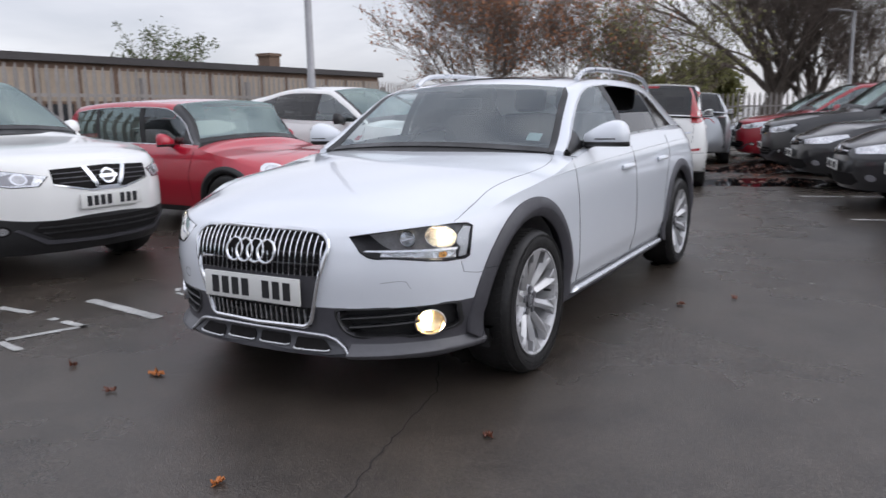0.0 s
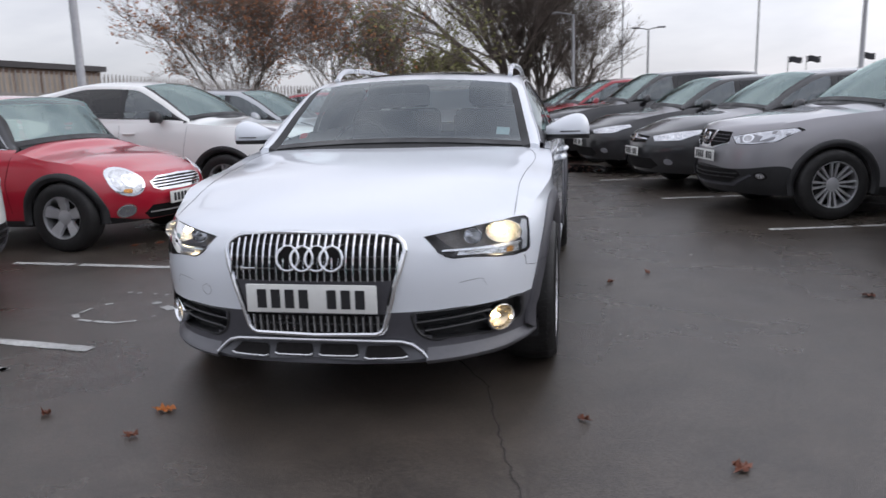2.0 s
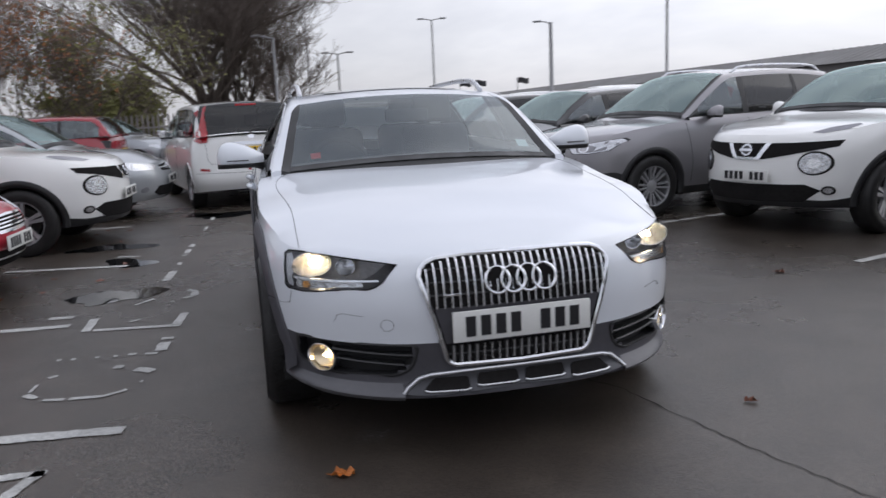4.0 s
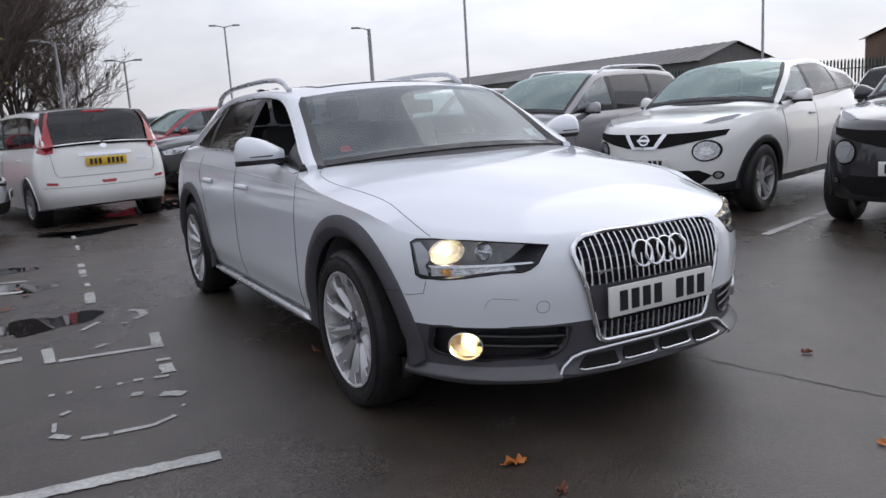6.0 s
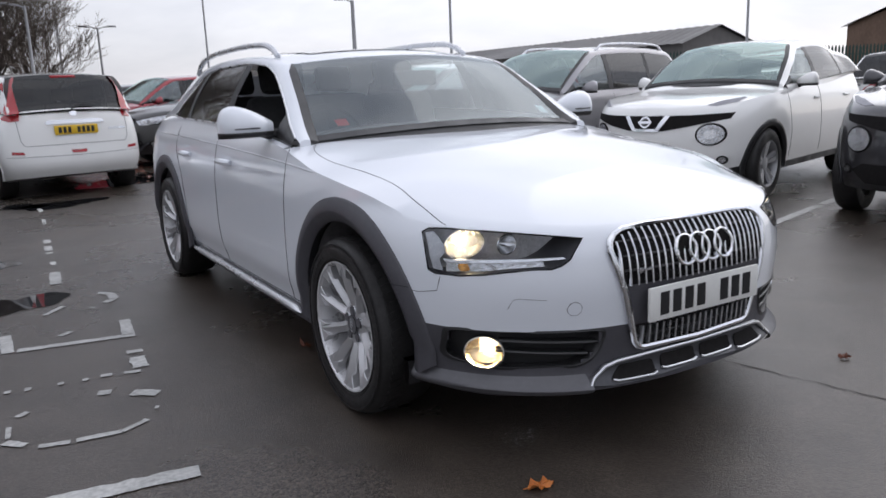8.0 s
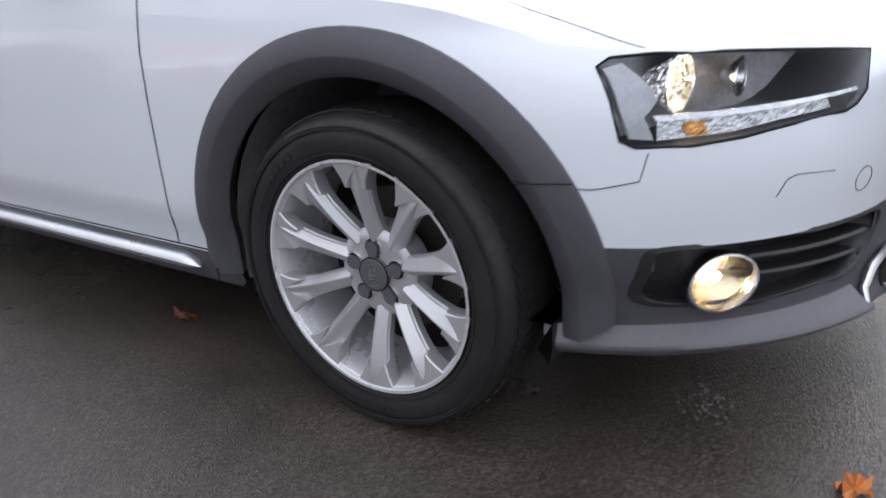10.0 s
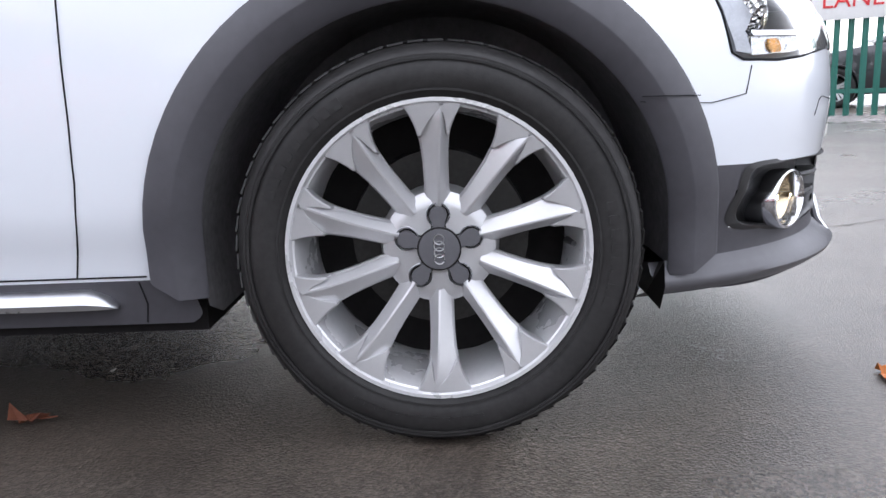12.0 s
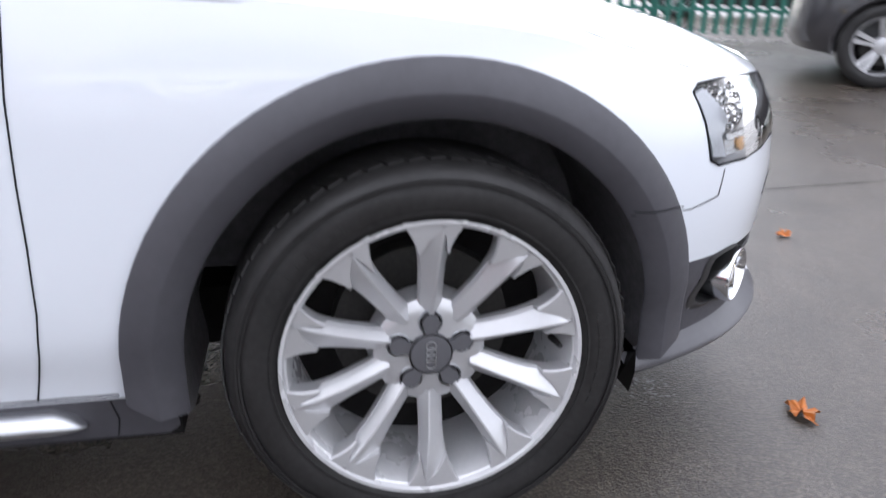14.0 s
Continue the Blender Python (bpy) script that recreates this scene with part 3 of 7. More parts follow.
                dp = out - 0.036
                row = [(dp, -wl * 0.94), (flat_ - 0.003, -wl), (flat_, -wl + 0.0022), (min(flat_, out), la + 0.0025), (low_l, la + 0.0035), (out + up, ridge - 0.0016), (out + up, ridge + 0.0016), (low_r, ra - 0.0035), (min(flat_, out), ra - 0.0025), (flat_, wr - 0.0022), (flat_ - 0.003, wr), (dp, wr * 0.94)]
                rows.append([Vector((x, y, r)) for x, y in row])
            grid(bm, rows)
            bmesh.ops.transform(bm, matrix=Matrix.Rotation(a, 4, "X"), verts=bm.verts[:])
            part("spoke", bm, ALLOY, hub, sharp=0.22)
        bm = bmesh.new()
        lathe(bm, [(0.02, 0.102), (w - 0.056, 0.094), (w - 0.048, 0.082), (w - 0.046, 0.070), (w - 0.046, 0.0)], 40)
        part("hub_face", bm, ALLOY, hub)
        xs = w - 0.044
        bm = bmesh.new()
        lathe(bm, [(xs - 0.01, 0.036), (xs + 0.006, 0.036), (xs + 0.009, 0.033), (xs + 0.010, 0.0)], 40)
        cap = part("centre_cap", bm, STONE_CHIP, hub, "dark grey centre cap")
        bm = bmesh.new()
        tube(bm, [(xs + 0.0072, 0.0352 * math.cos(2 * math.pi * q / 32), 0.0352 * math.sin(2 * math.pi * q / 32)) for q in range(32)], 0.0016, 5, closed=True)
        part("cap_groove", bm, DEEP, cap)
        for i in range(5):
            a = 2 * math.pi * i / 5
            # flat black plate round each arm, drawn for the shading of a recess
            bm = bmesh.new()
            d = Vector((0, math.sin(a), math.cos(a)))
            side = Vector((0, math.cos(a), -math.sin(a)))
            prof = [(0.028, 0.013), (0.041, 0.0120), (0.048, 0.0155), (0.056, 0.0178), (0.065, 0.0152), (0.0725, 0.007)]
            ring_ = [d * r + side * q + Vector((xs - 0.0004, 0, 0)) for r, q in prof] + [d * r - side * q + Vector((xs - 0.0004, 0, 0)) for r, q in reversed(prof)]
            bm.faces.new([bm.verts.new(p) for p in ring_])
            part("pocket_shade_plate", bm, DEEP, hub)
            bm = bmesh.new()
            prof = [(0.028, 0.011), (0.041, 0.0092), (0.048, 0.0125), (0.056, 0.0146), (0.064, 0.0125), (0.0697, 0.006)]
            for x_, k_ in ((xs + 0.007, 1), ):
                top_ = [d * r + side * q * k_ + Vector((x_, 0, 0)) for r, q in prof] + [d * r - side * q * k_ + Vector((x_, 0, 0)) for r, q in reversed(prof)]
                bot_ = [p - Vector((0.016, 0, 0)) for p in top_]
                tv = [bm.verts.new(p) for p in top_]
                bv = [bm.verts.new(p) for p in bot_]
                bm.faces.new(tv)
                for q in range(len(tv)):
                    bm.faces.new((tv[q], tv[(q + 1) % len(tv)], bv[(q + 1) % len(tv)], bv[q]))
            part("cap_arm", bm, STONE_CHIP, hub)
            bm = bmesh.new()
            lathe(bm, [(xs - 0.014, 0.0205), (xs + 0.001, 0.0205), (xs + 0.0025, 0.0195), (xs + 0.001, 0.0180)], 20, Matrix.Translation(d * 0.056))
            part("bolt_ring", bm, SATIN, hub)
        bm = bmesh.new()
        for i in range(4):
            y = -0.0165 + i * 0.011
            tube(bm, [(xs + 0.0108, 0.0082 * math.cos(2 * math.pi * q / 20), y + 0.0082 * math.sin(2 * math.pi * q / 20)) for q in range(20)], 0.0012, 5, closed=True)
        part("cap_emblem", bm, SATIN, cap)
        bm = bmesh.new()
        tube(bm, [(w - 0.06, (rim - 0.034), 0.004), (w - 0.024, (rim - 0.028), 0.004)], [0.006, 0.0045], 8)
        part("valve", bm, BLACK_PLASTIC, hub)
    else:
        for i in range(spokes):
            a = 2 * math.pi * i / spokes
            bm = bmesh.new()
            for off in ((-0.16, 0.16) if style == "twin" else (0,)):
                ww = (0.010 if spokes > 6 else 0.016) if style == "twin" else 0.026
                rows = []
                ww = ww if spokes > 5 or style == "twin" else 0.042
                for t in (0, 0.35, 0.7, 1.0):
                    r = 0.04 + (rim - 0.012 - 0.04) * t
                    cx = off * 0.2 * (0.35 + 0.65 * t)
                    wd = ww * (0.9 + 0.5 * t)
                    out = w - 0.01 - 0.035 * (1 - t)
                    rows.append([Vector((out - 0.025, cx - wd, r)), Vector((out, cx - wd * 0.8, r)), Vector((out, cx + wd * 0.8, r)), Vector((out - 0.025, cx + wd, r))])
                grid(bm, rows)
            bmesh.ops.transform(bm, matrix=Matrix.Rotation(a, 4, "X"), verts=bm.verts[:])
            part("spoke", bm, ALLOY, hub)
        bm = bmesh.new()
        lathe(bm, [(0.0, 0.07), (w - 0.04, 0.066), (w - 0.03, 0.03), (w - 0.03, 0.0)], 24)
        part("hub_face", bm, ALLOY, hub)
    return hub


def arch_flare(b, yc, zc, s, ri, ro, a0, a1, proud=0.016, lip=0.05, zmin=0.23, straight=False):
    """A moulded band round a wheel arch on side s, from angle a0 to a1 (degrees from the front, over the top)."""
    bm = bmesh.new()
    rows = []
    n = 44
    for i in range(n + 1):
        a = radians(a0 + (a1 - a0) * i / n)
        row = []
        prof = ((ro, -0.004), (ro - 0.001, 0.008), (ro - 0.006, 0.011), (ri + (ro - ri) * 0.47, proud + 0.003), (ri + (ro - ri) * 0.43, proud + 0.002), (ri + 0.004, -0.004), (ri, -0.010), (ri + 0.024, -lip))
        for r, off in prof:
            y, z = yc - r * math.cos(a), zc + r * math.sin(a)
            if straight and z < zc:
                y = yc - r * (0.985 + 0.015 * abs(math.cos(a))) * math.copysign(1, math.cos(a))
            zz = max(z, zmin + (0.034 * max(0.0, (r - ri) / (ro - ri)) ** 3 if straight else 0.0))
            base = b.sx(y, max(zz, 0.36))
            row.append(Vector((s * (base + off), y, zz)))
        rows.append(row)
    grid(bm, rows)
    return bm


def plate(car, b, z, mat, nchars, y=None, rear=False, width=0.52, height=0.111, tilt=0):
    """A number plate with plain bars in place of its characters."""
    yy = y if y is not None else (b.ry(0, z) + 0.02 if rear else b.fy(0, z) - 0.025)
    d = 1 if rear else -1
    bm = bmesh.new()
    box(bm, 0, yy, z, width, 0.012, height, bevel=0.004)
    p = part("number_plate", bm, mat, car, "pressed number plate with dark bars")
    step = width * 0.86 / nchars
    for i in range(nchars):
        if i == nchars // 2 and nchars > 6:
            continue
        bm = bmesh.new()
        box(bm, -width * 0.43 + step * (i + 0.5), yy + d * 0.007, z, step * 0.66, 0.003, height * 0.66)
        part("plate_bar", bm, INK, p)
    return p


def mirror_pod(car, b, s, y, z, mat, reach=0.215, x0=None, size=1.0):
    """A door mirror on its foot: tall at the outer end, low at the inner one, flat below."""
    x = (x0 or b.sx(y, z)) + 0.012
    k = size
    top = smooth_curve([(0, 0.018), (0.12, 0.034), (0.3, 0.058), (0.5, 0.078), (0.72, 0.088), (0.86, 0.080), (0.95, 0.056), (1.0, 0.020)])
    deep = smooth_curve([(0, 0.030), (0.2, 0.066), (0.5, 0.086), (0.8, 0.082), (0.94, 0.058), (1.0, 0.020)])

    def pod_row(t, zs, ins=0.0):
        row = []
        for dy, dz in zs:
            row.append(Vector((s * (x + reach * k * t), y - 0.01 - dy * max(0.004, deep(t) - ins) * k, z + dz * k)))
        return row

    bm = bmesh.new()
    ts = [0, 0.05, 0.12, 0.2, 0.3, 0.4, 0.5, 0.6, 0.7, 0.78, 0.86, 0.91, 0.95, 0.98, 1.0]
    rows = []
    for t in ts:
        h = top(t)
        rows.append(pod_row(t, ((-0.38, -0.028), (-0.40, h * 0.5), (-0.36, h * 0.86), (-0.22, h * 0.97), (0.05, h), (0.35, h * 0.95), (0.62, h * 0.82), (0.83, h * 0.58), (0.95, h * 0.28), (1.0, 0.0), (0.985, -0.018), (0.95, -0.026), (0.0, -0.028))))
    vs = grid(bm, rows, close=True)
    bm.faces.new(vs[0])
    bm.faces.new(vs[-1])
    pod = part("door_mirror", bm, mat, car)
    bm = bmesh.new()
    rows = []
    for t in ts:
        rows.append(pod_row(t, ((-0.36, -0.027), (0.0, -0.027), (0.97, -0.027), (0.98, -0.033), (0.86, -0.044), (0.5, -0.052), (-0.2, -0.052), (-0.34, -0.044)), 0.004))
    vs = grid(bm, rows, close=True)
    bm.faces.new(vs[0])
    bm.faces.new(vs[-1])
    part("mirror_base", bm, BLACK_PLASTIC, pod)
    bm = bmesh.new()
    tube(bm, [(s * (x - 0.05), y + 0.005, z - 0.055), (s * (x + 0.0), y - 0.005, z - 0.045), (s * (x + 0.05), y - 0.012, z - 0.036)], [0.036, 0.028, 0.018], 8)
    part("mirror_foot", bm, BLACK_PLASTIC, pod)
    bm = bmesh.new()
    grid(bm, [[Vector((s * (x + reach * k * t), y + (0.36 * deep(t) - 0.004) * k, z + dz * k)) for dz in (-0.022, top(t) * 0.45, top(t) * 0.8)] for t in ts[2:-2]])
    part("mirror_glass", bm, MIRROR, pod)
    return pod


def seam(b, car, pts, at, r=0.0019, off=0.0006, name="panel_gap"):
    bm = bmesh.new()
    out = []
    for (a0, b0), (a1, b1) in zip(pts, pts[1:]):
        n = max(2, int(math.hypot(a1 - a0, b1 - b0) / 0.04))
        out += [at(a0 + (a1 - a0) * i / n, b0 + (b1 - b0) * i / n, off) for i in range(n)]
    out.append(at(*pts[-1], off))
    tube(bm, out, r, 4)
    return part(name, bm, SEAM, car)


def undertray(b, car, z=0.2):
    bm = bmesh.new()
    c = b.c
    box(bm, 0, (b.end - b.fo) / 2, z + 0.07, 1.06, b.end + b.fo - 0.7, 0.12)
    box(bm, 0, c["wb"] / 2, z + 0.055, 2 * b.hw - 0.16, c["wb"] - 2 * c["arch"] - 0.07, 0.13)
    part("undertray", bm, DEEP, car)
    for yc in (0, c["wb"]):
        for s in (1, -1):
            bm = bmesh.new()
            r = c["arch"] + 0.03
            rows = []
            for i in range(25):
                a = math.pi * 1.12 * i / 24 - math.pi * 0.05
                yw = yc - r * math.cos(a)
                xw = b.sx(yw, 0.5) - 0.05
                rows.append([Vector((s * x, yw, c["wz"] + r * math.sin(a))) for x in (0.42, xw - 0.06, xw)])
            foot = [[Vector((s * (abs(p.x) - (0.07 if j else 0.0)), p.y, z + 0.012)) for j, p in enumerate(row)] for row in (rows[0], rows[-1])]
            rows = [foot[0]] + rows + [foot[1]]
            vs = grid(bm, rows)
            bm.faces.new([v[0] for v in vs])
            part("wheel_well", bm, LINER, car)


def shadows_off(car):
    for o in car.children_recursive:
        if o.name.startswith(("windscreen", "side_window", "rear_window", "lens")) and "surround" not in o.name:
            o.visible_shadow = False


# ---- the white estate car ----
ESTATE = dict(
    hw=0.895, fo=0.875, wb=2.805, ro=1.01, fd=0.9, rd=0.75, p=2.6, q=3.0,
    side=[(0.2, 0.055), (0.3, 0.034), (0.375, 0.015), (0.388, 0.009), (0.55, 0.0), (0.75, 0.004), (0.86, 0.016), (0.93, 0.030), (0.975, 0.052), (1.05, 0.09)],
    nose=[(0.2, 0.04), (0.228, -0.006), (0.248, -0.010), (0.272, 0.010), (0.30, 0.018), (0.43, 0.010), (0.55, 0.0), (0.65, 0.012), (0.72, 0.045), (0.75, 0.075), (0.80, 0.14)],
    tail=[(0.2, 0.10), (0.45, 0.0), (0.65, 0.03), (0.9, 0.10), (1.05, 0.16)],
    low=[(-0.87, 0.235), (-0.75, 0.228), (-0.6, 0.212), (-0.39, 0.228), (0.4, 0.212), (2.4, 0.212), (3.2, 0.25), (3.8, 0.28)],
    top=[(-0.87, 0.742), (-0.6, 0.752), (-0.47, 0.762), (-0.33, 0.792), (-0.17, 0.838), (0.04, 0.868), (0.25, 0.890), (0.45, 0.927), (0.62, 0.955), (1.33, 1.005), (2.65, 1.03), (3.2, 1.03), (3.81, 0.98)],
    crown=[(-0.815, 0.743), (-0.79, 0.755), (-0.72, 0.786), (-0.6, 0.830), (-0.3, 0.893), (0.0, 0.936), (0.3, 0.972), (0.45, 0.988), (0.62, 1.004), (3.5, 1.03), (3.81, 1.0)],
    cowl=0.62, boot=3.5, belt_z=0.98, seats=(1.45, 2.4), arch=0.375, wz=0.33,
    house=dict(
        roof=[(0.45, 0.735, 0.93), (0.60, 0.70, 0.985), (0.90, 0.634, 1.190), (1.13, 0.588, 1.322), (1.30, 0.578, 1.354), (1.5, 0.573, 1.374), (1.95, 0.572, 1.390), (2.5, 0.56, 1.384), (3.0, 0.545, 1.345), (3.3, 0.55, 1.26), (3.55, 0.60, 1.10), (3.7, 0.64, 1.0)],
        window=[(0.45, 0.80, 0.935), (0.60, 0.795, 0.985), (0.90, 0.728, 1.160), (1.16, 0.676, 1.290), (1.34, 0.656, 1.326), (1.7, 0.645, 1.346), (2.2, 0.638, 1.340), (2.55, 0.635, 1.310), (2.85, 0.66, 1.215), (3.05, 0.71, 1.075), (3.6, 0.68, 1.04)],
        belt=[(0.45, 0.805, 0.92), (0.62, 0.812, 0.960), (0.9, 0.815, 0.996), (1.33, 0.815, 1.028), (2.2, 0.808, 1.045), (2.7, 0.785, 1.052), (3.05, 0.74, 1.06), (3.6, 0.68, 1.04)]),
    ys=dict(screen=0.58, header=1.13, roof_end=3.02, hatch=3.52, tail=3.7),
    camber=smooth_curve([(0.5, 0.035), (1.13, 0.034), (2.5, 0.03), (3.5, 0.03)]), bow=smooth_curve([(0.5, 0.14), (1.13, 0.080), (1.9, 0.0), (3.0, 0.0), (3.5, -0.06)]),
    panes=[(0.62, 0.80, "pillar"), (0.80, 1.53, "front"), (1.53, 1.63, "pillar"), (1.63, 2.40, "rear"), (2.40, 2.47, "pillar"), (2.47, 3.02, "quarter"), (3.02, 3.6, "body")],
)


def disc(cx, cz, rx, rz=None, n=20):
    rz = rz or rx
    return [(cx + rx * math.cos(2 * math.pi * k / n), cz + rz * math.sin(2 * math.pi * k / n)) for k in range(n)]


HEADLAMP = [(0.425, 0.718), (0.50, 0.728), (0.58, 0.738), (0.655, 0.746), (0.745, 0.753), (0.782, 0.751), (0.797, 0.740), (0.804, 0.69), (0.806, 0.626), (0.796, 0.615), (0.75, 0.613), (0.70, 0.619), (0.64, 0.629), (0.535, 0.634), (0.508, 0.642), (0.480, 0.660)]


def lamp_back(x):
    """How far back the headlamp's tray lies at x."""
    return -0.425 - 0.245 * (0.80 - x) / 0.375


def cut_front(bm, poly):
    """Cuts a hole of the outline poly (x, z) through both sides of a car's nose."""
    x0, x1 = min(p[0] for p in poly) - 0.03, max(p[0] for p in poly) + 0.03
    z0, z1 = min(p[1] for p in poly) - 0.02, max(p[1] for p in poly) + 0.02

    def near():
        return [f for f in bm.faces for m in (f.calc_center_median(),) if m.y < -0.3 and x0 < abs(m.x) < x1 and z0 < m.z < z1 and abs(f.normal.z) < 0.8]

    bm.normal_update()
    for s in (1, -1):
        for (ax, az), (bx, bz) in zip(poly, poly[1:] + poly[:1]):
            fs = [f for f in near() if f.calc_center_median().x * s > 0]
            geom = fs + list({e for f in fs for e in f.edges}) + list({v for f in fs for v in f.verts})
            bmesh.ops.bisect_plane(bm, geom=geom, plane_co=(s * ax, 0, az), plane_no=(s * (bz - az), 0, ax - bx), dist=1e-5)
    dead = [f for f in near() for m in (f.calc_center_median(),) if inside(abs(m.x), m.z, poly)]
    bmesh.ops.delete(bm, geom=dead, context="FACES")
    return bm


def build_estate():
    b = Body(ESTATE)
    car = thing("estate_car", "ice-white estate car with grey arch cladding, headlights lit, on wet asphalt", "car")
    paint_mat = WHITE
    line = smooth_curve([(-0.9, 0.432), (-0.45, 0.445), (-0.38, 0.45), (-0.1, 0.40), (0.1, 0.31), (0.42, 0.293), (2.3, 0.293), (2.6, 0.36), (3.2, 0.43), (3.8, 0.43)])
    arches = [(0, 0.335, 0.425), (ESTATE["wb"], 0.335, 0.425)]
    part("body_shell", cut_front(shell(b, line, 22, arches), HEADLAMP), paint_mat, car, "glossy ice-white painted body")
    vent = round_poly([(0.375, 0.424), (0.54, 0.430), (0.762, 0.436), (0.775, 0.425), (0.768, 0.335), (0.66, 0.314), (0.45, 0.316), (0.40, 0.345)], 0.03)
    bm = shell(b, line, 10, [(0, 0.335, 0.42), (ESTATE["wb"], 0.335, 0.42)], upper=False, holes=[scaled(vent, 1.02)])
    part("lower_cladding", bm, CLADDING, car, "grey textured plastic bumper and sill cladding")
    undertray(b, car, 0.2)
    cabin(b, car, paint_mat, GLASS, GLASS_DARK, opened=(("R", "front", 0.0), ("L", "rear", 0.42)), trim=SATIN)
    interior(b, car)
    fr = {s: b.front(s) for s in (1, -1)}
    fl = {s: b.flank(s) for s in (1, -1)}
    # arches, sills
    for s in (1, -1):
        part("wheel_arch_trim", arch_flare(b, 0, 0.336, s, 0.387, 0.477, -15, 193, zmin=0.262, straight=True), CLADDING, car, "grey plastic wheel arch flare")
        part("wheel_arch_trim", arch_flare(b, ESTATE["wb"], 0.336, s, 0.387, 0.477, -14, 194, zmin=0.240, straight=True), CLADDING, car, "grey plastic wheel arch flare")
        bm = bmesh.new()
        rows = []
        for i in range(121):
            t = i / 120
            y = 0.545 + 1.80 * t
            k = min(1, (1 - abs(2 * t - 1)) * 20) ** 0.5
            base = b.sx(y, 0.27)
            rows.append([Vector((s * (base + ox * (0.25 + 0.75 * k)), y, 0.246 + (z - 0.246) * max(0.08, k))) for ox, z in ((-0.004, 0.280), (0.016, 0.277), (0.026, 0.270), (0.030, 0.260), (0.026, 0.249), (-0.004, 0.245))])
        grid(bm, rows)
        part("sill_trim", bm, SATIN, car, "brushed silver sill strip")
        bm = bmesh.new()
        grid(bm, [[Vector((s * x, fy_, fz)) for fy_, fz in ((-0.318, 0.290), (-0.376, 0.290), (-0.378, 0.245), (-0.370, 0.206), (-0.345, 0.236))] for x in (0.70, 0.75, 0.80, 0.835)], close=False)
        bmesh.ops.holes_fill(bm, edges=bm.edges[:], sides=0)
        part("mud_flap", bm, BLACK_PLASTIC, car)
        bm = bmesh.new()
        grid(bm, [[fr[s](x, z, off) for z, off in ((0.284, 0.0005), (0.266, 0.012), (0.254, 0.022), (0.246, 0.025), (0.238, 0.022), (0.224, 0.006))] for x in [0.430 + 0.388 * i / 26 for i in range(27)]])
        part("bumper_lip", bm, LIP, car, "grey satin plastic front lip")
        bm = bmesh.new()
        pts = []
        for y, z, off in ((-0.328, 0.5630, 0.004), (-0.335, 0.5630, 0.0100), (-0.346, 0.5630, 0.0165), (-0.358, 0.5630, 0.0212), (-0.372, 0.5625, 0.0200), (-0.40, 0.562, 0.0150), (-0.424, 0.561, 0.0125)):
            pts.append((s * (b.sx(y, z) + off), y, z))
        tube(bm, pts, 0.0011, 4)
        part("trim_joint", bm, SEAM, car)
        # door gaps, handles
        seam(b, car, [(0.548, 0.955), (0.556, 0.85), (0.564, 0.76), (0.568, 0.65), (0.569, 0.56), (0.574, 0.46), (0.585, 0.383), (0.607, 0.300)], fl[s], r=0.0016)
        seam(b, car, [(1.60, 1.0), (1.62, 0.8), (1.61, 0.5), (1.58, 0.305)], fl[s])
        seam(b, car, [(2.52, 1.0), (2.50, 0.85), (2.40, 0.74), (2.33, 0.55), (2.30, 0.305)], fl[s])
        seam(b, car, [(0.49, 0.300), (1.4, 0.300), (2.3, 0.302)], fl[s])
        seam(b, car, [(0.505, 0.290), (0.498, 0.250), (0.505, 0.216)], fl[s], r=0.0014)
        seam(b, car, [(-0.325, 0.555), (-0.45, 0.548), (-0.515, 0.560), (-0.525, 0.605)], fl[s], r=0.0010)
        for y in (1.42, 2.23):
            bm = bmesh.new()
            pts = [fl[s](y - 0.10 + 0.2 * i / 8, 0.852 + 0.004 * math.sin(math.pi * i / 8), 0.008 + 0.026 * math.sin(math.pi * i / 8) ** 0.6) for i in range(9)]
            tube(bm, pts, [0.012, 0.016, 0.017, 0.017, 0.017, 0.017, 0.017, 0.016, 0.012], 8)
            part("door_handle", bm, paint_mat, car)
            poly = [(y + 0.075 * math.cos(a), 0.845 + 0.035 * math.sin(a)) for a in [2 * math.pi * k / 16 for k in range(16)]]
            part("handle_recess", patch(poly, fl[s], 0.0015, 0.0, 0.1), paint_mat, car)
        pod = mirror_pod(car, b, s, 0.86, 1.050, paint_mat, reach=0.242, x0=0.808)
        bm = bmesh.new()
        tube(bm, [(s * (0.90 + 0.11 * t), 0.86 - 0.0965 + 0.006 * t * t, 1.040) for t in (0, 0.5, 1)], 0.0035, 5)
        part("indicator_strip", bm, BLACK_PLASTIC, pod)
        # shoulder crease
        zc_ = smooth_curve([(-0.42, 0.752), (-0.33, 0.787), (-0.17, 0.841), (0.04, 0.870), (0.35, 0.889), (0.9, 0.911), (1.74, 0.932), (2.8, 0.950), (3.3, 0.955)])
        bm = bmesh.new()
        tube(bm, [fl[s](0.22 + 3.08 * i / 60, zc_(0.22 + 3.08 * i / 60), -0.0024) for i in range(61)], [0.001] + [0.0042] * 59 + [0.001], 8)
        part("shoulder_crease", bm, paint_mat, car)
        # bonnet shut line
        bm = bmesh.new()
        pts = []
        for y, x in ((-0.50, 0.746), (-0.38, 0.745), (-0.2, 0.745), (0.0, 0.756), (0.2, 0.774), (0.36, 0.784), (0.46, 0.776), (0.54, 0.745), (0.60, 0.70)):
            pts.append((y, x))
        fx = smooth_curve(pts)
        out = []
        for i in range(30):
            y = -0.50 + 1.10 * i / 29
            x = fx(y)
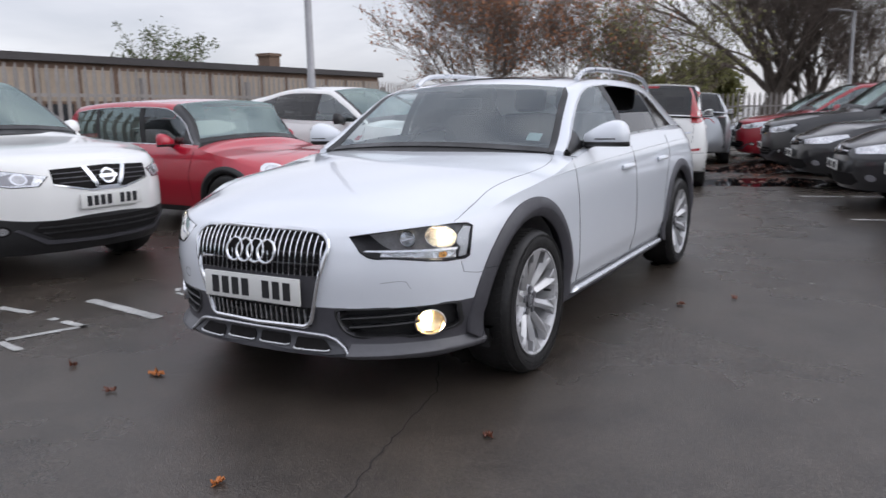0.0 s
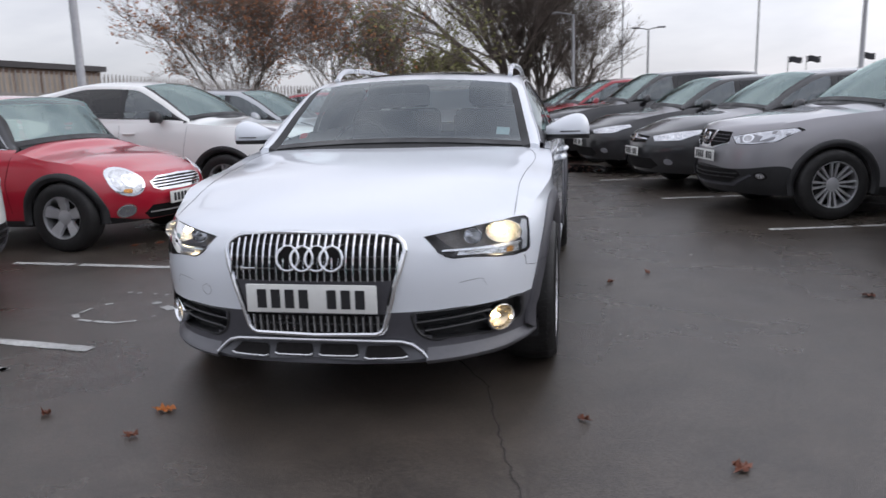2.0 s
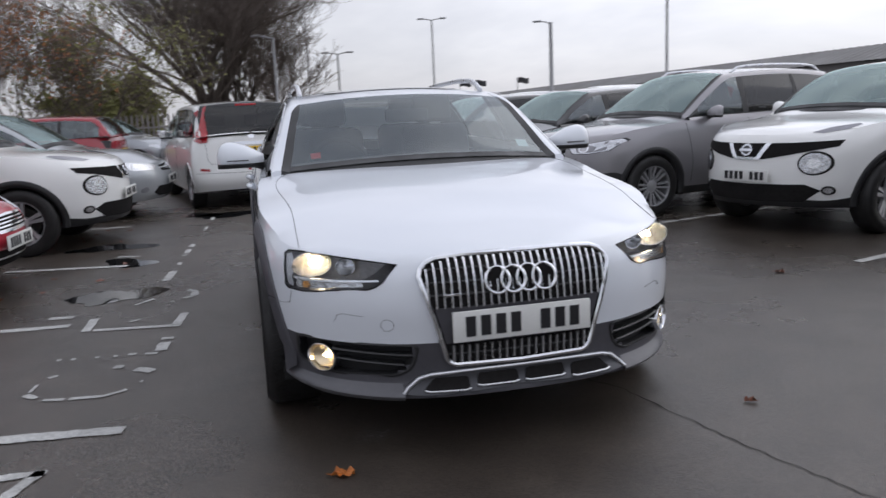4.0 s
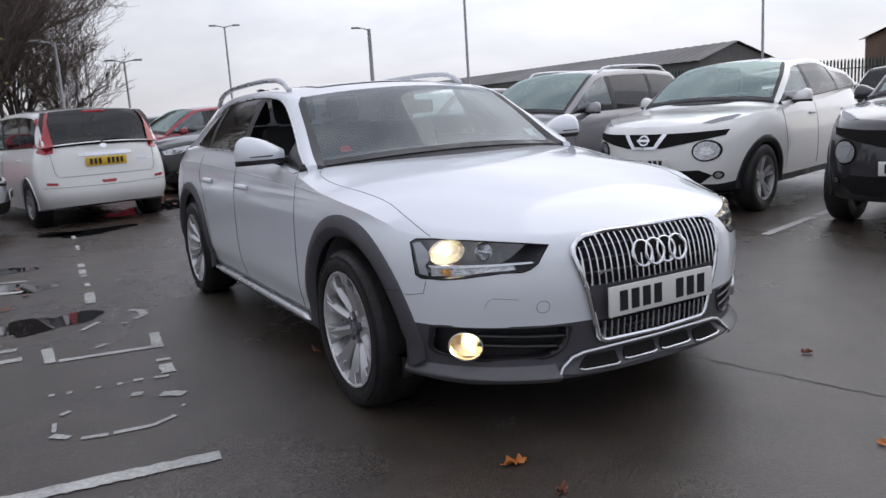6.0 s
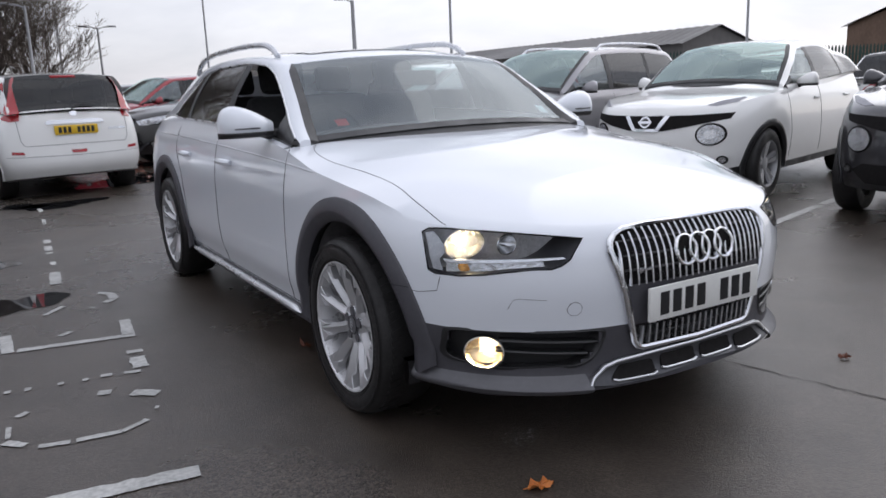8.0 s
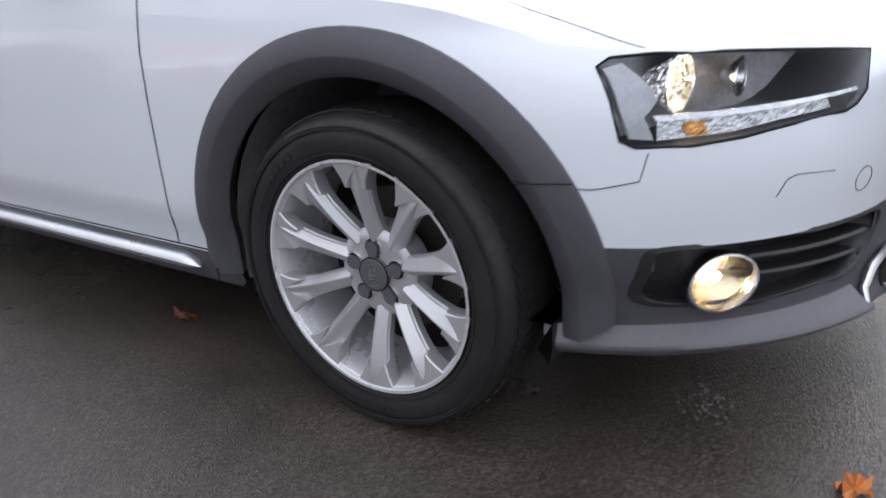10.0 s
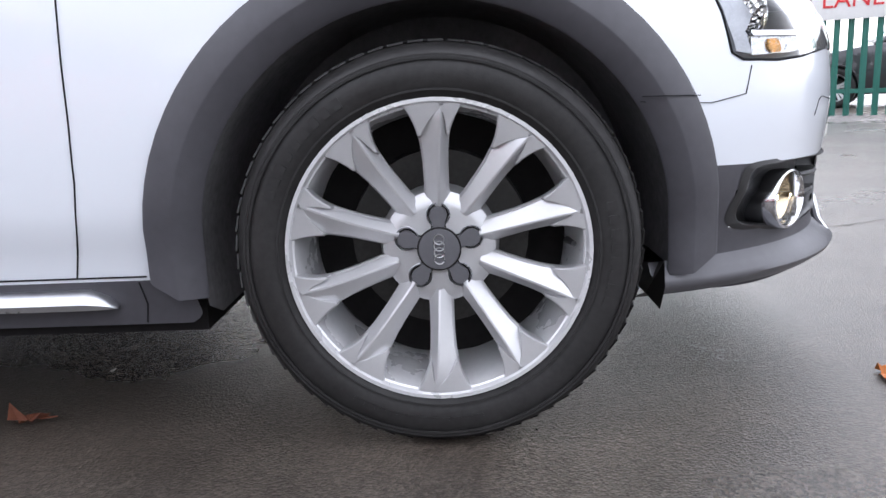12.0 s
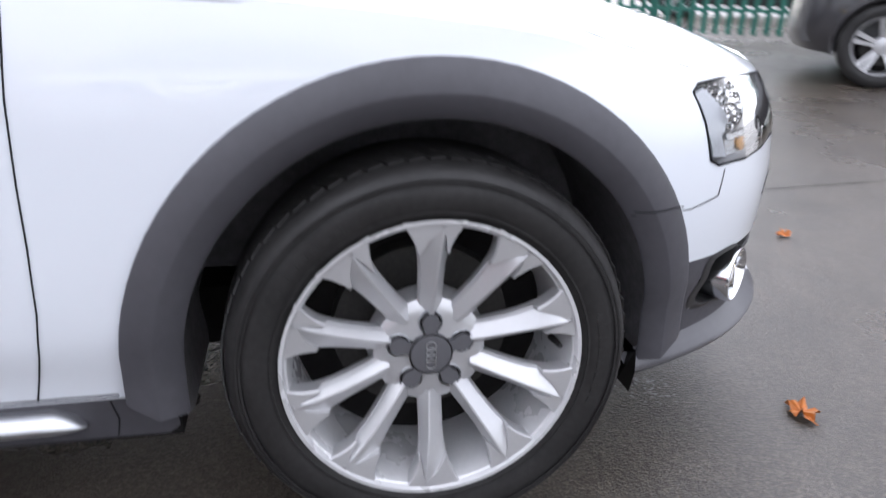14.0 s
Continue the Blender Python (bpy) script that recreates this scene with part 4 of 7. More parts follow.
            x = min(x, b.sx(y, b.top(y)) - 0.004)
            out.append((s * x, y, b.deck(x, y) - 0.0002))
        tube(bm, out, 0.0013, 4)
        part("bonnet_gap", bm, SEAM, car)
        # headlamp
        outer = HEADLAMP
        bm = bmesh.new()
        grid(bm, [[fr[s](x, z, 0.002) for x, z in outer], [fr[s](x, z, -0.004) for x, z in scaled(outer, 0.992, 0.975)],
                  [Vector((s * x, max(lamp_back(x), b.fy(x, z) + 0.012), z)) for x, z in scaled(outer, 0.975, 0.94)]], close=True)
        lamp = part("headlamp", bm, LAMP_DARK, car, "angular headlamp with lit halogen bulb")
        part("reflector_tray", patch(scaled(outer, 0.98, 0.96), lambda a_, z_, off: Vector((s * a_, max(lamp_back(a_), b.fy(a_, z_) + 0.010), z_)), 0.0, 0.0, 0.03), LAMP_SMOKE, lamp)
        for cx, cz, rx, rz, deep, mat, nm in ((0.706, 0.702, 0.074, 0.046, 0.065, LAMP_FACET, "main_reflector"), (0.588, 0.694, 0.036, 0.032, 0.035, LAMP_IN, "side_reflector")):
            cy = lamp_back(cx) - 0.018
            bm = bmesh.new()
            grid(bm, [[Vector((s * (cx + rx * r * math.cos(a_)), cy - 0.012 - deep * (r * r - 0.55), cz + rz * r * math.sin(a_))) for a_ in [2 * math.pi * k / 28 for k in range(28)]] for r in (0.04, 0.2, 0.4, 0.6, 0.8, 0.92, 1.0)], close=True)
            part(nm, bm, mat, lamp)
            bm = bmesh.new()
            tube(bm, [Vector((s * (cx + rx * math.cos(a_)), cy - 0.012 - deep * 0.45, cz + rz * math.sin(a_))) for a_ in [2 * math.pi * k / 28 for k in range(28)]], 0.0022, 5, closed=True)
            part("reflector_rim", bm, LAMP_IN, lamp)
        cy = lamp_back(0.703) - 0.018
        bm = bmesh.new()
        bmesh.ops.create_uvsphere(bm, u_segments=14, v_segments=8, radius=0.0125, matrix=Matrix.Translation((s * 0.703, cy - 0.004, 0.702)) @ Matrix.Diagonal((0.8, 1.5, 0.8, 1)))
        part("bulb", bm, BEAM, lamp)
        part("indicator_tray", patch([(0.545, 0.641), (0.64, 0.636), (0.70, 0.627), (0.775, 0.622), (0.772, 0.652), (0.64, 0.654), (0.55, 0.655)], fr[s], -0.016, 0.0, 0.02), LAMP_CLEAR, lamp)
        part("indicator", patch(round_poly([(0.728, 0.627), (0.750, 0.625), (0.752, 0.648), (0.732, 0.650)], 0.008), fr[s], -0.011, 0.004, 0.01), AMBER, lamp)
        poly = [(0.49, 0.661), (0.63, 0.657), (0.775, 0.653), (0.777, 0.662), (0.63, 0.665), (0.495, 0.667)]
        part("daylight_strip", patch(poly, fr[s], -0.006, 0.010, 0.03), LAMP_IN, lamp)
        poly = [(0.776, 0.742), (0.794, 0.735), (0.800, 0.672), (0.798, 0.628), (0.780, 0.624), (0.784, 0.660), (0.765, 0.690)]
        part("side_marker", patch(poly, fr[s], -0.006, 0.006, 0.02), LAMP_PALE, lamp)
        part("lens", patch(outer, fr[s], 0.0015, 0.0, 0.03), LENS, lamp)
        bm = bmesh.new()
        tube(bm, [fr[s](x, z, 0.001) for x, z in outer], 0.0026, 4, closed=True)
        part("lamp_gap", bm, SEAM, lamp)
        # fog lamp and side intake
        wide = scaled(vent, 1.06, 1.16)
        bm = bmesh.new()
        grid(bm, [[fr[s](x, z, 0.0015) for x, z in wide], [fr[s](x, z, 0.005) for x, z in scaled(vent, 1.015, 1.03)], [fr[s](x, z, 0.002) for x, z in vent], [fr[s](x, z, -0.02) for x, z in scaled(vent, 0.985)], [fr[s](x, z, -0.055) for x, z in scaled(vent, 0.96)]], close=True)
        intake = part("side_intake", bm, BLACK_PLASTIC, car, "black-framed louvred side intake")
        part("intake_back", patch(scaled(vent, 0.98), fr[s], -0.05, 0.0, 0.04), BLACK_PLASTIC, intake, "black inner panel")
        for z0, z1, x0 in ((0.385, 0.404, 0.385), (0.349, 0.368, 0.42)):
            bm = bmesh.new()
            rows = []
            for i in range(9):
                x, z = x0 + (0.665 - x0) * i / 8, z0 + (z1 - z0) * i / 8
                rows.append([fr[s](x, z + dz, off) for dz, off in ((-0.004, -0.045), (-0.005, -0.008), (0.0, -0.003), (0.005, -0.008), (0.006, -0.045))])
            grid(bm, rows)
            part("intake_slat", bm, BLACK_PLASTIC, intake)
        c0 = fr[s](0.694, 0.367, 0.0)
        ax = Vector((s * 0.70, -0.71, 0.0)).normalized()
        m = Matrix.Translation(c0) @ ax.to_track_quat("X", "Z").to_matrix().to_4x4() @ Matrix.Diagonal((1, 1.22, 1, 1))
        bm = bmesh.new()
        lathe(bm, [(-0.05, 0.052), (0.008, 0.055), (0.014, 0.0535), (0.015, 0.050), (0.008, 0.0475), (-0.012, 0.046)], 36, m)
        fog = part("fog_lamp", bm, CHROME, car, "round fog lamp with chrome ring, lit")
        bm = bmesh.new()
        lathe(bm, [(-0.032 + r * r / 0.09, r) for r in (0.0455, 0.041, 0.035, 0.028, 0.020, 0.012, 0.006, 0.0)], 36, m)
        part("fog_reflector", bm, FOG_BOWL, fog)
        bm = bmesh.new()
        bmesh.ops.create_uvsphere(bm, u_segments=12, v_segments=8, radius=0.0085, matrix=m @ Matrix.Translation((-0.017, 0, 0)))
        part("fog_bulb", bm, FOG_BEAM, fog)
        bm = bmesh.new()
        lathe(bm, [(-0.004, 0.047), (0.0, 0.02), (0.001, 0.0)], 24, m)
        part("lens", bm, LENS, fog)
        # bumper cover lines
        seam(b, car, [(0.555, 0.538), (0.625, 0.546), (0.640, 0.540), (0.652, 0.512)], fr[s], r=0.0008)
    bm = bmesh.new()
    tube(bm, [fr[-1](0.475 + 0.022 * math.cos(2 * math.pi * k / 24), 0.505 + 0.022 * math.sin(2 * math.pi * k / 24), 0.0003) for k in range(24)], 0.0008, 4, closed=True)
    part("towing_eye_cover", bm, SEAM, car)
    # grille
    half = [(0.0, 0.742), (0.20, 0.740), (0.295, 0.734), (0.330, 0.722), (0.352, 0.702), (0.360, 0.676), (0.345, 0.620), (0.320, 0.540), (0.290, 0.430), (0.275, 0.376), (0.262, 0.359), (0.240, 0.350), (0.0, 0.346)]
    loop = half + [(-x, z) for x, z in reversed(half[1:-1])]
    f1 = b.front(1)

    def flat(a, z, off):
        p = f1(abs(a), z, 0)
        return Vector((a, p.y - off, z))

    grille = part("grille", patch(loop, flat, 0.004, 0.01, 0.04), DEEP, car, "chrome-framed grille with vertical slats")
    bm = bmesh.new()
    tube(bm, [flat(x, z, 0.012) for x, z in loop], 0.0105, 8, closed=True)
    part("grille_frame", bm, CHROME, grille)

    def gw(z):
        zs = [p[1] for p in half[::-1]]
        return float(np.interp(z, zs, [p[0] for p in half[::-1]]))

    n = 25
    for i in range(n):
        x = (i - (n - 1) / 2) * 0.0278
        zt = 0.736 if abs(x) < 0.29 else 0.722
        zb = 0.362
        zs = [z for z in np.linspace(zb, zt, 40) if gw(z) > abs(x) + 0.008]
        if len(zs) < 4:
            continue
        for lo, hi, mat in ((zs[0], min(zs[-1], 0.425), SATIN), (0.565, zs[-1], CHROME)):
            if hi - lo < 0.03:
                continue
            bm = bmesh.new()
            k = 8
            rows = []
            for j in range(k + 1):
                z = lo + (hi - lo) * j / k
                p = flat(x, z, 0.0)
                rows.append([p + Vector((dx, dy, 0)) for dx, dy in ((-0.0046, -0.004), (-0.0036, -0.019), (0.0, -0.022), (0.0036, -0.019), (0.0046, -0.004))])
            grid(bm, rows)
            part("grille_slat", bm, mat, grille)
    for z in (0.700, 0.655, 0.61, 0.39):
        bm = bmesh.new()
        w = gw(z) - 0.012
        tube(bm, [flat(-w + 2 * w * i / 12, z, 0.008) for i in range(13)], 0.0035, 5)
        part("grille_rib", bm, BLACK_PLASTIC, grille)
    bm = bmesh.new()
    rows = []
    for z in (0.430, 0.50, 0.565):
        w = gw(z) - 0.014
        rows.append([flat(-w + 2 * w * i / 10, z, 0.010) for i in range(11)])
    grid(bm, rows)
    part("plate_carrier", bm, CLADDING, grille, "grey number plate carrier")
    plate(car, b, 0.4985, PLATE_W, 8, y=b.fy(0, 0.5) - 0.028)
    bm = bmesh.new()
    for i in range(4):
        x = (i - 1.5) * 0.058
        tube(bm, [flat(x + 0.0445 * math.cos(2 * math.pi * k / 36), 0.652 + 0.0445 * math.sin(2 * math.pi * k / 36), 0.030 + 0.002 * (i % 2)) for k in range(36)], 0.0062, 8, closed=True)
    part("ring_emblem", bm, CHROME, grille, "chrome emblem of four linked rings")
    bm = bmesh.new()
    for i in range(4):
        x = (i - 1.5) * 0.058
        p = flat(x, 0.652, 0.020)
        lathe_m = Matrix.Translation(p) @ Matrix.Rotation(radians(90), 4, "Z")
        bb = bmesh.new()
        lathe(bb, [(0, 0.047), (0, 0.0)], 24, lathe_m)
        me = bpy.data.meshes.new("tmp")
        bb.to_mesh(me)
        bb.free()
        bm.from_mesh(me)
        bpy.data.meshes.remove(me)
    part("emblem_backing", bm, DEEP, grille)
    bm = bmesh.new()
    p = flat(-0.255, 0.612, 0.026)
    box(bm, p.x, p.y, p.z, 0.060, 0.004, 0.008, bevel=0.001)
    box(bm, p.x - 0.024, p.y, p.z, 0.010, 0.005, 0.018, bevel=0.001)
    part("grille_badge", bm, CHROME, grille)
    # skid plate
    sk = [(0.0, 0.324), (0.335, 0.314), (0.375, 0.298), (0.425, 0.252), (0.36, 0.246), (0.0, 0.260)]
    sk = sk + [(-x, z) for x, z in reversed(sk[1:-1])]
    skid = part("skid_plate", patch(sk, flat, 0.010, 0.02, 0.010), SKID, car, "silver-edged skid plate with four openings")
    top = [(-0.435, 0.252), (-0.415, 0.272), (-0.375, 0.304), (-0.335, 0.317), (0.0, 0.326), (0.335, 0.317), (0.375, 0.304), (0.415, 0.272), (0.435, 0.252)]
    bm = bmesh.new()
    tube(bm, [flat(x, z, 0.013) for x, z in top], [0.006, 0.008, 0.009, 0.008, 0.007, 0.008, 0.009, 0.008, 0.006], 8)
    part("skid_rail", bm, SATIN, skid)
    for x0, x1, z0, z1, e0, e1 in ((-0.365, -0.195, 0.259, 0.304, 0.045, 0.006), (-0.170, -0.012, 0.267, 0.311, 0.006, 0.006), (0.012, 0.170, 0.267, 0.311, 0.006, 0.006), (0.195, 0.365, 0.259, 0.304, 0.006, 0.045)):
        poly = round_poly([(x0, z0), (x1, z0), (x1 - e1, z1), (x0 + e0, z1)], 0.012)
        part("skid_opening", patch(poly, flat, 0.0150, 0.006, 0.009), DEEP, skid)
        bm = bmesh.new()
        tube(bm, [flat(x0 + e0 * 0.12 + (x1 - x0 - (e0 + e1) * 0.12) * k / 10, z0 + 0.004 * (abs(k - 5) > 4), 0.0165) for k in range(11)], 0.0042, 6)
        part("opening_rim", bm, SATIN, skid)
    # roof rails
    g = glasshouse(b)
    for s in (1, -1):
        bm = bmesh.new()
        pts = []
        for i in range(25):
            t = i / 24
            y = 1.38 + 1.72 * t
            up = 0.052 * min(1, math.sin(math.pi * t) * 3.2) ** 0.6 if 0 < t < 1 else 0.0
            pts.append((s * (g["roof"][0](y) - 0.005), y, g["roof"][1](y) + 0.008 + up))
        tube(bm, pts, 0.016, 8)
        part("roof_rail", bm, SATIN, car, "satin silver roof rail")
    bm = bmesh.new()
    y = 2.95
    tube(bm, [(0, y, 1.40), (0, y + 0.14, 1.44)], [0.03, 0.006], 8)
    part("roof_aerial", bm, BLACK_PLASTIC, car)
    bm = bmesh.new()
    rows = []
    for i in range(9):
        y = 1.36 + 0.62 * i / 8
        xo = g["roof"][0](y)
        rows.append([Vector((xo * f, y - ESTATE["bow"](y) * (1 - f * f), g["roof"][1](y) + ESTATE["camber"](y) * (1 - f * f) + 0.004)) for f in [-0.72 + 1.44 * k / 8 for k in range(9)]])
    grid(bm, rows)
    part("sunroof", bm, BLACK, car, "black glass sunroof panel")
    # rear lamps and tail
    for s in (1, -1):
        poly = [(3.42, 0.93), (3.75, 0.90), (3.75, 0.80), (3.52, 0.80)]
        part("tail_lamp", patch(poly, fl[s], 0.005, 0.008, 0.06), TAIL, car, "red tail lamp")
    # wheels
    for yc in (0, ESTATE["wb"]):
        wheel(car, pose(0.783, yc, 0.33), radius=0.3315, style="facet")
        wheel(car, pose(-0.783, yc, 0.33, 0, 0, 180), radius=0.3315, style="facet")
    # windscreen stickers
    h = glasshouse(b)

    def screen(x, y, lift):
        xo = h["roof"][0](y)
        f = x / xo
        return Vector((x, y - ESTATE["bow"](y) * (1 - f * f), h["roof"][1](y) + ESTATE["camber"](y) * (1 - f * f) + lift))

    for x0, x1, y0, y1, mat, nm, lb in ((0.555, 0.625, 0.68, 0.735, STICKER, "screen_sticker", "pale blue service sticker"), (-0.585, -0.535, 0.675, 0.715, RED_STICKER, "screen_sticker", "small red sticker")):
        bm = bmesh.new()
        grid(bm, [[screen(x0 + (x1 - x0) * i / 3, y, -0.004) for i in range(4)] for y in (y0, (y0 + y1) / 2, y1)])
        part(nm, bm, mat, car, lb)
    shadows_off(car)
    return car


estate = build_estate()


# ---- parked cars ----
def hatch_spec(L, W, H, wb, fo, nose_z, hood_z, belt, cowl, screen, header, roof_end, hatch, wz=0.32, arch=0.36, p=2.5, fd=0.85, rise=0.06, rd=0.6, q=3.2, tumble=0.3, low=0.22, drop=0.0):
    hw = W / 2
    ro = L - wb - fo
    end = wb + ro
    k = belt
    mid = (header + roof_end) / 2
    boot = hatch
    return dict(
        hw=hw, fo=fo, wb=wb, ro=ro, fd=fd, rd=rd, p=p, q=q,
        side=[(0.2, 0.06), (0.32, 0.03), (0.5, 0.004), (k * 0.62, 0.0), (k * 0.8, 0.012), (k * 0.92, 0.035), (k, 0.07), (k + 0.1, 0.11)],
        nose=[(0.2, 0.10), (0.32, 0.02), (0.45, 0.0), (nose_z * 0.82, 0.015), (nose_z * 0.95, 0.05), (nose_z + 0.02, 0.11), (nose_z + 0.1, 0.2)],
        tail=[(0.2, 0.12), (0.42, 0.0), (0.6, 0.02), (k * 0.9, 0.06), (k + 0.05, 0.10)],
        low=[(-fo, low + 0.02), (0.0, low), (wb, low), (end, low + 0.06)],
        top=[(-fo, nose_z), (-fo * 0.55, nose_z + 0.03), (-fo * 0.15, (nose_z + hood_z) / 2 + 0.02), (cowl * 0.5, hood_z - 0.01), (cowl, k - 0.03), (wb * 0.6, k - 0.01), (hatch, k + rise - 0.02), (end, k + rise - 0.06)],
        crown=[(-fo + 0.095, nose_z + 0.002), (-fo + 0.13, nose_z + 0.02), (-fo + 0.22, nose_z + 0.055), (-fo * 0.4, hood_z - 0.035), (cowl * 0.5, hood_z + 0.035), (cowl - 0.1, k + 0.052), (cowl, k + 0.062), (hatch, k + rise), (end, k + rise - 0.05)],
        cowl=cowl, boot=boot, belt_z=k, seats=(screen + 0.95, wb * 0.82), arch=arch, wz=wz,
        house=dict(
            roof=[(cowl - 0.1, hw - 0.15, k - 0.02), (screen, hw - 0.17, k + 0.02), ((screen + header) / 2, hw - 0.235, (k + H) / 2 + 0.02), (header, hw - tumble, H - 0.07), (mid, hw - tumble + 0.01, H - 0.03), (roof_end, hw - tumble, H - 0.07 - drop), ((roof_end + hatch) / 2, hw - tumble + 0.06, (H + k + rise) / 2 + 0.02), (hatch, hw - 0.15, k + rise + 0.01), (end - 0.05, hw - 0.14, k + rise - 0.03)],
            window=[(cowl - 0.1, hw - 0.09, k - 0.03), (screen + 0.04, hw - 0.095, k + 0.005), ((screen + header) / 2 + 0.06, hw - 0.155, (k + H) / 2 - 0.02), (header + 0.08, hw - tumble + 0.085, H - 0.115), (mid, hw - tumble + 0.08, H - 0.09), (roof_end - 0.08, hw - tumble + 0.075, H - 0.13 - drop), ((roof_end + hatch) / 2 - 0.05, hw - 0.17, (H + k + rise) / 2 - 0.05), (hatch - 0.06, hw - 0.11, k + rise + 0.004), (end, hw - 0.12, k + rise - 0.04)],
            belt=[(cowl - 0.1, hw - 0.085, k - 0.03), (screen, hw - 0.085, k), (wb * 0.6, hw - 0.08, k + rise * 0.4), (hatch - 0.06, hw - 0.10, k + rise), (end, hw - 0.12, k + rise - 0.04)]),
        ys=dict(screen=screen, header=header, roof_end=roof_end, hatch=hatch, tail=hatch + 0.02),
        camber=smooth_curve([(screen, 0.04), (roof_end, 0.035), (hatch, 0.03)]), bow=smooth_curve([(screen, 0.12), (header, 0.07), (mid, 0.0), (roof_end, -0.02), (hatch, -0.07)]),
        panes=[(screen + 0.05, screen + 0.20, "pillar"), (screen + 0.20, wb * 0.53, "front"), (wb * 0.53, wb * 0.53 + 0.09, "pillar"), (wb * 0.53 + 0.09, wb * 0.87, "rear"), (wb * 0.87, wb * 0.87 + 0.06, "pillar"), (wb * 0.87 + 0.06, hatch - 0.22, "quarter"), (hatch - 0.22, hatch, "body")],
    )


def mirror_pts(poly):
    return poly + [(-x, z) for x, z in reversed(poly) if abs(x) > 1e-4]


def parked_car(name, label, m, spec, paint_mat, face, line=None, clad=None, rear_glass=GLASS_DARK, spokes=5, style="twin", rim=0.225, tail_lamps=(), rails=False, roof_mat=None, front_plate=True, rear_plate=True, mirror_mat=None, rail_mat=None, tall_lamps=False, trim=BLACK_PLASTIC, group="parked cars"):
    """A parked hatchback or crossover out of its spec. face: the lamps, grilles and badges of its front."""
    b = Body(spec)
    car = thing(name, label, "car", group=group)
    wz, wb = spec["wz"], spec["wb"]
    line = line or smooth_curve([(-5, 0.0), (9, 0.0)])
    arches = [(0, wz, spec["arch"]), (wb, wz, spec["arch"])]
    wall_line = (lambda y: max(line(y), b.low(y)))
    part("body_shell", shell(b, wall_line, 12, arches), paint_mat, car)
    if clad:
        part("lower_cladding", shell(b, wall_line, 5, arches, upper=False), clad, car, "dark plastic lower cladding")
    for yc in (0, wb):
        for s in (1, -1):
            part("wheel_arch_trim", arch_flare(b, yc, wz, s, spec["arch"] - 0.02, spec["arch"] + (0.05 if clad else 0.018), -14, 194, proud=0.012 if clad else 0.006, zmin=spec["low"][1][1] + 0.02), clad or paint_mat, car)
    undertray(b, car, spec["low"][1][1])
    cabin(b, car, paint_mat, GLASS, rear_glass, trim=trim, screen=PARKED_GLASS, rail_mat=rail_mat)
    interior(b, car)
    f1 = b.front(1)

    def flat(a, z, off):
        p = f1(abs(a), z, 0)
        return Vector((a, p.y - off, z))

    for nm, poly, mat, off, both in face:
        if both:
            for s in (1, -1):
                part(nm, patch(poly, b.front(s), off, 0.012, 0.06), mat, car)
        else:
            part(nm, patch(poly, flat, off, 0.012, 0.06), mat, car)
    for nm, poly, mat, rear_side in tail_lamps:
        for s in (1, -1):
            part(nm, patch(poly, b.rear(s) if rear_side else b.flank(s), 0.006, 0.012, 0.06), mat, car)
    if tall_lamps:
        g = glasshouse(b)
        ya, yb = spec["ys"]["roof_end"] - 0.03, spec["ys"]["hatch"] + 0.015
        for s in (1, -1):
            bm = bmesh.new()
            rows = []
            for i in range(15):
                y = ya + (yb - ya) * i / 14
                xo, zo = g["roof"][0](y), g["roof"][1](y)
                xi, zi = g["window"][0](y), g["window"][1](y)
                rows.append([Vector((s * (xo - 0.10 + (xi - xo + 0.115) * f + 0.016 * math.sin(math.pi * f) + 0.012), y + 0.020 + 0.02 * (1 - f), zo + (zi - zo) * f + 0.006)) for f in (0, 0.25, 0.5, 0.75, 0.95)])
            grid(bm, rows)
            part("tail_lamp", bm, TAIL, car, "tall red tail lamp")
            part("tail_lamp_foot", patch([(0.60, 1.09), (0.76, 1.08), (0.775, 0.98), (0.72, 0.955), (0.62, 0.965)], b.rear(s), 0.012, 0.03, 0.04), TAIL, car)
        bk = b.rear(1)

        def tail_at(a, z, off):
            return Vector((a, bk(abs(a), z, off).y, z))

        z0 = rear_plate if rear_plate is not True else 0.75
        part("plate_garnish", patch(round_poly([(-0.34, z0 + 0.075), (0.34, z0 + 0.075), (0.35, z0 + 0.10), (0.30, z0 + 0.125), (-0.30, z0 + 0.125), (-0.35, z0 + 0.10)], 0.01), tail_at, 0.012, 0.02, 0.06), CHROME, car, "chrome strip over the plate")
        part("badge", patch(disc(0, z0 + 0.20, 0.045, 0.035), tail_at, 0.006, 0.008, 0.06), CHROME, car)
        part("boot_lettering_bar", patch([(-0.62, z0 - 0.02), (-0.40, z0 - 0.02), (-0.40, z0 + 0.005), (-0.62, z0 + 0.005)], tail_at, 0.003, 0.004, 0.06), SATIN, car)
        part("rear_fog_lamp", patch([(-0.10, 0.585), (0.10, 0.585), (0.08, 0.545), (-0.08, 0.545)], tail_at, 0.006, 0.01, 0.06), TAIL, car)
        for pts in ([(-0.66, 1.02), (-0.64, 0.72), (-0.60, 0.655), (0.60, 0.655), (0.64, 0.72), (0.66, 1.02)], [(-0.80, 0.53), (0.0, 0.515), (0.80, 0.53)]):
            seam(b, car, pts, tail_at, r=0.003)
        ye = spec["ys"]["roof_end"]
        bm = bmesh.new()
        box(bm, 0, ye + 0.045, g["roof"][1](ye) + 0.005, 0.30, 0.05, 0.035, bevel=0.01)
        part("brake_light", bm, TAIL, car)
        bm = bmesh.new()
        yh = spec["ys"]["hatch"]
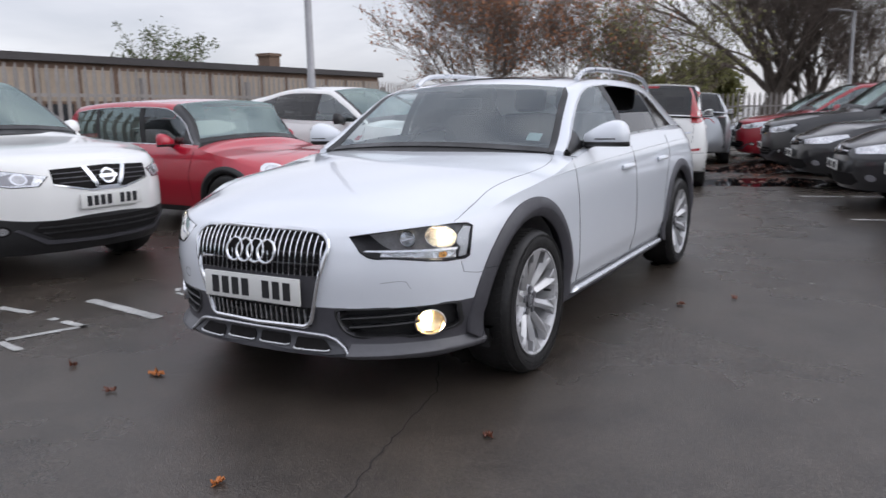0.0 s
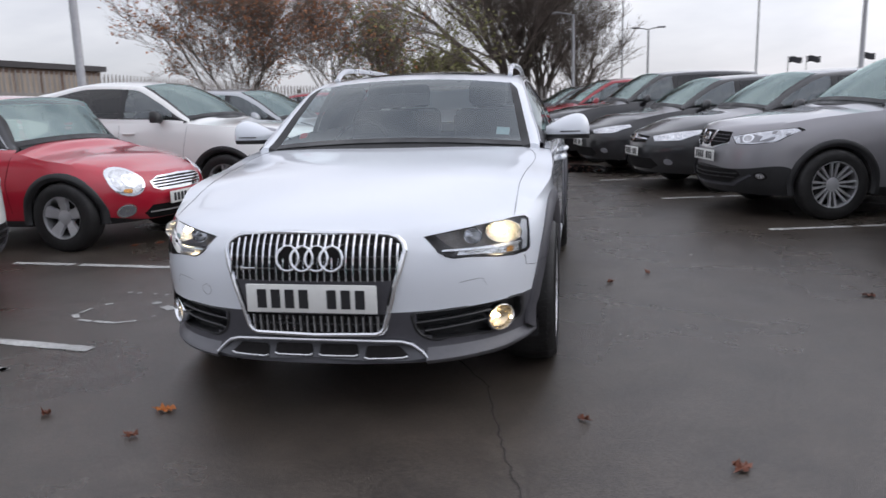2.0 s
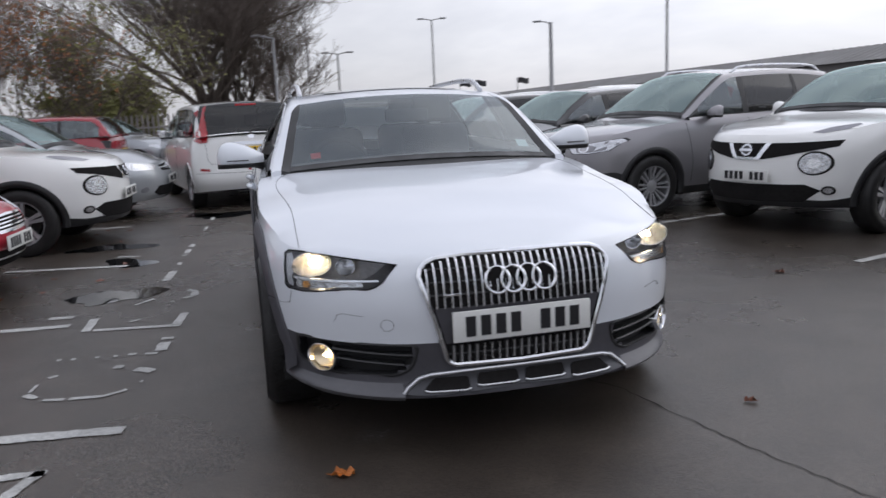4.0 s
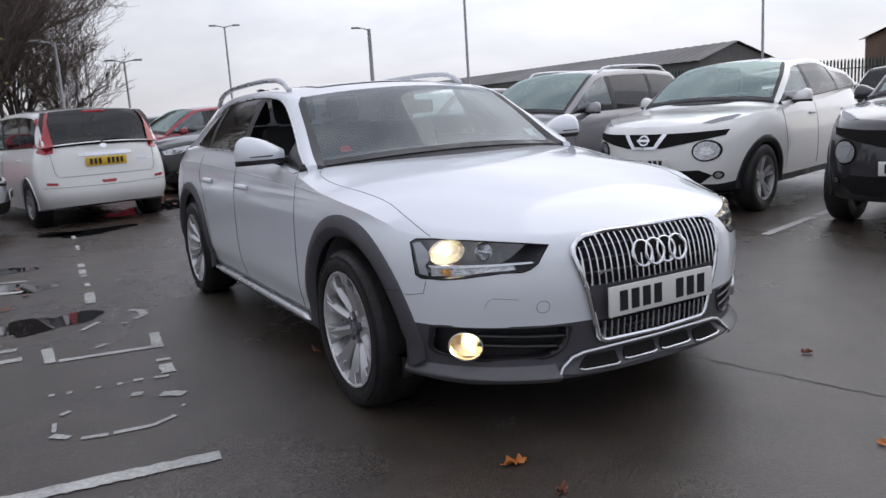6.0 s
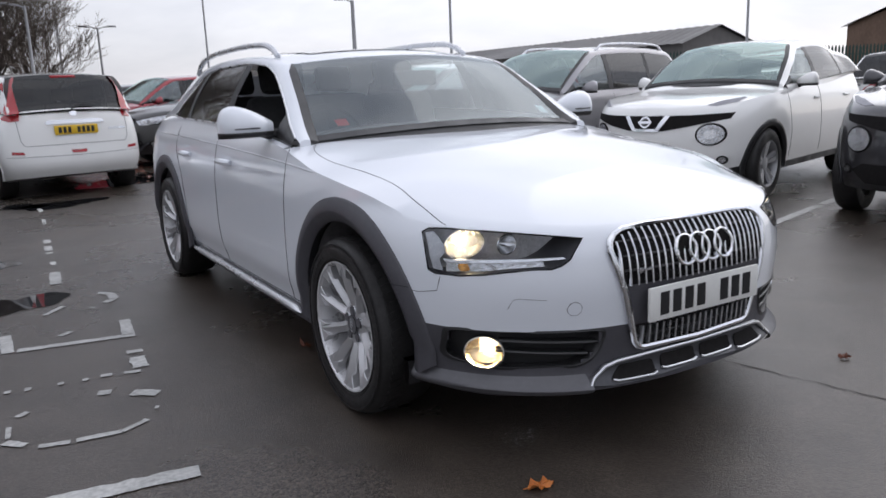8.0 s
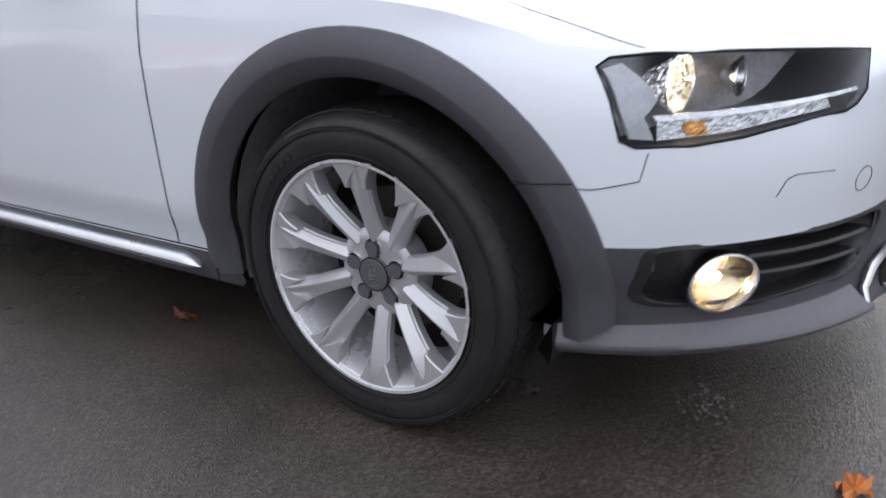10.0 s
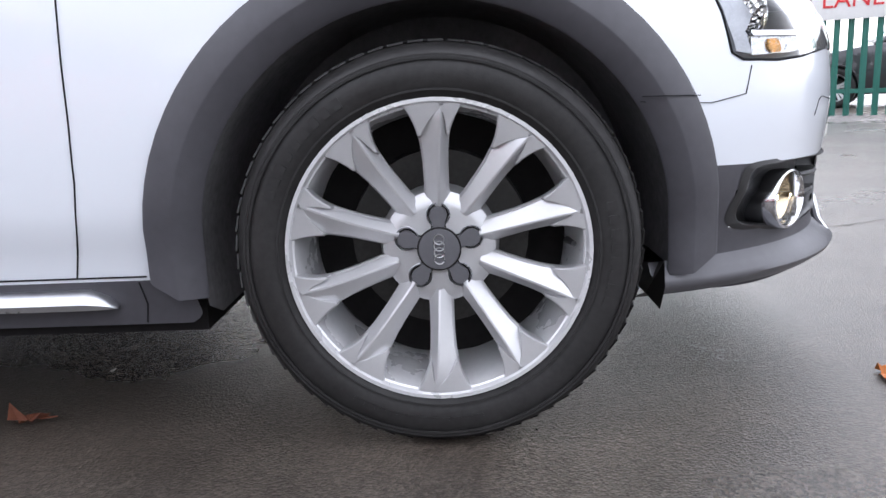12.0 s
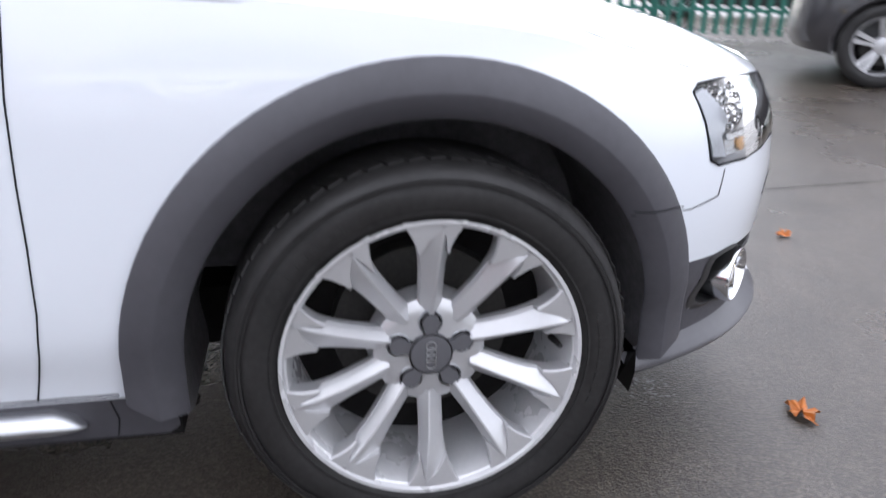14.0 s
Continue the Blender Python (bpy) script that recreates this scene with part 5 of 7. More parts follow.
        tube(bm, [(0.02, yh + 0.09, g["roof"][1](yh) + 0.02), (-0.02, yh + 0.08, g["roof"][1](yh) + 0.065), (-0.12, yh + 0.075, g["roof"][1](yh) + 0.085), (-0.28, yh + 0.06, g["roof"][1](yh) + 0.08)], [0.014, 0.011, 0.008, 0.006], 6)
        part("rear_wiper", bm, BLACK_PLASTIC, car)
    if front_plate:
        plate(car, b, front_plate if front_plate is not True else 0.5, PLATE_W, 8)
    if rear_plate:
        plate(car, b, rear_plate if rear_plate is not True else 0.75, PLATE_Y, 8, rear=True)
    y_m = spec["ys"]["screen"] + 0.36
    for s in (1, -1):
        mirror_pod(car, b, s, y_m, spec["belt_z"] + 0.04, mirror_mat or paint_mat, reach=0.20, x0=spec["hw"] - 0.085)
        fl = b.flank(s)
        sc, hb = spec["ys"]["screen"], spec["belt_z"]
        seam(b, car, [(sc - 0.02, hb - 0.06), (sc + 0.05, 0.6), (sc + 0.03, spec["low"][1][1] + 0.12)], fl)
        seam(b, car, [(wb * 0.55, hb - 0.03), (wb * 0.55, spec["low"][1][1] + 0.12)], fl)
        for y in (wb * 0.55 - 0.22, wb * 0.9 - 0.1):
            bm = bmesh.new()
            tube(bm, [fl(y + 0.16 * i / 6, hb - 0.14, 0.004 + 0.02 * math.sin(math.pi * i / 6)) for i in range(7)], 0.014, 6)
            part("door_handle", bm, paint_mat, car)
        if rails:
            g = glasshouse(b)
            bm = bmesh.new()
            y0, y1 = spec["ys"]["header"] + 0.12, spec["ys"]["roof_end"] - 0.1
            pts = []
            for i in range(15):
                t = i / 14
                y = y0 + (y1 - y0) * t
                pts.append((s * (g["roof"][0](y) + 0.0), y, g["roof"][1](y) + 0.01 + 0.05 * min(1, 3.5 * math.sin(math.pi * t)) ** 0.6 if 0 < t < 1 else g["roof"][1](y)))
            tube(bm, pts, 0.015, 6)
            part("roof_rail", bm, SATIN, car)
    w = 0.205
    for yc in (0, wb):
        wheel(car, pose(spec["hw"] - w / 2 - 0.015, yc, wz), radius=wz + 0.008, rim=rim, width=w, spokes=spokes, style=style)
        wheel(car, pose(-(spec["hw"] - w / 2 - 0.015), yc, wz, 0, 0, 180), radius=wz + 0.008, rim=rim, width=w, spokes=spokes, style=style)
    shadows_off(car)
    car.matrix_world = m
    return car, b


def place(nx, ny, heading, fo):
    """The pose of a car whose nose is at (nx, ny) and that points along heading, in degrees from +X towards +Y."""
    h = radians(heading)
    return Matrix.Translation((nx - fo * math.cos(h), ny - fo * math.sin(h), 0)) @ Matrix.Rotation(h + radians(90), 4, "Z")


CROSS = hatch_spec(4.32, 1.78, 1.61, 2.63, 0.92, 0.885, 1.02, 1.06, 0.55, 0.50, 1.28, 3.02, 3.28, wz=0.335, arch=0.385, fd=0.95, p=2.4)
CROSS_FACE = [
    ("headlamp_rim", scaled([(0.43, 0.795), (0.62, 0.835), (0.80, 0.878), (0.825, 0.855), (0.76, 0.755), (0.62, 0.728), (0.49, 0.730)], 1.05, 1.09), DEEP, 0.003, True),
    ("headlamp", [(0.43, 0.795), (0.62, 0.835), (0.80, 0.878), (0.825, 0.855), (0.76, 0.755), (0.62, 0.728), (0.49, 0.730)], LAMP_CLEAR, 0.006, True),
    ("lamp_surround", [(0.50, 0.80), (0.62, 0.822), (0.68, 0.80), (0.66, 0.745), (0.53, 0.742)], LAMP_GREY, 0.008, True),
    ("lamp_ring", disc(0.585, 0.783, 0.044, 0.040), CHROME, 0.012, True),
    ("lamp_reflector", disc(0.585, 0.783, 0.031, 0.028), LAMP_SMOKE, 0.016, True),
    ("lamp_bezel", [(0.64, 0.745), (0.72, 0.755), (0.80, 0.815), (0.80, 0.84), (0.70, 0.775)], LAMP_GREY, 0.009, True),
    ("grille", mirror_pts([(0.0, 0.855), (0.40, 0.84), (0.40, 0.74), (0.15, 0.685), (0.0, 0.685)]), DEEP, 0.004, False),
    ("grille_slat", mirror_pts([(0.0, 0.822), (0.39, 0.812), (0.39, 0.805), (0.0, 0.815)]), CLADDING, 0.010, False),
    ("grille_slat", mirror_pts([(0.0, 0.785), (0.39, 0.778), (0.39, 0.771), (0.0, 0.778)]), CLADDING, 0.010, False),
    ("grille_slat", mirror_pts([(0.0, 0.748), (0.36, 0.745), (0.36, 0.738), (0.0, 0.741)]), CLADDING, 0.010, False),
    ("grille_v", [(0.185, 0.848), (0.150, 0.855), (0.070, 0.702), (0.0, 0.702), (0.0, 0.684), (0.105, 0.688)], CHROME, 0.014, True),
    ("badge_ring", disc(0, 0.775, 0.062, 0.058), CHROME, 0.022, False),
    ("badge_centre", disc(0, 0.775, 0.044, 0.040), LAMP_DARK, 0.025, False),
    ("badge_bar", [(-0.075, 0.762), (0.075, 0.762), (0.075, 0.788), (-0.075, 0.788)], CHROME, 0.028, False),
    ("lower_grille", mirror_pts([(0.0, 0.47), (0.50, 0.475), (0.55, 0.42), (0.42, 0.345), (0.0, 0.335)]), DEEP, 0.006, False),
    ("grille_rim", mirror_pts([(0.0, 0.683), (0.15, 0.683), (0.40, 0.738), (0.402, 0.728), (0.15, 0.672), (0.0, 0.672)]), CHROME, 0.008, False),
    ("lower_slat", mirror_pts([(0.0, 0.435), (0.52, 0.44), (0.52, 0.428), (0.0, 0.423)]), BLACK_PLASTIC, 0.014, False),
    ("lower_slat", mirror_pts([(0.0, 0.395), (0.50, 0.40), (0.49, 0.388), (0.0, 0.383)]), BLACK_PLASTIC, 0.014, False),
    ("bumper_lip", mirror_pts([(0.0, 0.325), (0.45, 0.335), (0.62, 0.43), (0.64, 0.42), (0.47, 0.308), (0.0, 0.298)]), CLADDING, 0.014, False),
    ("fog_ring", disc(0.69, 0.42, 0.038), DEEP, 0.008, True),
    ("fog_lamp", disc(0.69, 0.42, 0.026), LAMP_CLEAR, 0.012, True),
]
CROSS_LINE = smooth_curve([(-0.92, 0.50), (-0.86, 0.48), (-0.5, 0.52), (-0.3, 0.45), (0.4, 0.30), (2.3, 0.30), (3.2, 0.46), (3.5, 0.48)])
SMALL = hatch_spec(3.70, 1.683, 1.395, 2.467, 0.70, 0.655, 0.835, 0.90, 0.44, 0.49, 0.84, 2.66, 2.90, wz=0.305, arch=0.345, fd=0.72, p=2.3, rise=0.04, tumble=0.19)
SMALL_FACE = [
    ("headlamp_ring", disc(0.575, 0.600, 0.122, 0.130, 28), CHROME, 0.014, True),
    ("headlamp", disc(0.575, 0.600, 0.100, 0.108, 28), LAMP_CLEAR, 0.020, True),
    ("headlamp_core", disc(0.565, 0.605, 0.052, 0.056, 20), LAMP_IN, 0.024, True),
    ("headlamp_indicator", disc(0.60, 0.520, 0.03, 0.02, 14), AMBER, 0.024, True),
    ("grille", mirror_pts([(0.0, 0.635), (0.30, 0.625), (0.40, 0.580), (0.38, 0.520), (0.30, 0.495), (0.0, 0.490)]), CHROME, 0.006, False),
    ("grille_gap", mirror_pts([(0.0, 0.617), (0.30, 0.609), (0.35, 0.597), (0.0, 0.603)]), DEEP, 0.010, False),
    ("grille_gap", mirror_pts([(0.0, 0.590), (0.37, 0.583), (0.375, 0.571), (0.0, 0.576)]), DEEP, 0.010, False),
    ("grille_gap", mirror_pts([(0.0, 0.563), (0.37, 0.557), (0.37, 0.545), (0.0, 0.549)]), DEEP, 0.010, False),
    ("grille_gap", mirror_pts([(0.0, 0.535), (0.355, 0.531), (0.34, 0.519), (0.0, 0.521)]), DEEP, 0.010, False),
    ("lower_grille", mirror_pts([(0.0, 0.370), (0.40, 0.370), (0.46, 0.300), (0.38, 0.245), (0.0, 0.240)]), DEEP, 0.006, False),
    ("lower_bar", mirror_pts([(0.0, 0.315), (0.42, 0.315), (0.42, 0.300), (0.0, 0.300)]), CHROME, 0.012, False),
    ("fog_ring", disc(0.60, 0.340, 0.062), CHROME, 0.008, True),
    ("fog_lamp", disc(0.60, 0.340, 0.050), LAMP_GREY, 0.012, True),
]
COMPACT = hatch_spec(4.135, 1.765, 1.57, 2.53, 0.86, 0.90, 1.03, 1.07, 0.52, 0.48, 1.20, 2.55, 3.05, wz=0.335, arch=0.385, fd=0.92, p=2.3, rise=0.12, low=0.25, drop=0.05, tumble=0.33)
COMPACT_FACE = [
    ("headlamp_ring", disc(0.575, 0.66, 0.115, 0.105, 26), DEEP, 0.004, True),
    ("headlamp", disc(0.575, 0.66, 0.098, 0.090, 26), LAMP_CLEAR, 0.014, True),
    ("headlamp_core", disc(0.575, 0.66, 0.045, 0.042, 20), LAMP_IN, 0.018, True),
    ("grille", mirror_pts([(0.0, 0.835), (0.42, 0.84), (0.72, 0.855), (0.70, 0.80), (0.40, 0.735), (0.18, 0.695), (0.0, 0.69)]), DEEP, 0.005, False),
    ("grille_v", [(0.235, 0.835), (0.185, 0.838), (0.105, 0.715), (0.0, 0.712), (0.0, 0.688), (0.135, 0.69)], CHROME, 0.014, True),
    ("badge_ring", disc(0, 0.778, 0.058, 0.054), CHROME, 0.022, False),
    ("badge_centre", disc(0, 0.778, 0.041, 0.037), LAMP_DARK, 0.025, False),
    ("badge_bar", [(-0.07, 0.766), (0.07, 0.766), (0.07, 0.790), (-0.07, 0.790)], CHROME, 0.028, False),
    ("bonnet_lamp", [(0.50, 0.925), (0.60, 0.965), (0.72, 0.990), (0.745, 0.980), (0.70, 0.945), (0.58, 0.915)], LAMP_GREY, 0.004, True),
    ("lower_grille", mirror_pts([(0.0, 0.47), (0.52, 0.475), (0.62, 0.42), (0.50, 0.32), (0.0, 0.31)]), DEEP, 0.006, False),
    ("fog_ring", disc(0.66, 0.42, 0.040), DEEP, 0.008, True),
    ("fog_lamp", disc(0.66, 0.42, 0.027), LAMP_CLEAR, 0.012, True),
]
COMPACT_LINE = smooth_curve([(-0.86, 0.36), (-0.6, 0.33), (-0.3, 0.37), (0.4, 0.32), (2.2, 0.32), (3.0, 0.42), (3.3, 0.45)])
MPV = hatch_spec(4.10, 1.69, 1.55, 2.60, 0.80, 0.80, 0.98, 1.02, 0.30, 0.30, 1.05, 2.95, 3.16, wz=0.31, arch=0.35, fd=0.8, p=2.4, rise=0.03, rd=0.35, q=3.4, tumble=0.2)
MPV_FACE = CROSS_FACE
MPV_TAIL = [
    ("bumper_reflector", [(0.62, 0.555), (0.75, 0.565), (0.75, 0.60), (0.63, 0.59)], TAIL, True),
]
HATCH = hatch_spec(4.25, 1.79, 1.50, 2.61, 0.90, 0.74, 0.95, 1.0, 0.55, 0.52, 1.25, 2.95, 3.25, wz=0.32, arch=0.365, fd=0.95, p=2.3)
HATCH_FACE = [
    ("headlamp", [(0.42, 0.70), (0.62, 0.745), (0.80, 0.78), (0.83, 0.74), (0.74, 0.655), (0.48, 0.64)], LAMP_CLEAR, 0.006, True),
    ("grille", mirror_pts([(0.0, 0.72), (0.36, 0.70), (0.32, 0.62), (0.0, 0.61)]), DEEP, 0.004, False),
    ("grille_bar", mirror_pts([(0.0, 0.685), (0.345, 0.675), (0.345, 0.660), (0.0, 0.668)]), CHROME, 0.012, False),
    ("badge_ring", disc(0, 0.672, 0.05), CHROME, 0.022, False),
    ("lower_grille", mirror_pts([(0.0, 0.42), (0.45, 0.42), (0.52, 0.33), (0.40, 0.28), (0.0, 0.28)]), DEEP, 0.006, False),
    ("fog_lamp", disc(0.64, 0.38, 0.038), LAMP_GREY, 0.010, True),
]
HATCH_TAIL = [("tail_lamp", [(3.10, 0.98), (3.33, 0.96), (3.33, 0.86), (3.18, 0.84)], TAIL, False)]
SUV = hatch_spec(4.35, 1.82, 1.66, 2.66, 0.92, 0.90, 1.06, 1.10, 0.55, 0.52, 1.25, 3.05, 3.32, wz=0.345, arch=0.395, fd=0.9, p=2.6)


def parked_all():
    tail_q = [("tail_lamp", [(3.08, 1.06), (3.36, 1.05), (3.37, 0.92), (3.16, 0.94)], TAIL, False)]
    parked_car("crossover_car", "white crossover with black lower cladding parked nose out", place(-2.83, 0.58, 0, 0.92), CROSS, WHITE_WARM, CROSS_FACE, CROSS_LINE, BLACK_PLASTIC, front_plate=0.60, tail_lamps=tail_q, rails=True)
    parked_car("small_hatchback", "red three-door hatchback with round chrome headlamps", place(-2.70, 3.14, -4, 0.70), SMALL, RED, SMALL_FACE, smooth_curve([(-0.7, 0.2), (-0.3, 0.3), (0.4, 0.27), (2.1, 0.27), (2.9, 0.3)]), BLACK_PLASTIC, front_plate=0.42, rim=0.19, spokes=5, style="plain", rail_mat=BLACK, trim=SATIN, rear_glass=PARKED_GLASS, tail_lamps=[("tail_lamp", [(2.78, 0.90), (2.92, 0.90), (2.92, 0.76), (2.78, 0.76)], TAIL, False)])
    parked_car("crossover_car", "white compact crossover with round headlamps and black arches", place(-2.22, 5.72, -4, 0.86), COMPACT, WHITE_WARM, COMPACT_FACE, COMPACT_LINE, BLACK_PLASTIC, front_plate=0.545, tail_lamps=tail_q, mirror_mat=BLACK_PLASTIC)
    parked_car("hatchback_car", "silver hatchback parked nose out", place(-2.0, 8.3, -4, 0.90), HATCH, SILVER, HATCH_FACE, front_plate=0.5, tail_lamps=HATCH_TAIL, rear_glass=PARKED_GLASS)
    parked_car("hatchback_car", "deep red hatchback parked tail out with red tail lamps", place(-7.6, 14.3, 176, 0.90), HATCH, DEEP_RED, HATCH_FACE, front_plate=0.5, tail_lamps=HATCH_TAIL, rear_glass=GLASS)
    parked_car("hatchback_car", "grey-green hatchback parked nose out", place(-2.4, 17.6, -20, 0.90), HATCH, SILVER, HATCH_FACE, front_plate=0.5, tail_lamps=HATCH_TAIL)
    # in the aisle
    parked_car("mini_mpv", "white mini MPV with tall red tail lamps and yellow plate", pose(-1.50, 11.36, 0, 0, 0, 192), MPV, WHITE_WARM, MPV_FACE, tail_lamps=MPV_TAIL, rear_plate=0.83, rim=0.20, tall_lamps=True)
    parked_car("hatchback_car", "silver-grey hatchback seen from behind", pose(-2.05, 16.4, 0, 0, 0, 192), HATCH, SILVER, HATCH_FACE, tail_lamps=HATCH_TAIL)
    # facing row
    hd = 180 + 14
    parked_car("crossover_car", "gunmetal grey crossover with roof rails parked nose out", place(2.32, 4.86, hd - 2, 0.92), CROSS, GREY, CROSS_FACE, CROSS_LINE, BLACK_PLASTIC, front_plate=0.60, tail_lamps=tail_q, rails=True, spokes=8)
    parked_car("crossover_car", "white compact crossover with chrome grille and round lamps", place(3.55, 2.80, hd + 1, 0.86), COMPACT, WHITE_WARM, COMPACT_FACE, COMPACT_LINE, BLACK_PLASTIC, front_plate=0.545, tail_lamps=tail_q)
    parked_car("crossover_car", "black compact crossover with round lamps", place(3.95, 0.35, hd, 0.86), COMPACT, CHARCOAL, COMPACT_FACE, COMPACT_LINE, BLACK_PLASTIC, front_plate=0.545, tail_lamps=tail_q)
    for nx, ny, sp, fc, mt, nm, lb in (
            (1.72, 7.05, HATCH, HATCH_FACE, BLACK, "hatchback_car", "black hatchback parked nose out"),
            (1.00, 9.40, HATCH, HATCH_FACE, BLACK, "hatchback_car", "black hatchback with bright headlamps parked nose out"),
            (0.30, 11.75, SUV, CROSS_FACE, BLACK, "crossover_car", "black crossover parked nose out"),
            (-0.55, 14.2, CROSS, CROSS_FACE, DEEP_RED, "hatchback_car", "dark red crossover parked nose out"),
            (-1.25, 16.7, HATCH, HATCH_FACE, CHARCOAL, "hatchback_car", "charcoal hatchback parked nose out")):
        parked_car(nm, lb, place(nx, ny, hd, 0.90), sp, mt, fc, front_plate=0.5, tail_lamps=HATCH_TAIL)

    # the row behind the facing row
    for nx, ny, sp, fc, mt, nm, lb in (
            (11.6, 9.2, HATCH, HATCH_FACE, WHITE_WARM, "hatchback_car", "white hatchback in the row behind"), (14.6, 5.2, HATCH, HATCH_FACE, WHITE_WARM, "hatchback_car", "white hatchback in the row behind"),
            (10.3, 13.4, SUV, CROSS_FACE, WHITE_WARM, "crossover_car", "white crossover in the row behind"), (9.6, 16.6, SUV, CROSS_FACE, SILVER, "crossover_car", "silver crossover in the row behind")):
        parked_car(nm, lb, place(nx, ny, 14, 0.90), sp, mt, fc, front_plate=0.5, tail_lamps=HATCH_TAIL)
    # beside the green fence
    parked_car("hatchback_car", "charcoal hatchback parked beside the green fence", Matrix.Translation((2.66, -6.92, 0)) @ Matrix.Rotation(radians(-35), 4, "Z"), HATCH, CHARCOAL, HATCH_FACE, tail_lamps=HATCH_TAIL)
    parked_car("hatchback_car", "dark hatchback standing behind the green fence", Matrix.Translation((11.5, -6.6, 0)) @ Matrix.Rotation(radians(150), 4, "Z"), HATCH, CHARCOAL, HATCH_FACE, tail_lamps=HATCH_TAIL)


parked_all()


# ---- ground ----
def ground_material():
    m = bpy.data.materials.new("wet_asphalt")
    m.use_nodes = True
    t = m.node_tree
    b = t.nodes["Principled BSDF"]
    co = t.nodes.new("ShaderNodeTexCoord")
    fine = node(t, "ShaderNodeTexNoise", Scale=210.0, Detail=4.0, Roughness=0.75)
    stone = t.nodes.new("ShaderNodeTexVoronoi")
    stone.inputs["Scale"].default_value = 190.0
    wide = node(t, "ShaderNodeTexNoise", Scale=0.55, Detail=6.0, Roughness=0.6)
    blot = node(t, "ShaderNodeTexNoise", Scale=2.6, Detail=7.0, Roughness=0.65)
    for n in (fine, stone, wide, blot):
        t.links.new(co.outputs["Object"], n.inputs["Vector"])
    base = ramp(t, [(0.28, (0.027, 0.022, 0.018)), (0.5, (0.052, 0.043, 0.0355)), (0.75, (0.112, 0.096, 0.082))])
    grit = t.nodes.new("ShaderNodeTexVoronoi")
    grit.inputs["Scale"].default_value = 190.0
    t.links.new(co.outputs["Object"], grit.inputs["Vector"])
    gsep = t.nodes.new("ShaderNodeSeparateColor")
    t.links.new(grit.outputs["Color"], gsep.inputs["Color"])
    gmix = t.nodes.new("ShaderNodeMath")
    gmix.operation = "MULTIPLY_ADD"
    gmix.inputs[1].default_value = 0.42
    t.links.new(gsep.outputs["Red"], gmix.inputs[0])
    gfine = t.nodes.new("ShaderNodeMath")
    gfine.operation = "MULTIPLY"
    gfine.inputs[1].default_value = 0.58
    t.links.new(fine.outputs["Fac"], gfine.inputs[0])
    t.links.new(gfine.outputs[0], gmix.inputs[2])
    t.links.new(gmix.outputs[0], base.inputs["Fac"])
    tint = ramp(t, [(0.32, (0.66, 0.64, 0.63)), (0.5, (0.95, 0.93, 0.90)), (0.7, (1.25, 1.22, 1.19))])
    t.links.new(blot.outputs["Fac"], tint.inputs["Fac"])
    mul = t.nodes.new("ShaderNodeMix")
    mul.data_type, mul.blend_type = "RGBA", "MULTIPLY"
    mul.inputs["Factor"].default_value = 1.0
    t.links.new(base.outputs["Color"], mul.inputs["A"])
    t.links.new(tint.outputs["Color"], mul.inputs["B"])
    t.links.new(mul.outputs["Result"], b.inputs["Base Color"])
    rr = ramp(t, [(0.36, (0.24,) * 3), (0.5, (0.29,) * 3), (0.66, (0.37,) * 3)])
    t.links.new(wide.outputs["Fac"], rr.inputs["Fac"])
    t.links.new(rr.outputs["Color"], b.inputs["Roughness"])
    b.inputs["Specular IOR Level"].default_value = 0.62
    h = t.nodes.new("ShaderNodeMath")
    h.operation = "ADD"
    t.links.new(fine.outputs["Fac"], h.inputs[0])
    t.links.new(stone.outputs["Distance"], h.inputs[1])
    bp = node(t, "ShaderNodeBump", Strength=0.42, Distance=0.0032)
    t.links.new(h.outputs[0], bp.inputs["Height"])
    t.links.new(bp.outputs["Normal"], b.inputs["Normal"])
    return m


ASPHALT = ground_material()
bm = bmesh.new()
ring = [0, 3, 8, 16, 30, 60, 150, 500, 2500]
for k, (a, b_) in enumerate(zip(ring, ring[1:])):
    n = 48
    for i in range(n):
        t0, t1 = 2 * math.pi * i / n, 2 * math.pi * (i + 1) / n
        q = [Vector((a * math.cos(t0), a * math.sin(t0), 0)), Vector((b_ * math.cos(t0), b_ * math.sin(t0), 0)), Vector((b_ * math.cos(t1), b_ * math.sin(t1), 0)), Vector((a * math.cos(t1), a * math.sin(t1), 0))]
        if a == 0:
            q = q[:3]
        bm.faces.new([bm.verts.new(v) for v in q])
bmesh.ops.remove_doubles(bm, verts=bm.verts[:], dist=1e-4)
tagged(part("ground", bm, ASPHALT, smooth=False), "wet dark asphalt car park surface", "ground", kind="structure")

WORN_LINE = material("worn_white_road_paint", (0.40, 0.40, 0.385), rough=0.5, vary=0.45, scale=6, rough_vary=0.15, bump=0.2, bump_scale=90)
WATER = material("standing_water", (0.012, 0.012, 0.013), rough=0.03, spec=0.6)


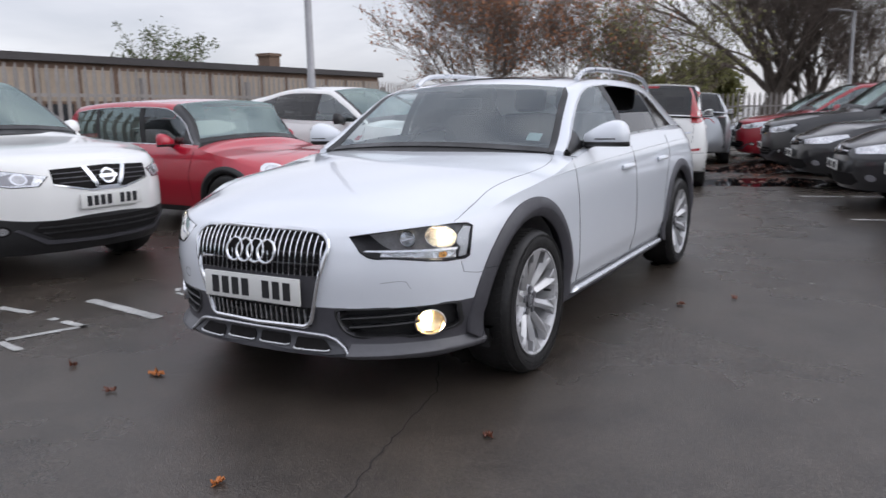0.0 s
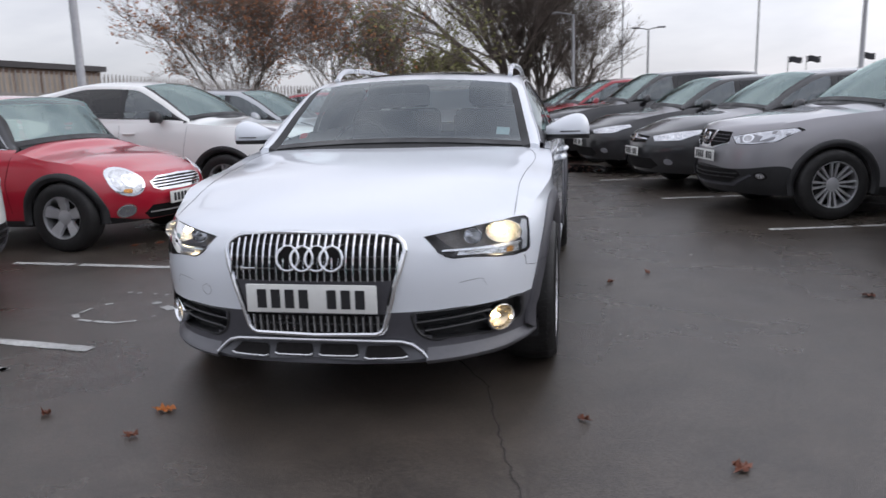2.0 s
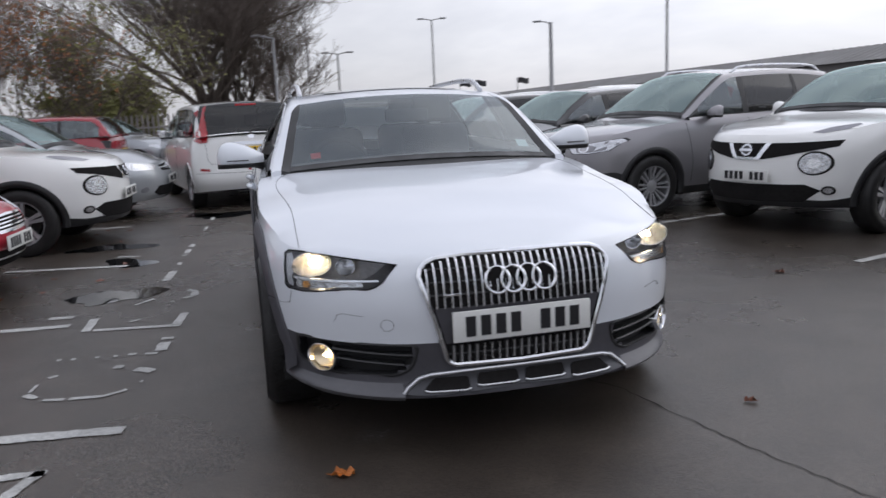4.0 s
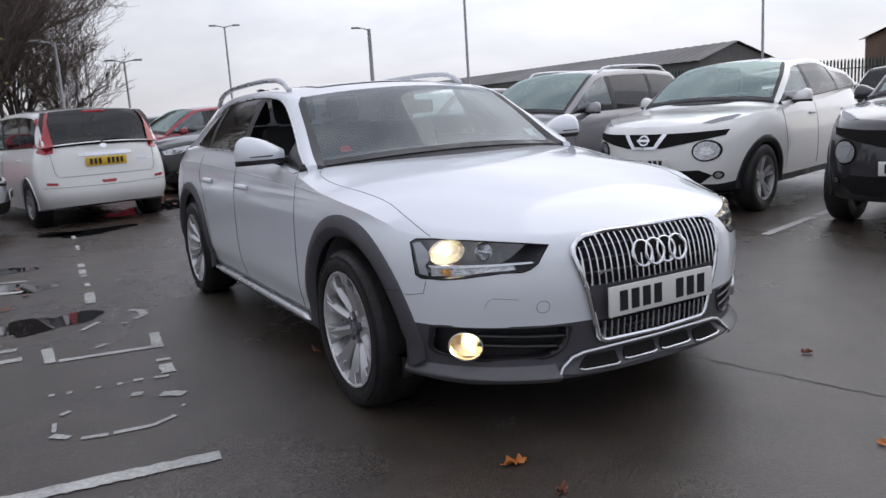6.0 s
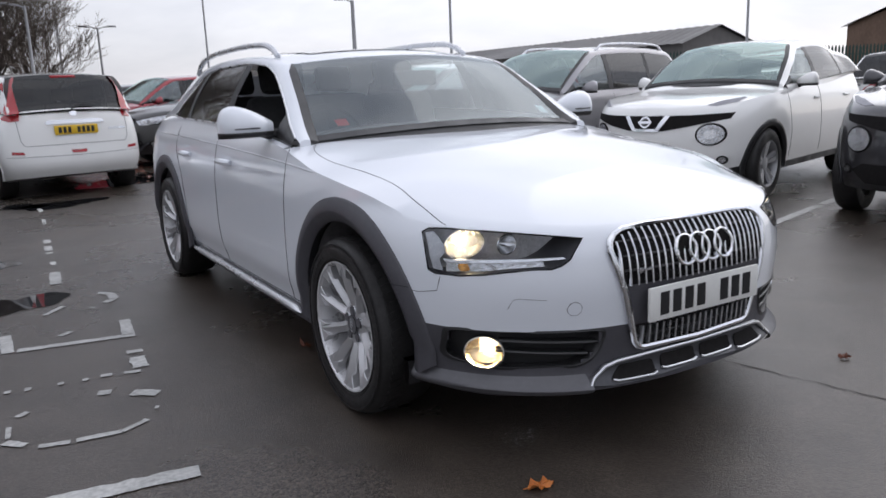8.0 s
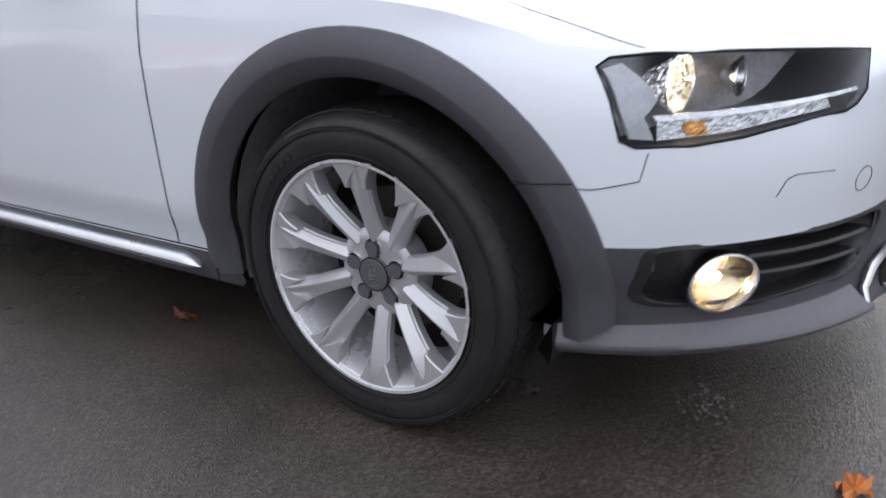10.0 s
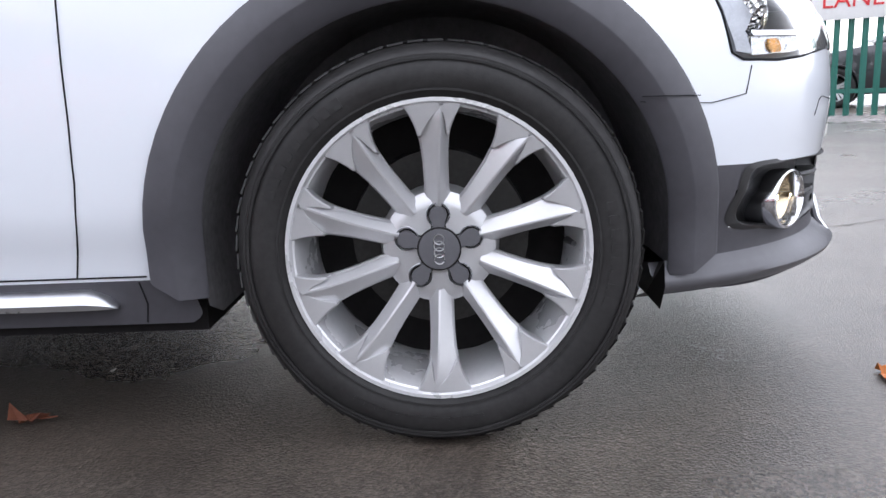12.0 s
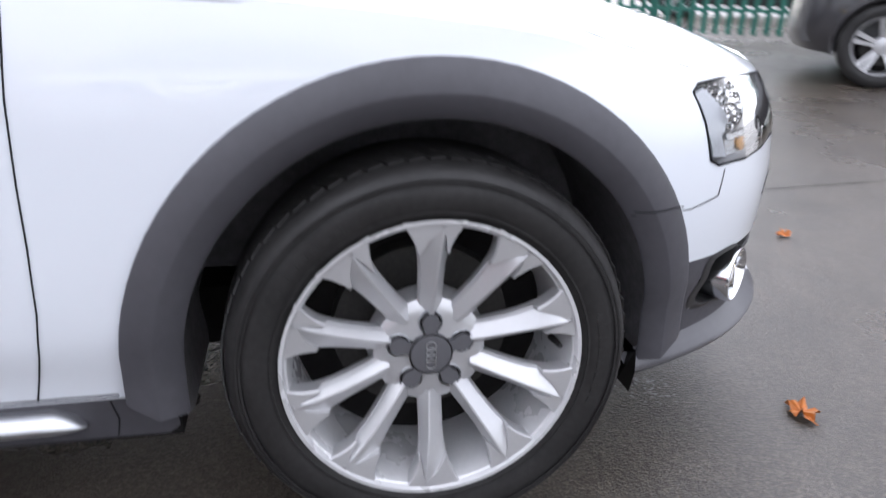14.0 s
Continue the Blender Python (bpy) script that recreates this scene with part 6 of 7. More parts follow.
def ragged(bm, p0, p1, width, z=0.004, seed=0, gap=0.25):
    """A worn painted stroke from p0 to p1, with chipped edges and missing bits."""
    rnd = random.Random(seed)
    p0, p1 = Vector((*p0, z)), Vector((*p1, z))
    d = (p1 - p0)
    n = max(4, int(d.length / 0.022))
    s = Vector((-d.y, d.x, 0)).normalized() * width / 2
    prev = None
    hole = 0
    for i in range(n + 1):
        c = p0 + d * i / n
        a, b_ = c + s * rnd.uniform(0.8, 1.08), c - s * rnd.uniform(0.8, 1.08)
        if hole > 0:
            hole -= 1
            prev = None
            continue
        if rnd.random() < gap * 0.2:
            hole = rnd.randint(1, 3)
        v = (bm.verts.new(a), bm.verts.new(b_))
        if prev:
            bm.faces.new((prev[0], prev[1], v[1], v[0]))
        prev = v


def blob(bm, cx, cy, rx, ry, z, seed, turn=0.0, n=36):
    rnd = random.Random(seed)
    ph = [rnd.uniform(0, 6.28) for _ in range(5)]
    vs = []
    for k in range(n):
        a = 2 * math.pi * k / n
        r = 1 + 0.22 * math.sin(2 * a + ph[0]) + 0.16 * math.sin(3 * a + ph[1]) + 0.10 * math.sin(5 * a + ph[2]) + 0.06 * math.sin(9 * a + ph[3])
        x, y = rx * r * math.cos(a), ry * r * math.sin(a)
        vs.append(bm.verts.new((cx + x * math.cos(turn) - y * math.sin(turn), cy + x * math.sin(turn) + y * math.cos(turn), z)))
    bm.faces.new(vs)


# bay lines
for i, (a, b_) in enumerate((((-2.30, -0.045), (-1.50, -0.155)), ((-3.6, 1.90), (-2.10, 1.80)), ((-3.6, 4.22), (-2.04, 3.90)), ((-3.6, 6.9), (-2.4, 6.8)),
                             ((3.45, 1.30), (6.5, 2.11)), ((2.70, 3.62), (6.0, 4.42)), ((1.98, 5.82), (5.0, 6.55)), ((1.30, 7.92), (4.5, 8.72)))):
    bm = bmesh.new()
    ragged(bm, a, b_, 0.085, seed=i + 3, gap=0.12)
    tagged(part("bay_line", bm, WORN_LINE, smooth=False), "worn white painted parking bay line on asphalt", "road marking", group="bay lines", kind="structure")
# worn letters on the tarmac beside the car: strokes only
LETTERS = [((-1.97, 1.99), (-1.97, 1.60), 0.062), ((-1.93, 1.61), (-1.40, 1.52), 0.056), ((-1.40, 1.84), (-1.43, 1.54), 0.062), ((-1.45, 1.26), (-1.47, 0.99), 0.075), ((-2.01, 1.02), (-1.91, 1.00), 0.036), ((-1.81, 0.99), (-1.69, 0.97), 0.032),
           ((-1.64, 0.98), (-1.48, 0.94), 0.036), ((-1.68, 0.77), (-1.58, 0.74), 0.055), ((-1.56, 0.69), (-1.47, 0.62), 0.066), ((-1.73, 1.74), (-1.67, 1.79), 0.035), ((-1.76, 2.23), (-1.65, 2.37), 0.034)]
LOOPS = [((-1.94, 0.73), (-1.98, 0.70), 0.030), ((-2.01, 0.61), (-2.02, 0.50), 0.020), ((-2.03, 0.47), (-1.97, 0.40), 0.040), ((-1.93, 0.36), (-1.83, 0.335), 0.032), ((-1.81, 0.335), (-1.66, 0.315), 0.035), ((-1.66, 0.315), (-1.56, 0.37), 0.028), ((-1.56, 0.37), (-1.50, 0.48), 0.018),
         ((-1.43, 2.58), (-1.37, 2.50), 0.045), ((-1.37, 2.50), (-1.37, 2.36), 0.055), ((-1.37, 2.36), (-1.52, 2.22), 0.050)]
HOOKS = [((-1.42, 7.16), (-1.42, 6.88), 0.05), ((-1.45, 6.26), (-1.47, 5.84), 0.04), ((-1.53, 4.91), (-1.57, 4.19), 0.06), ((-1.58, 3.84), (-1.58, 3.70), 0.04), ((-1.60, 3.42), (-1.63, 3.02), 0.075), ((-1.90, -0.86), (-1.74, -0.46), 0.055),
         ((-2.10, -0.46), (-1.66, -0.49), 0.055), ((-2.67, -0.44), (-2.31, -0.43), 0.06), ((-1.89, -0.90), (-1.62, -0.94), 0.05), ((-2.28, 2.06), (-2.12, 2.03), 0.07), ((-2.25, 4.47), (-1.99, 4.38), 0.07)]
for i, (a, b_, w) in enumerate(LETTERS + LOOPS + HOOKS):
    bm = bmesh.new()
    ragged(bm, a, b_, w, seed=i + 40, gap=0.22)
    tagged(part("painted_stroke", bm, WORN_LINE, smooth=False), "flaked remains of white painted letters on asphalt", "road marking", group="worn letters", kind="structure")
for i, (x, y, rx, ry, tn) in enumerate(((-1.95, 2.60, 0.30, 0.24, 0.5), (-2.05, 4.05, 0.20, 0.26, 0.3), (-2.35, 5.1, 0.4, 0.22, 0.2), (-1.56, 7.55, 0.20, 0.25, 0.2), (0.5, 9.7, 1.1, 0.9, 0.4), (0.1, 12.5, 0.8, 1.2, 0.4), (-1.2, 7.4, 0.5, 0.3, 0.0))):
    bm = bmesh.new()
    blob(bm, x, y, rx, ry, 0.003, i + 9, tn)
    tagged(part("puddle", bm, WATER, smooth=False), "shallow puddle reflecting the sky on asphalt", "puddle", group="puddles", kind="structure")
# cracks
CRACK = material("asphalt_crack", (0.025, 0.022, 0.020), rough=0.9)
for pts in ([(0.42, -0.10), (0.62, -0.46), (0.64, -0.56), (0.72, -0.95), (0.80, -1.28), (0.88, -1.55), (0.97, -1.75), (1.02, -2.6), (1.2, -3.6), (1.5, -5.0)],):
    bm = bmesh.new()
    rnd = random.Random(5)
    dense = []
    for (x0, y0), (x1, y1) in zip(pts, pts[1:]):
        n = max(2, int(math.hypot(x1 - x0, y1 - y0) / 0.04))
        dense += [(x0 + (x1 - x0) * i / n + rnd.uniform(-0.008, 0.008), y0 + (y1 - y0) * i / n) for i in range(n)]
    prev = None
    for x, y in dense:
        w = rnd.uniform(0.0015, 0.004)
        v = (bm.verts.new((x - w, y, 0.0025)), bm.verts.new((x + w, y, 0.0025)))
        if prev:
            bm.faces.new((prev[0], prev[1], v[1], v[0]))
        prev = v
    tagged(part("asphalt_crack", bm, CRACK, smooth=False), "thin dark crack across the wet asphalt", "crack", kind="structure")


# ---- surroundings ----
def rays(az, dist, x0=0.0, y0=-2.5):
    a = radians(az)
    return x0 + dist * math.sin(a), y0 + dist * math.cos(a)


PALE = material("galvanised_steel", (0.27, 0.25, 0.235), rough=0.6, metal=0.3, vary=0.25, scale=3, random=0.5)
GREEN_DARK = material("dark_green_steel", (0.012, 0.045, 0.036), rough=0.5, vary=0.2, scale=4)
GREEN = material("green_painted_steel", (0.02, 0.13, 0.10), rough=0.4, vary=0.2, scale=4, random=0.3)


def pale_mesh(h, w=0.07):
    bm = bmesh.new()
    prof = [(-w / 2, 0.0, 0.012), (-w / 6, 0.0, 0.0), (w / 6, 0.0, 0.0), (w / 2, 0.0, 0.012)]
    lo = [Vector((x, y, 0.06)) for x, _, y in prof]
    hi = [Vector((x, y, h - 0.12)) for x, _, y in prof]
    tip = [Vector((-w / 2 * 0.9, 0.012, h - 0.1)), Vector((-w / 8, 0, h)), Vector((w / 8, 0, h)), Vector((w / 2 * 0.9, 0.012, h - 0.1))]
    grid(bm, [lo, hi, tip])
    grid(bm, [[p + Vector((0, 0.006, 0)) for p in r] for r in (lo, hi, tip)])
    me = bpy.data.meshes.new("pale")
    bm.to_mesh(me)
    bm.free()
    return me


def palisade(p0, p1, h, mat, label, step=0.155, singles=True, post_step=2.75, w=0.07):
    """A palisade fence: posts, two rails and pales."""
    p0, p1 = Vector((*p0, 0)), Vector((*p1, 0))
    d = p1 - p0
    L = d.length
    rot = math.atan2(d.y, d.x)
    f = thing("palisade_fence", label, "fence", Matrix.Translation(p0) @ Matrix.Rotation(rot, 4, "Z"), kind="structure")
    for z in (0.35, h - 0.45):
        bm = bmesh.new()
        box(bm, L / 2, 0.03, z, L, 0.05, 0.05)
        part("rail", bm, mat, f)
    n = int(L / post_step)
    for i in range(n + 1):
        bm = bmesh.new()
        box(bm, i * post_step, 0.08, (h - 0.15) / 2, 0.1, 0.08, h - 0.15, bevel=0.004)
        part("post", bm, mat, f)
    me = pale_mesh(h, w)
    me.materials.append(mat)
    m = int(L / step)
    if singles:
        for i in range(m):
            o = new("pale", me)
            o.parent = f
            o.location = ((i + 0.5) * step, 0, 0)
    else:
        bm = bmesh.new()
        for i in range(m):
            k = len(bm.verts)
            bm.from_mesh(me)
            bm.verts.ensure_lookup_table()
            for v in bm.verts[k:]:
                v.co.x += (i + 0.5) * step
        o = part("pale_row", bm, mat, f, smooth=False)
        o["kind"] = "stuff"
    return f


palisade((-8.0, -5.0), (-10.0, 21.0), 2.0, PALE, "weathered galvanised palisade fence behind the parked cars", step=0.17, w=0.075)
palisade((-10.0, 21.0), (-8.6, 24.6), 1.9, PALE, "weathered galvanised palisade fence behind the parked cars", step=0.17)
palisade((-8.6, 24.6), (7.0, 25.2), 1.62, PALE, "weathered palisade fence in front of the bare trees", singles=False, step=0.17)
palisade((25.6, 25.4), (37.0, 17.2), 2.4, GREEN_DARK, "dark green palisade fence in front of the sheds", singles=False, step=0.16, w=0.095)


# long low building behind the fence
BRICK = material("brown_brick", (0.16, 0.105, 0.075), rough=0.85, vary=0.3, scale=0.6, bump=0.3, bump_scale=8)
PANEL = material("buff_render_panel", (0.33, 0.27, 0.21), rough=0.8, vary=0.2, scale=0.5, bump=0.1, bump_scale=5, random=0.6)
ROOFMAT = material("bitumen_roof_edge", (0.06, 0.055, 0.055), rough=0.8, vary=0.2, scale=1.0)
SHED = material("grey_profiled_sheet", (0.13, 0.125, 0.12), rough=0.6, vary=0.2, scale=0.3, rough_vary=0.1)
SHED_PALE = material("pale_profiled_sheet", (0.30, 0.29, 0.27), rough=0.6, vary=0.15, scale=0.3)
DARKWIN = material("dim_window", (0.02, 0.022, 0.025), rough=0.15, coat=0.5)


def low_building():
    p0, p1 = Vector((-36.3, 0.0, 0)), Vector((-36.3, 53.0, 0))
    d = p1 - p0
    L = d.length
    f = thing("low_building", "long flat-roofed brown brick building with buff panels", "building", Matrix.Translation(p0) @ Matrix.Rotation(math.atan2(d.y, d.x), 4, "Z"))
    bm = bmesh.new()
    box(bm, L / 2, 4, 2.1, L, 8, 4.2)
    part("wall", bm, BRICK, f)
    bm = bmesh.new()
    box(bm, L / 2, 3.9, 4.35, L + 0.5, 8.6, 0.4)
    part("roof", bm, ROOFMAT, f)
    n = int(L / 2.4)
    for i in range(n):
        bm = bmesh.new()
        box(bm, (i + 0.5) * L / n, -0.03, 2.95, L / n - 0.45, 0.08, 1.7)
        part("panel", bm, PANEL, f)
        bm = bmesh.new()
        box(bm, (i + 0.5) * L / n, -0.03, 1.3, L / n - 0.8, 0.08, 1.3)
        part("window", bm, DARKWIN, f)
    bm = bmesh.new()
    box(bm, 40.5, 1.0, 4.9, 1.1, 1.1, 1.0)
    box(bm, 40.5, 1.0, 5.45, 1.3, 1.3, 0.2)
    part("chimney", bm, BRICK, f)


low_building()


def shed(p0, p1, depth, eave, ridge, mat_roof, mat_wall, label, doors=4):
    p0, p1 = Vector((*p0, 0)), Vector((*p1, 0))
    d = p1 - p0
    L = d.length
    f = thing("industrial_shed", label, "building", Matrix.Translation(p0) @ Matrix.Rotation(math.atan2(d.y, d.x), 4, "Z"))
    bm = bmesh.new()
    pr = [(0, 0), (0, eave), (depth / 2, ridge - 0.1), (depth, eave), (depth, 0)]
    grid(bm, [[Vector((x, y, z)) for y, z in pr] for x in (0, L)])
    for x in (0, L):
        bm.faces.new([bm.verts.new((x, y, z)) for y, z in pr])
    part("wall", bm, mat_wall, f, smooth=False)
    for y0, z0, y1, z1 in ((-0.4, eave - 0.1, depth / 2, ridge), (depth + 0.4, eave - 0.1, depth / 2, ridge)):
        bm = bmesh.new()
        n = int(L / 0.5)
        rows = []
        for i in range(n + 1):
            x = -0.3 + (L + 0.6) * i / n
            up = 0.06 * (i % 2)
            rows.append([Vector((x, y0, z0 + up)), Vector((x, y1, z1 + up))])
        grid(bm, rows)
        part("roof", bm, mat_roof, f, smooth=False)
    for i in range(doors):
        bm = bmesh.new()
        x = L * (i + 0.5) / doors
        box(bm, x, -0.03, 1.8, 3.2, 0.1, 3.6)
        part("door", bm, mat_roof, f)
    return f


shed((52.0, 175.0), (45.0, 39.0), 7.5, 3.75, 5.05, SHED, SHED, "long grey profiled-metal industrial shed", doors=8)
shed((50.6, 43.4), (79.0, 55.0), 9, 3.4, 4.9, SHED, SHED_PALE, "pale-walled industrial shed with a grey roof", doors=3)
shed((47.0, 21.5), (62.0, 16.0), 8, 4.2, 5.1, DARKWIN, BRICK, "dark brick workshop building", doors=2)

POLE = material("grey_painted_pole", (0.33, 0.33, 0.34), rough=0.5, metal=0.3, vary=0.15, scale=2)


def lamp_post(az, dist, el, double=True, x0=0.0, y0=-2.5, k=1.0):
    """A street lamp whose head stands at the elevation el, in degrees, over the eye."""
    x, y = rays(az, dist, x0, y0)
    h = min(9.0, 1.2 + dist * math.tan(radians(el)))
    f = thing("street_lamp", "tall grey steel street lamp" + (" with two heads" if double else ""), "street lamp", pose(x, y, 0, 0, 0, -az), group="street lamps")
    bm = bmesh.new()
    tube(bm, [(0, 0, 0), (0, 0, 1.2), (0, 0, 1.25), (0, 0, h)], [0.10, 0.10, 0.075, 0.055], 10)
    part("pole", bm, POLE, f)
    for s in ((1, -1) if double else (-1,)):
        bm = bmesh.new()
        tube(bm, [(0, 0, h - 0.05), (s * 0.4 * k, 0, h + 0.05 * k), (s * 0.75 * k, 0, h + 0.08 * k)], 0.04 * k, 6)
        part("bracket", bm, POLE, f)
        bm = bmesh.new()
        box(bm, s * 0.95 * k, 0, h + 0.10 * k, 0.6 * k, 0.28 * k, 0.13 * k, bevel=0.05 * k)
        part("lamp_head", bm, POLE, f)
    return f


for az, dist, el, double, x0, y0 in (
        (-39.1, 15.4, 22.0, False, 2.2, -3.2), (-19.2, 54, 7.2, False, 2.2, -3.2), (-2.3, 37.4, 5.8, False, 2.2, -3.2), (-10.3, 105, 3.7, False, 2.2, -3.2),
        (12.8, 55, 6.6, True, 0.06, -3.5), (5.8, 50, 4.5, True, 0.06, -3.5), (20.2, 25.2, 6.1, False, 0.06, -3.5),
        (32.2, 40, 13.0, False, -2.1, -2.85), (52.4, 45, 11.0, False, -2.1, -2.85), (5.95, 60, 7.1, False, -2.1, -2.85)):
    lamp_post(az, dist, el, double, x0, y0, 0.45 if dist < 30 else 0.8)

BANNER = material("dark_banner_cloth", (0.05, 0.05, 0.055), rough=0.8, vary=0.3, scale=2)
for az, dist, el in ((14.7, 58, 1.95), (15.8, 58, 1.95), (18.9, 58, 2.0)):
    x, y = rays(az, dist, 0.06, -3.5)
    f = thing("banner_flag", "small dark banner on a thin pole", "flag", pose(x, y, 0, 0, 0, -az), group="banner flags")
    bm = bmesh.new()
    h = 1.2 + dist * math.tan(radians(el)) + 0.3
    tube(bm, [(0, 0, 0), (0, 0, h)], 0.03, 6)
    part("pole", bm, POLE, f)
    bm = bmesh.new()
    grid(bm, [[Vector((0.05 + 0.8 * i / 6, 0.08 * math.sin(i * 1.3), h - 0.05 - 0.40 * j + 0.06 * math.sin(i))) for i in range(7)] for j in (0, 1)])
    part("cloth", bm, BANNER, f)

# ---- trees ----
BARK = material("dark_bark", (0.10, 0.082, 0.068), rough=0.9, vary=0.35, scale=3, bump=0.6, bump_scale=14)
TWIG_DARK = material("dark_bare_twigs", (0.165, 0.135, 0.117), rough=0.9, vary=0.3, scale=0.5)
TWIG = material("bare_twigs", (0.17, 0.135, 0.112), rough=0.9, vary=0.3, scale=0.5)
LEAF_GREEN = material("dull_green_leaves", (0.075, 0.095, 0.03), rough=0.7, vary=0.4, scale=0.8)
LEAF_RUST = material("rust_leaves", (0.34, 0.13, 0.05), rough=0.7, vary=0.4, scale=0.9)
LEAF_OLIVE = material("olive_leaves", (0.17, 0.17, 0.05), rough=0.7, vary=0.4, scale=0.9)


def tree(name, label, x, y, height, seed, spread=0.55, trunk=0.28, levels=5, leaf=None, leaf_n=0, leaf_size=0.09, fork=0.22, droop=0.0, twig_r=0.006, kids=(3, 4), limbs=4, fan=0.6, twig=TWIG, low_kids=0, rise=0.0):
    """A tapered trunk that forks into limbs, branches and twigs, with loose leaves at the tips where it has any."""
    rnd = random.Random(seed)
    f = thing(name, label, "tree", pose(x, y, 0))
    thick, tips = bmesh.new(), []
    verts, faces = [], []

    def thin(pts, rad):
        d = (pts[-1] - pts[0]).normalized()
        a = d.orthogonal().normalized()
        c = d.cross(a)
        k0 = len(verts)
        for p, r in zip(pts, rad):
            for q in range(3):
                an = 2.0944 * q
                verts.append(tuple(p + (a * math.cos(an) + c * math.sin(an)) * r))
        for i in range(len(pts) - 1):
            for q in range(3):
                u, v = k0 + i * 3, k0 + i * 3 + 3
                faces.append((u + q, u + (q + 1) % 3, v + (q + 1) % 3, v + q))

    def grow(p, d, length, r, level):
        pts, rad = [p], [r]
        n = 5 if level < 2 else 3
        for i in range(n):
            d = (d + Vector((rnd.gauss(0, 0.12), rnd.gauss(0, 0.12), rnd.gauss(0.03, 0.08) - droop * level * 0.05))).normalized()
            p = p + d * (length / n)
            pts.append(p)
            rad.append(max(twig_r * 0.6, r * (1 - 0.6 * (i + 1) / n)))
        if level < 2:
            tube(thick, pts, rad, 8 if level == 0 else 6, caps=False)
        else:
            thin(pts, rad)
        if level >= levels:
            tips.extend(pts[1:])
            return
        k = limbs if level == 0 else rnd.randint(*kids) + (1 if level >= 2 else low_kids)
        for i in range(k):
            t = 0.15 + 0.85 * (i + rnd.random()) / k if level else 0.55 + 0.45 * (i + 0.5) / k
            j = min(n - 1, int(t * n))
            q = pts[j].lerp(pts[j + 1], t * n - j)
            if level == 0:
                an = 2 * math.pi * (i * 0.618 + rnd.uniform(-0.08, 0.08))
                fa = fan * rnd.uniform(0.45, 1.15)
                nd = Vector((math.cos(an) * fa, math.sin(an) * fa, rnd.uniform(0.6, 1.1 + rise))).normalized()
            else:
                axis = Vector((rnd.gauss(0, 1), rnd.gauss(0, 1), rnd.gauss(0, 0.35))).normalized()
                nd = (d + axis * spread * rnd.uniform(0.7, 1.5) + Vector((0, 0, 0.10))).normalized()
            rr = max(twig_r, min(rad[j] * 0.8, r * (rnd.uniform(0.30, 0.48) if level else rnd.uniform(0.18, 0.34))))
            grow(q, nd, length * rnd.uniform(0.55, 0.80) if level else height * rnd.uniform(0.36, 0.50), rr, level + 1)

    grow(Vector((0, 0, -0.1)), Vector((0, 0, 1)), height * fork, trunk, 0)
    part("trunk", thick, BARK, f)
    me = bpy.data.meshes.new("crown")
    me.from_pydata(verts, [], faces)
    me.materials.append(twig)
    crown = new("crown", me)
    crown.parent = f
    if leaf:
        verts, faces = [], []
        for _ in range(leaf_n):
            p = rnd.choice(tips) + Vector((rnd.gauss(0, 0.12), rnd.gauss(0, 0.12), rnd.gauss(0, 0.12)))
            a = Vector((rnd.gauss(0, 1), rnd.gauss(0, 1), rnd.gauss(0, 1))).normalized() * leaf_size * rnd.uniform(0.6, 1.4)
            c = a.orthogonal().normalized() * leaf_size * 0.6
            k0 = len(verts)
            verts += [tuple(p - a), tuple(p + c), tuple(p + a), tuple(p - c)]
            faces.append((k0, k0 + 1, k0 + 2, k0 + 3))
        me = bpy.data.meshes.new("foliage")
        me.from_pydata(verts, [], faces)
        me.materials.append(leaf)
        o = new("foliage", me)
        o.parent = f
    return f


def tree_at(az, dist, x0, y0, *args, **kw):
    x, y = rays(az, dist, x0, y0)
    return tree(args[0], args[1], x, y, *args[2:], **kw)


tree("bare_tree", "spreading bare tree with dense dark twigs", -2.9, 37.4, 14.0, 3, spread=0.52, trunk=0.62, levels=6, fork=0.17, twig_r=0.011, kids=(2, 3), droop=0.05, limbs=13, fan=1.15, twig=TWIG_DARK, low_kids=4, rise=0.9)
tree("bare_tree", "bare tree with upright dark twigs", -0.9, 38.4, 9.5, 5, spread=0.55, trunk=0.40, levels=6, fork=0.09, twig_r=0.010, kids=(2, 2), droop=0.05, limbs=9, fan=0.6, twig=TWIG_DARK, low_kids=3, rise=0.9)
tree("bare_tree", "lower bare tree with upright dark twigs", 1.0, 38.2, 6.5, 9, spread=0.5, trunk=0.34, levels=6, fork=0.06, twig_r=0.010, kids=(2, 2), limbs=8, fan=0.6, twig=TWIG_DARK, low_kids=2, rise=0.9)
tree("autumn_tree", "half-bare tree with rust-coloured leaves at its edge", -11.4, 23.4, 8.6, 8, spread=0.55, trunk=0.16, levels=6, leaf=LEAF_RUST, leaf_n=5600, leaf_size=0.06, fork=0.08, twig_r=0.0062, kids=(3, 3), limbs=11, fan=0.75)
tree("autumn_tree", "thin half-bare tree with few brown leaves", -8.1, 25.8, 7.6, 12, spread=0.55, trunk=0.13, levels=6, leaf=LEAF_RUST, leaf_n=1600, leaf_size=0.06, fork=0.08, twig_r=0.0062, kids=(2, 3), limbs=8)
tree("bare_tree", "smaller bare tree with fine twigs", -5.9, 26.8, 6.0, 17, spread=0.6, trunk=0.16, levels=5, leaf=LEAF_OLIVE, leaf_n=2600, leaf_size=0.07, fork=0.08, twig_r=0.008, kids=(3, 4), limbs=8)
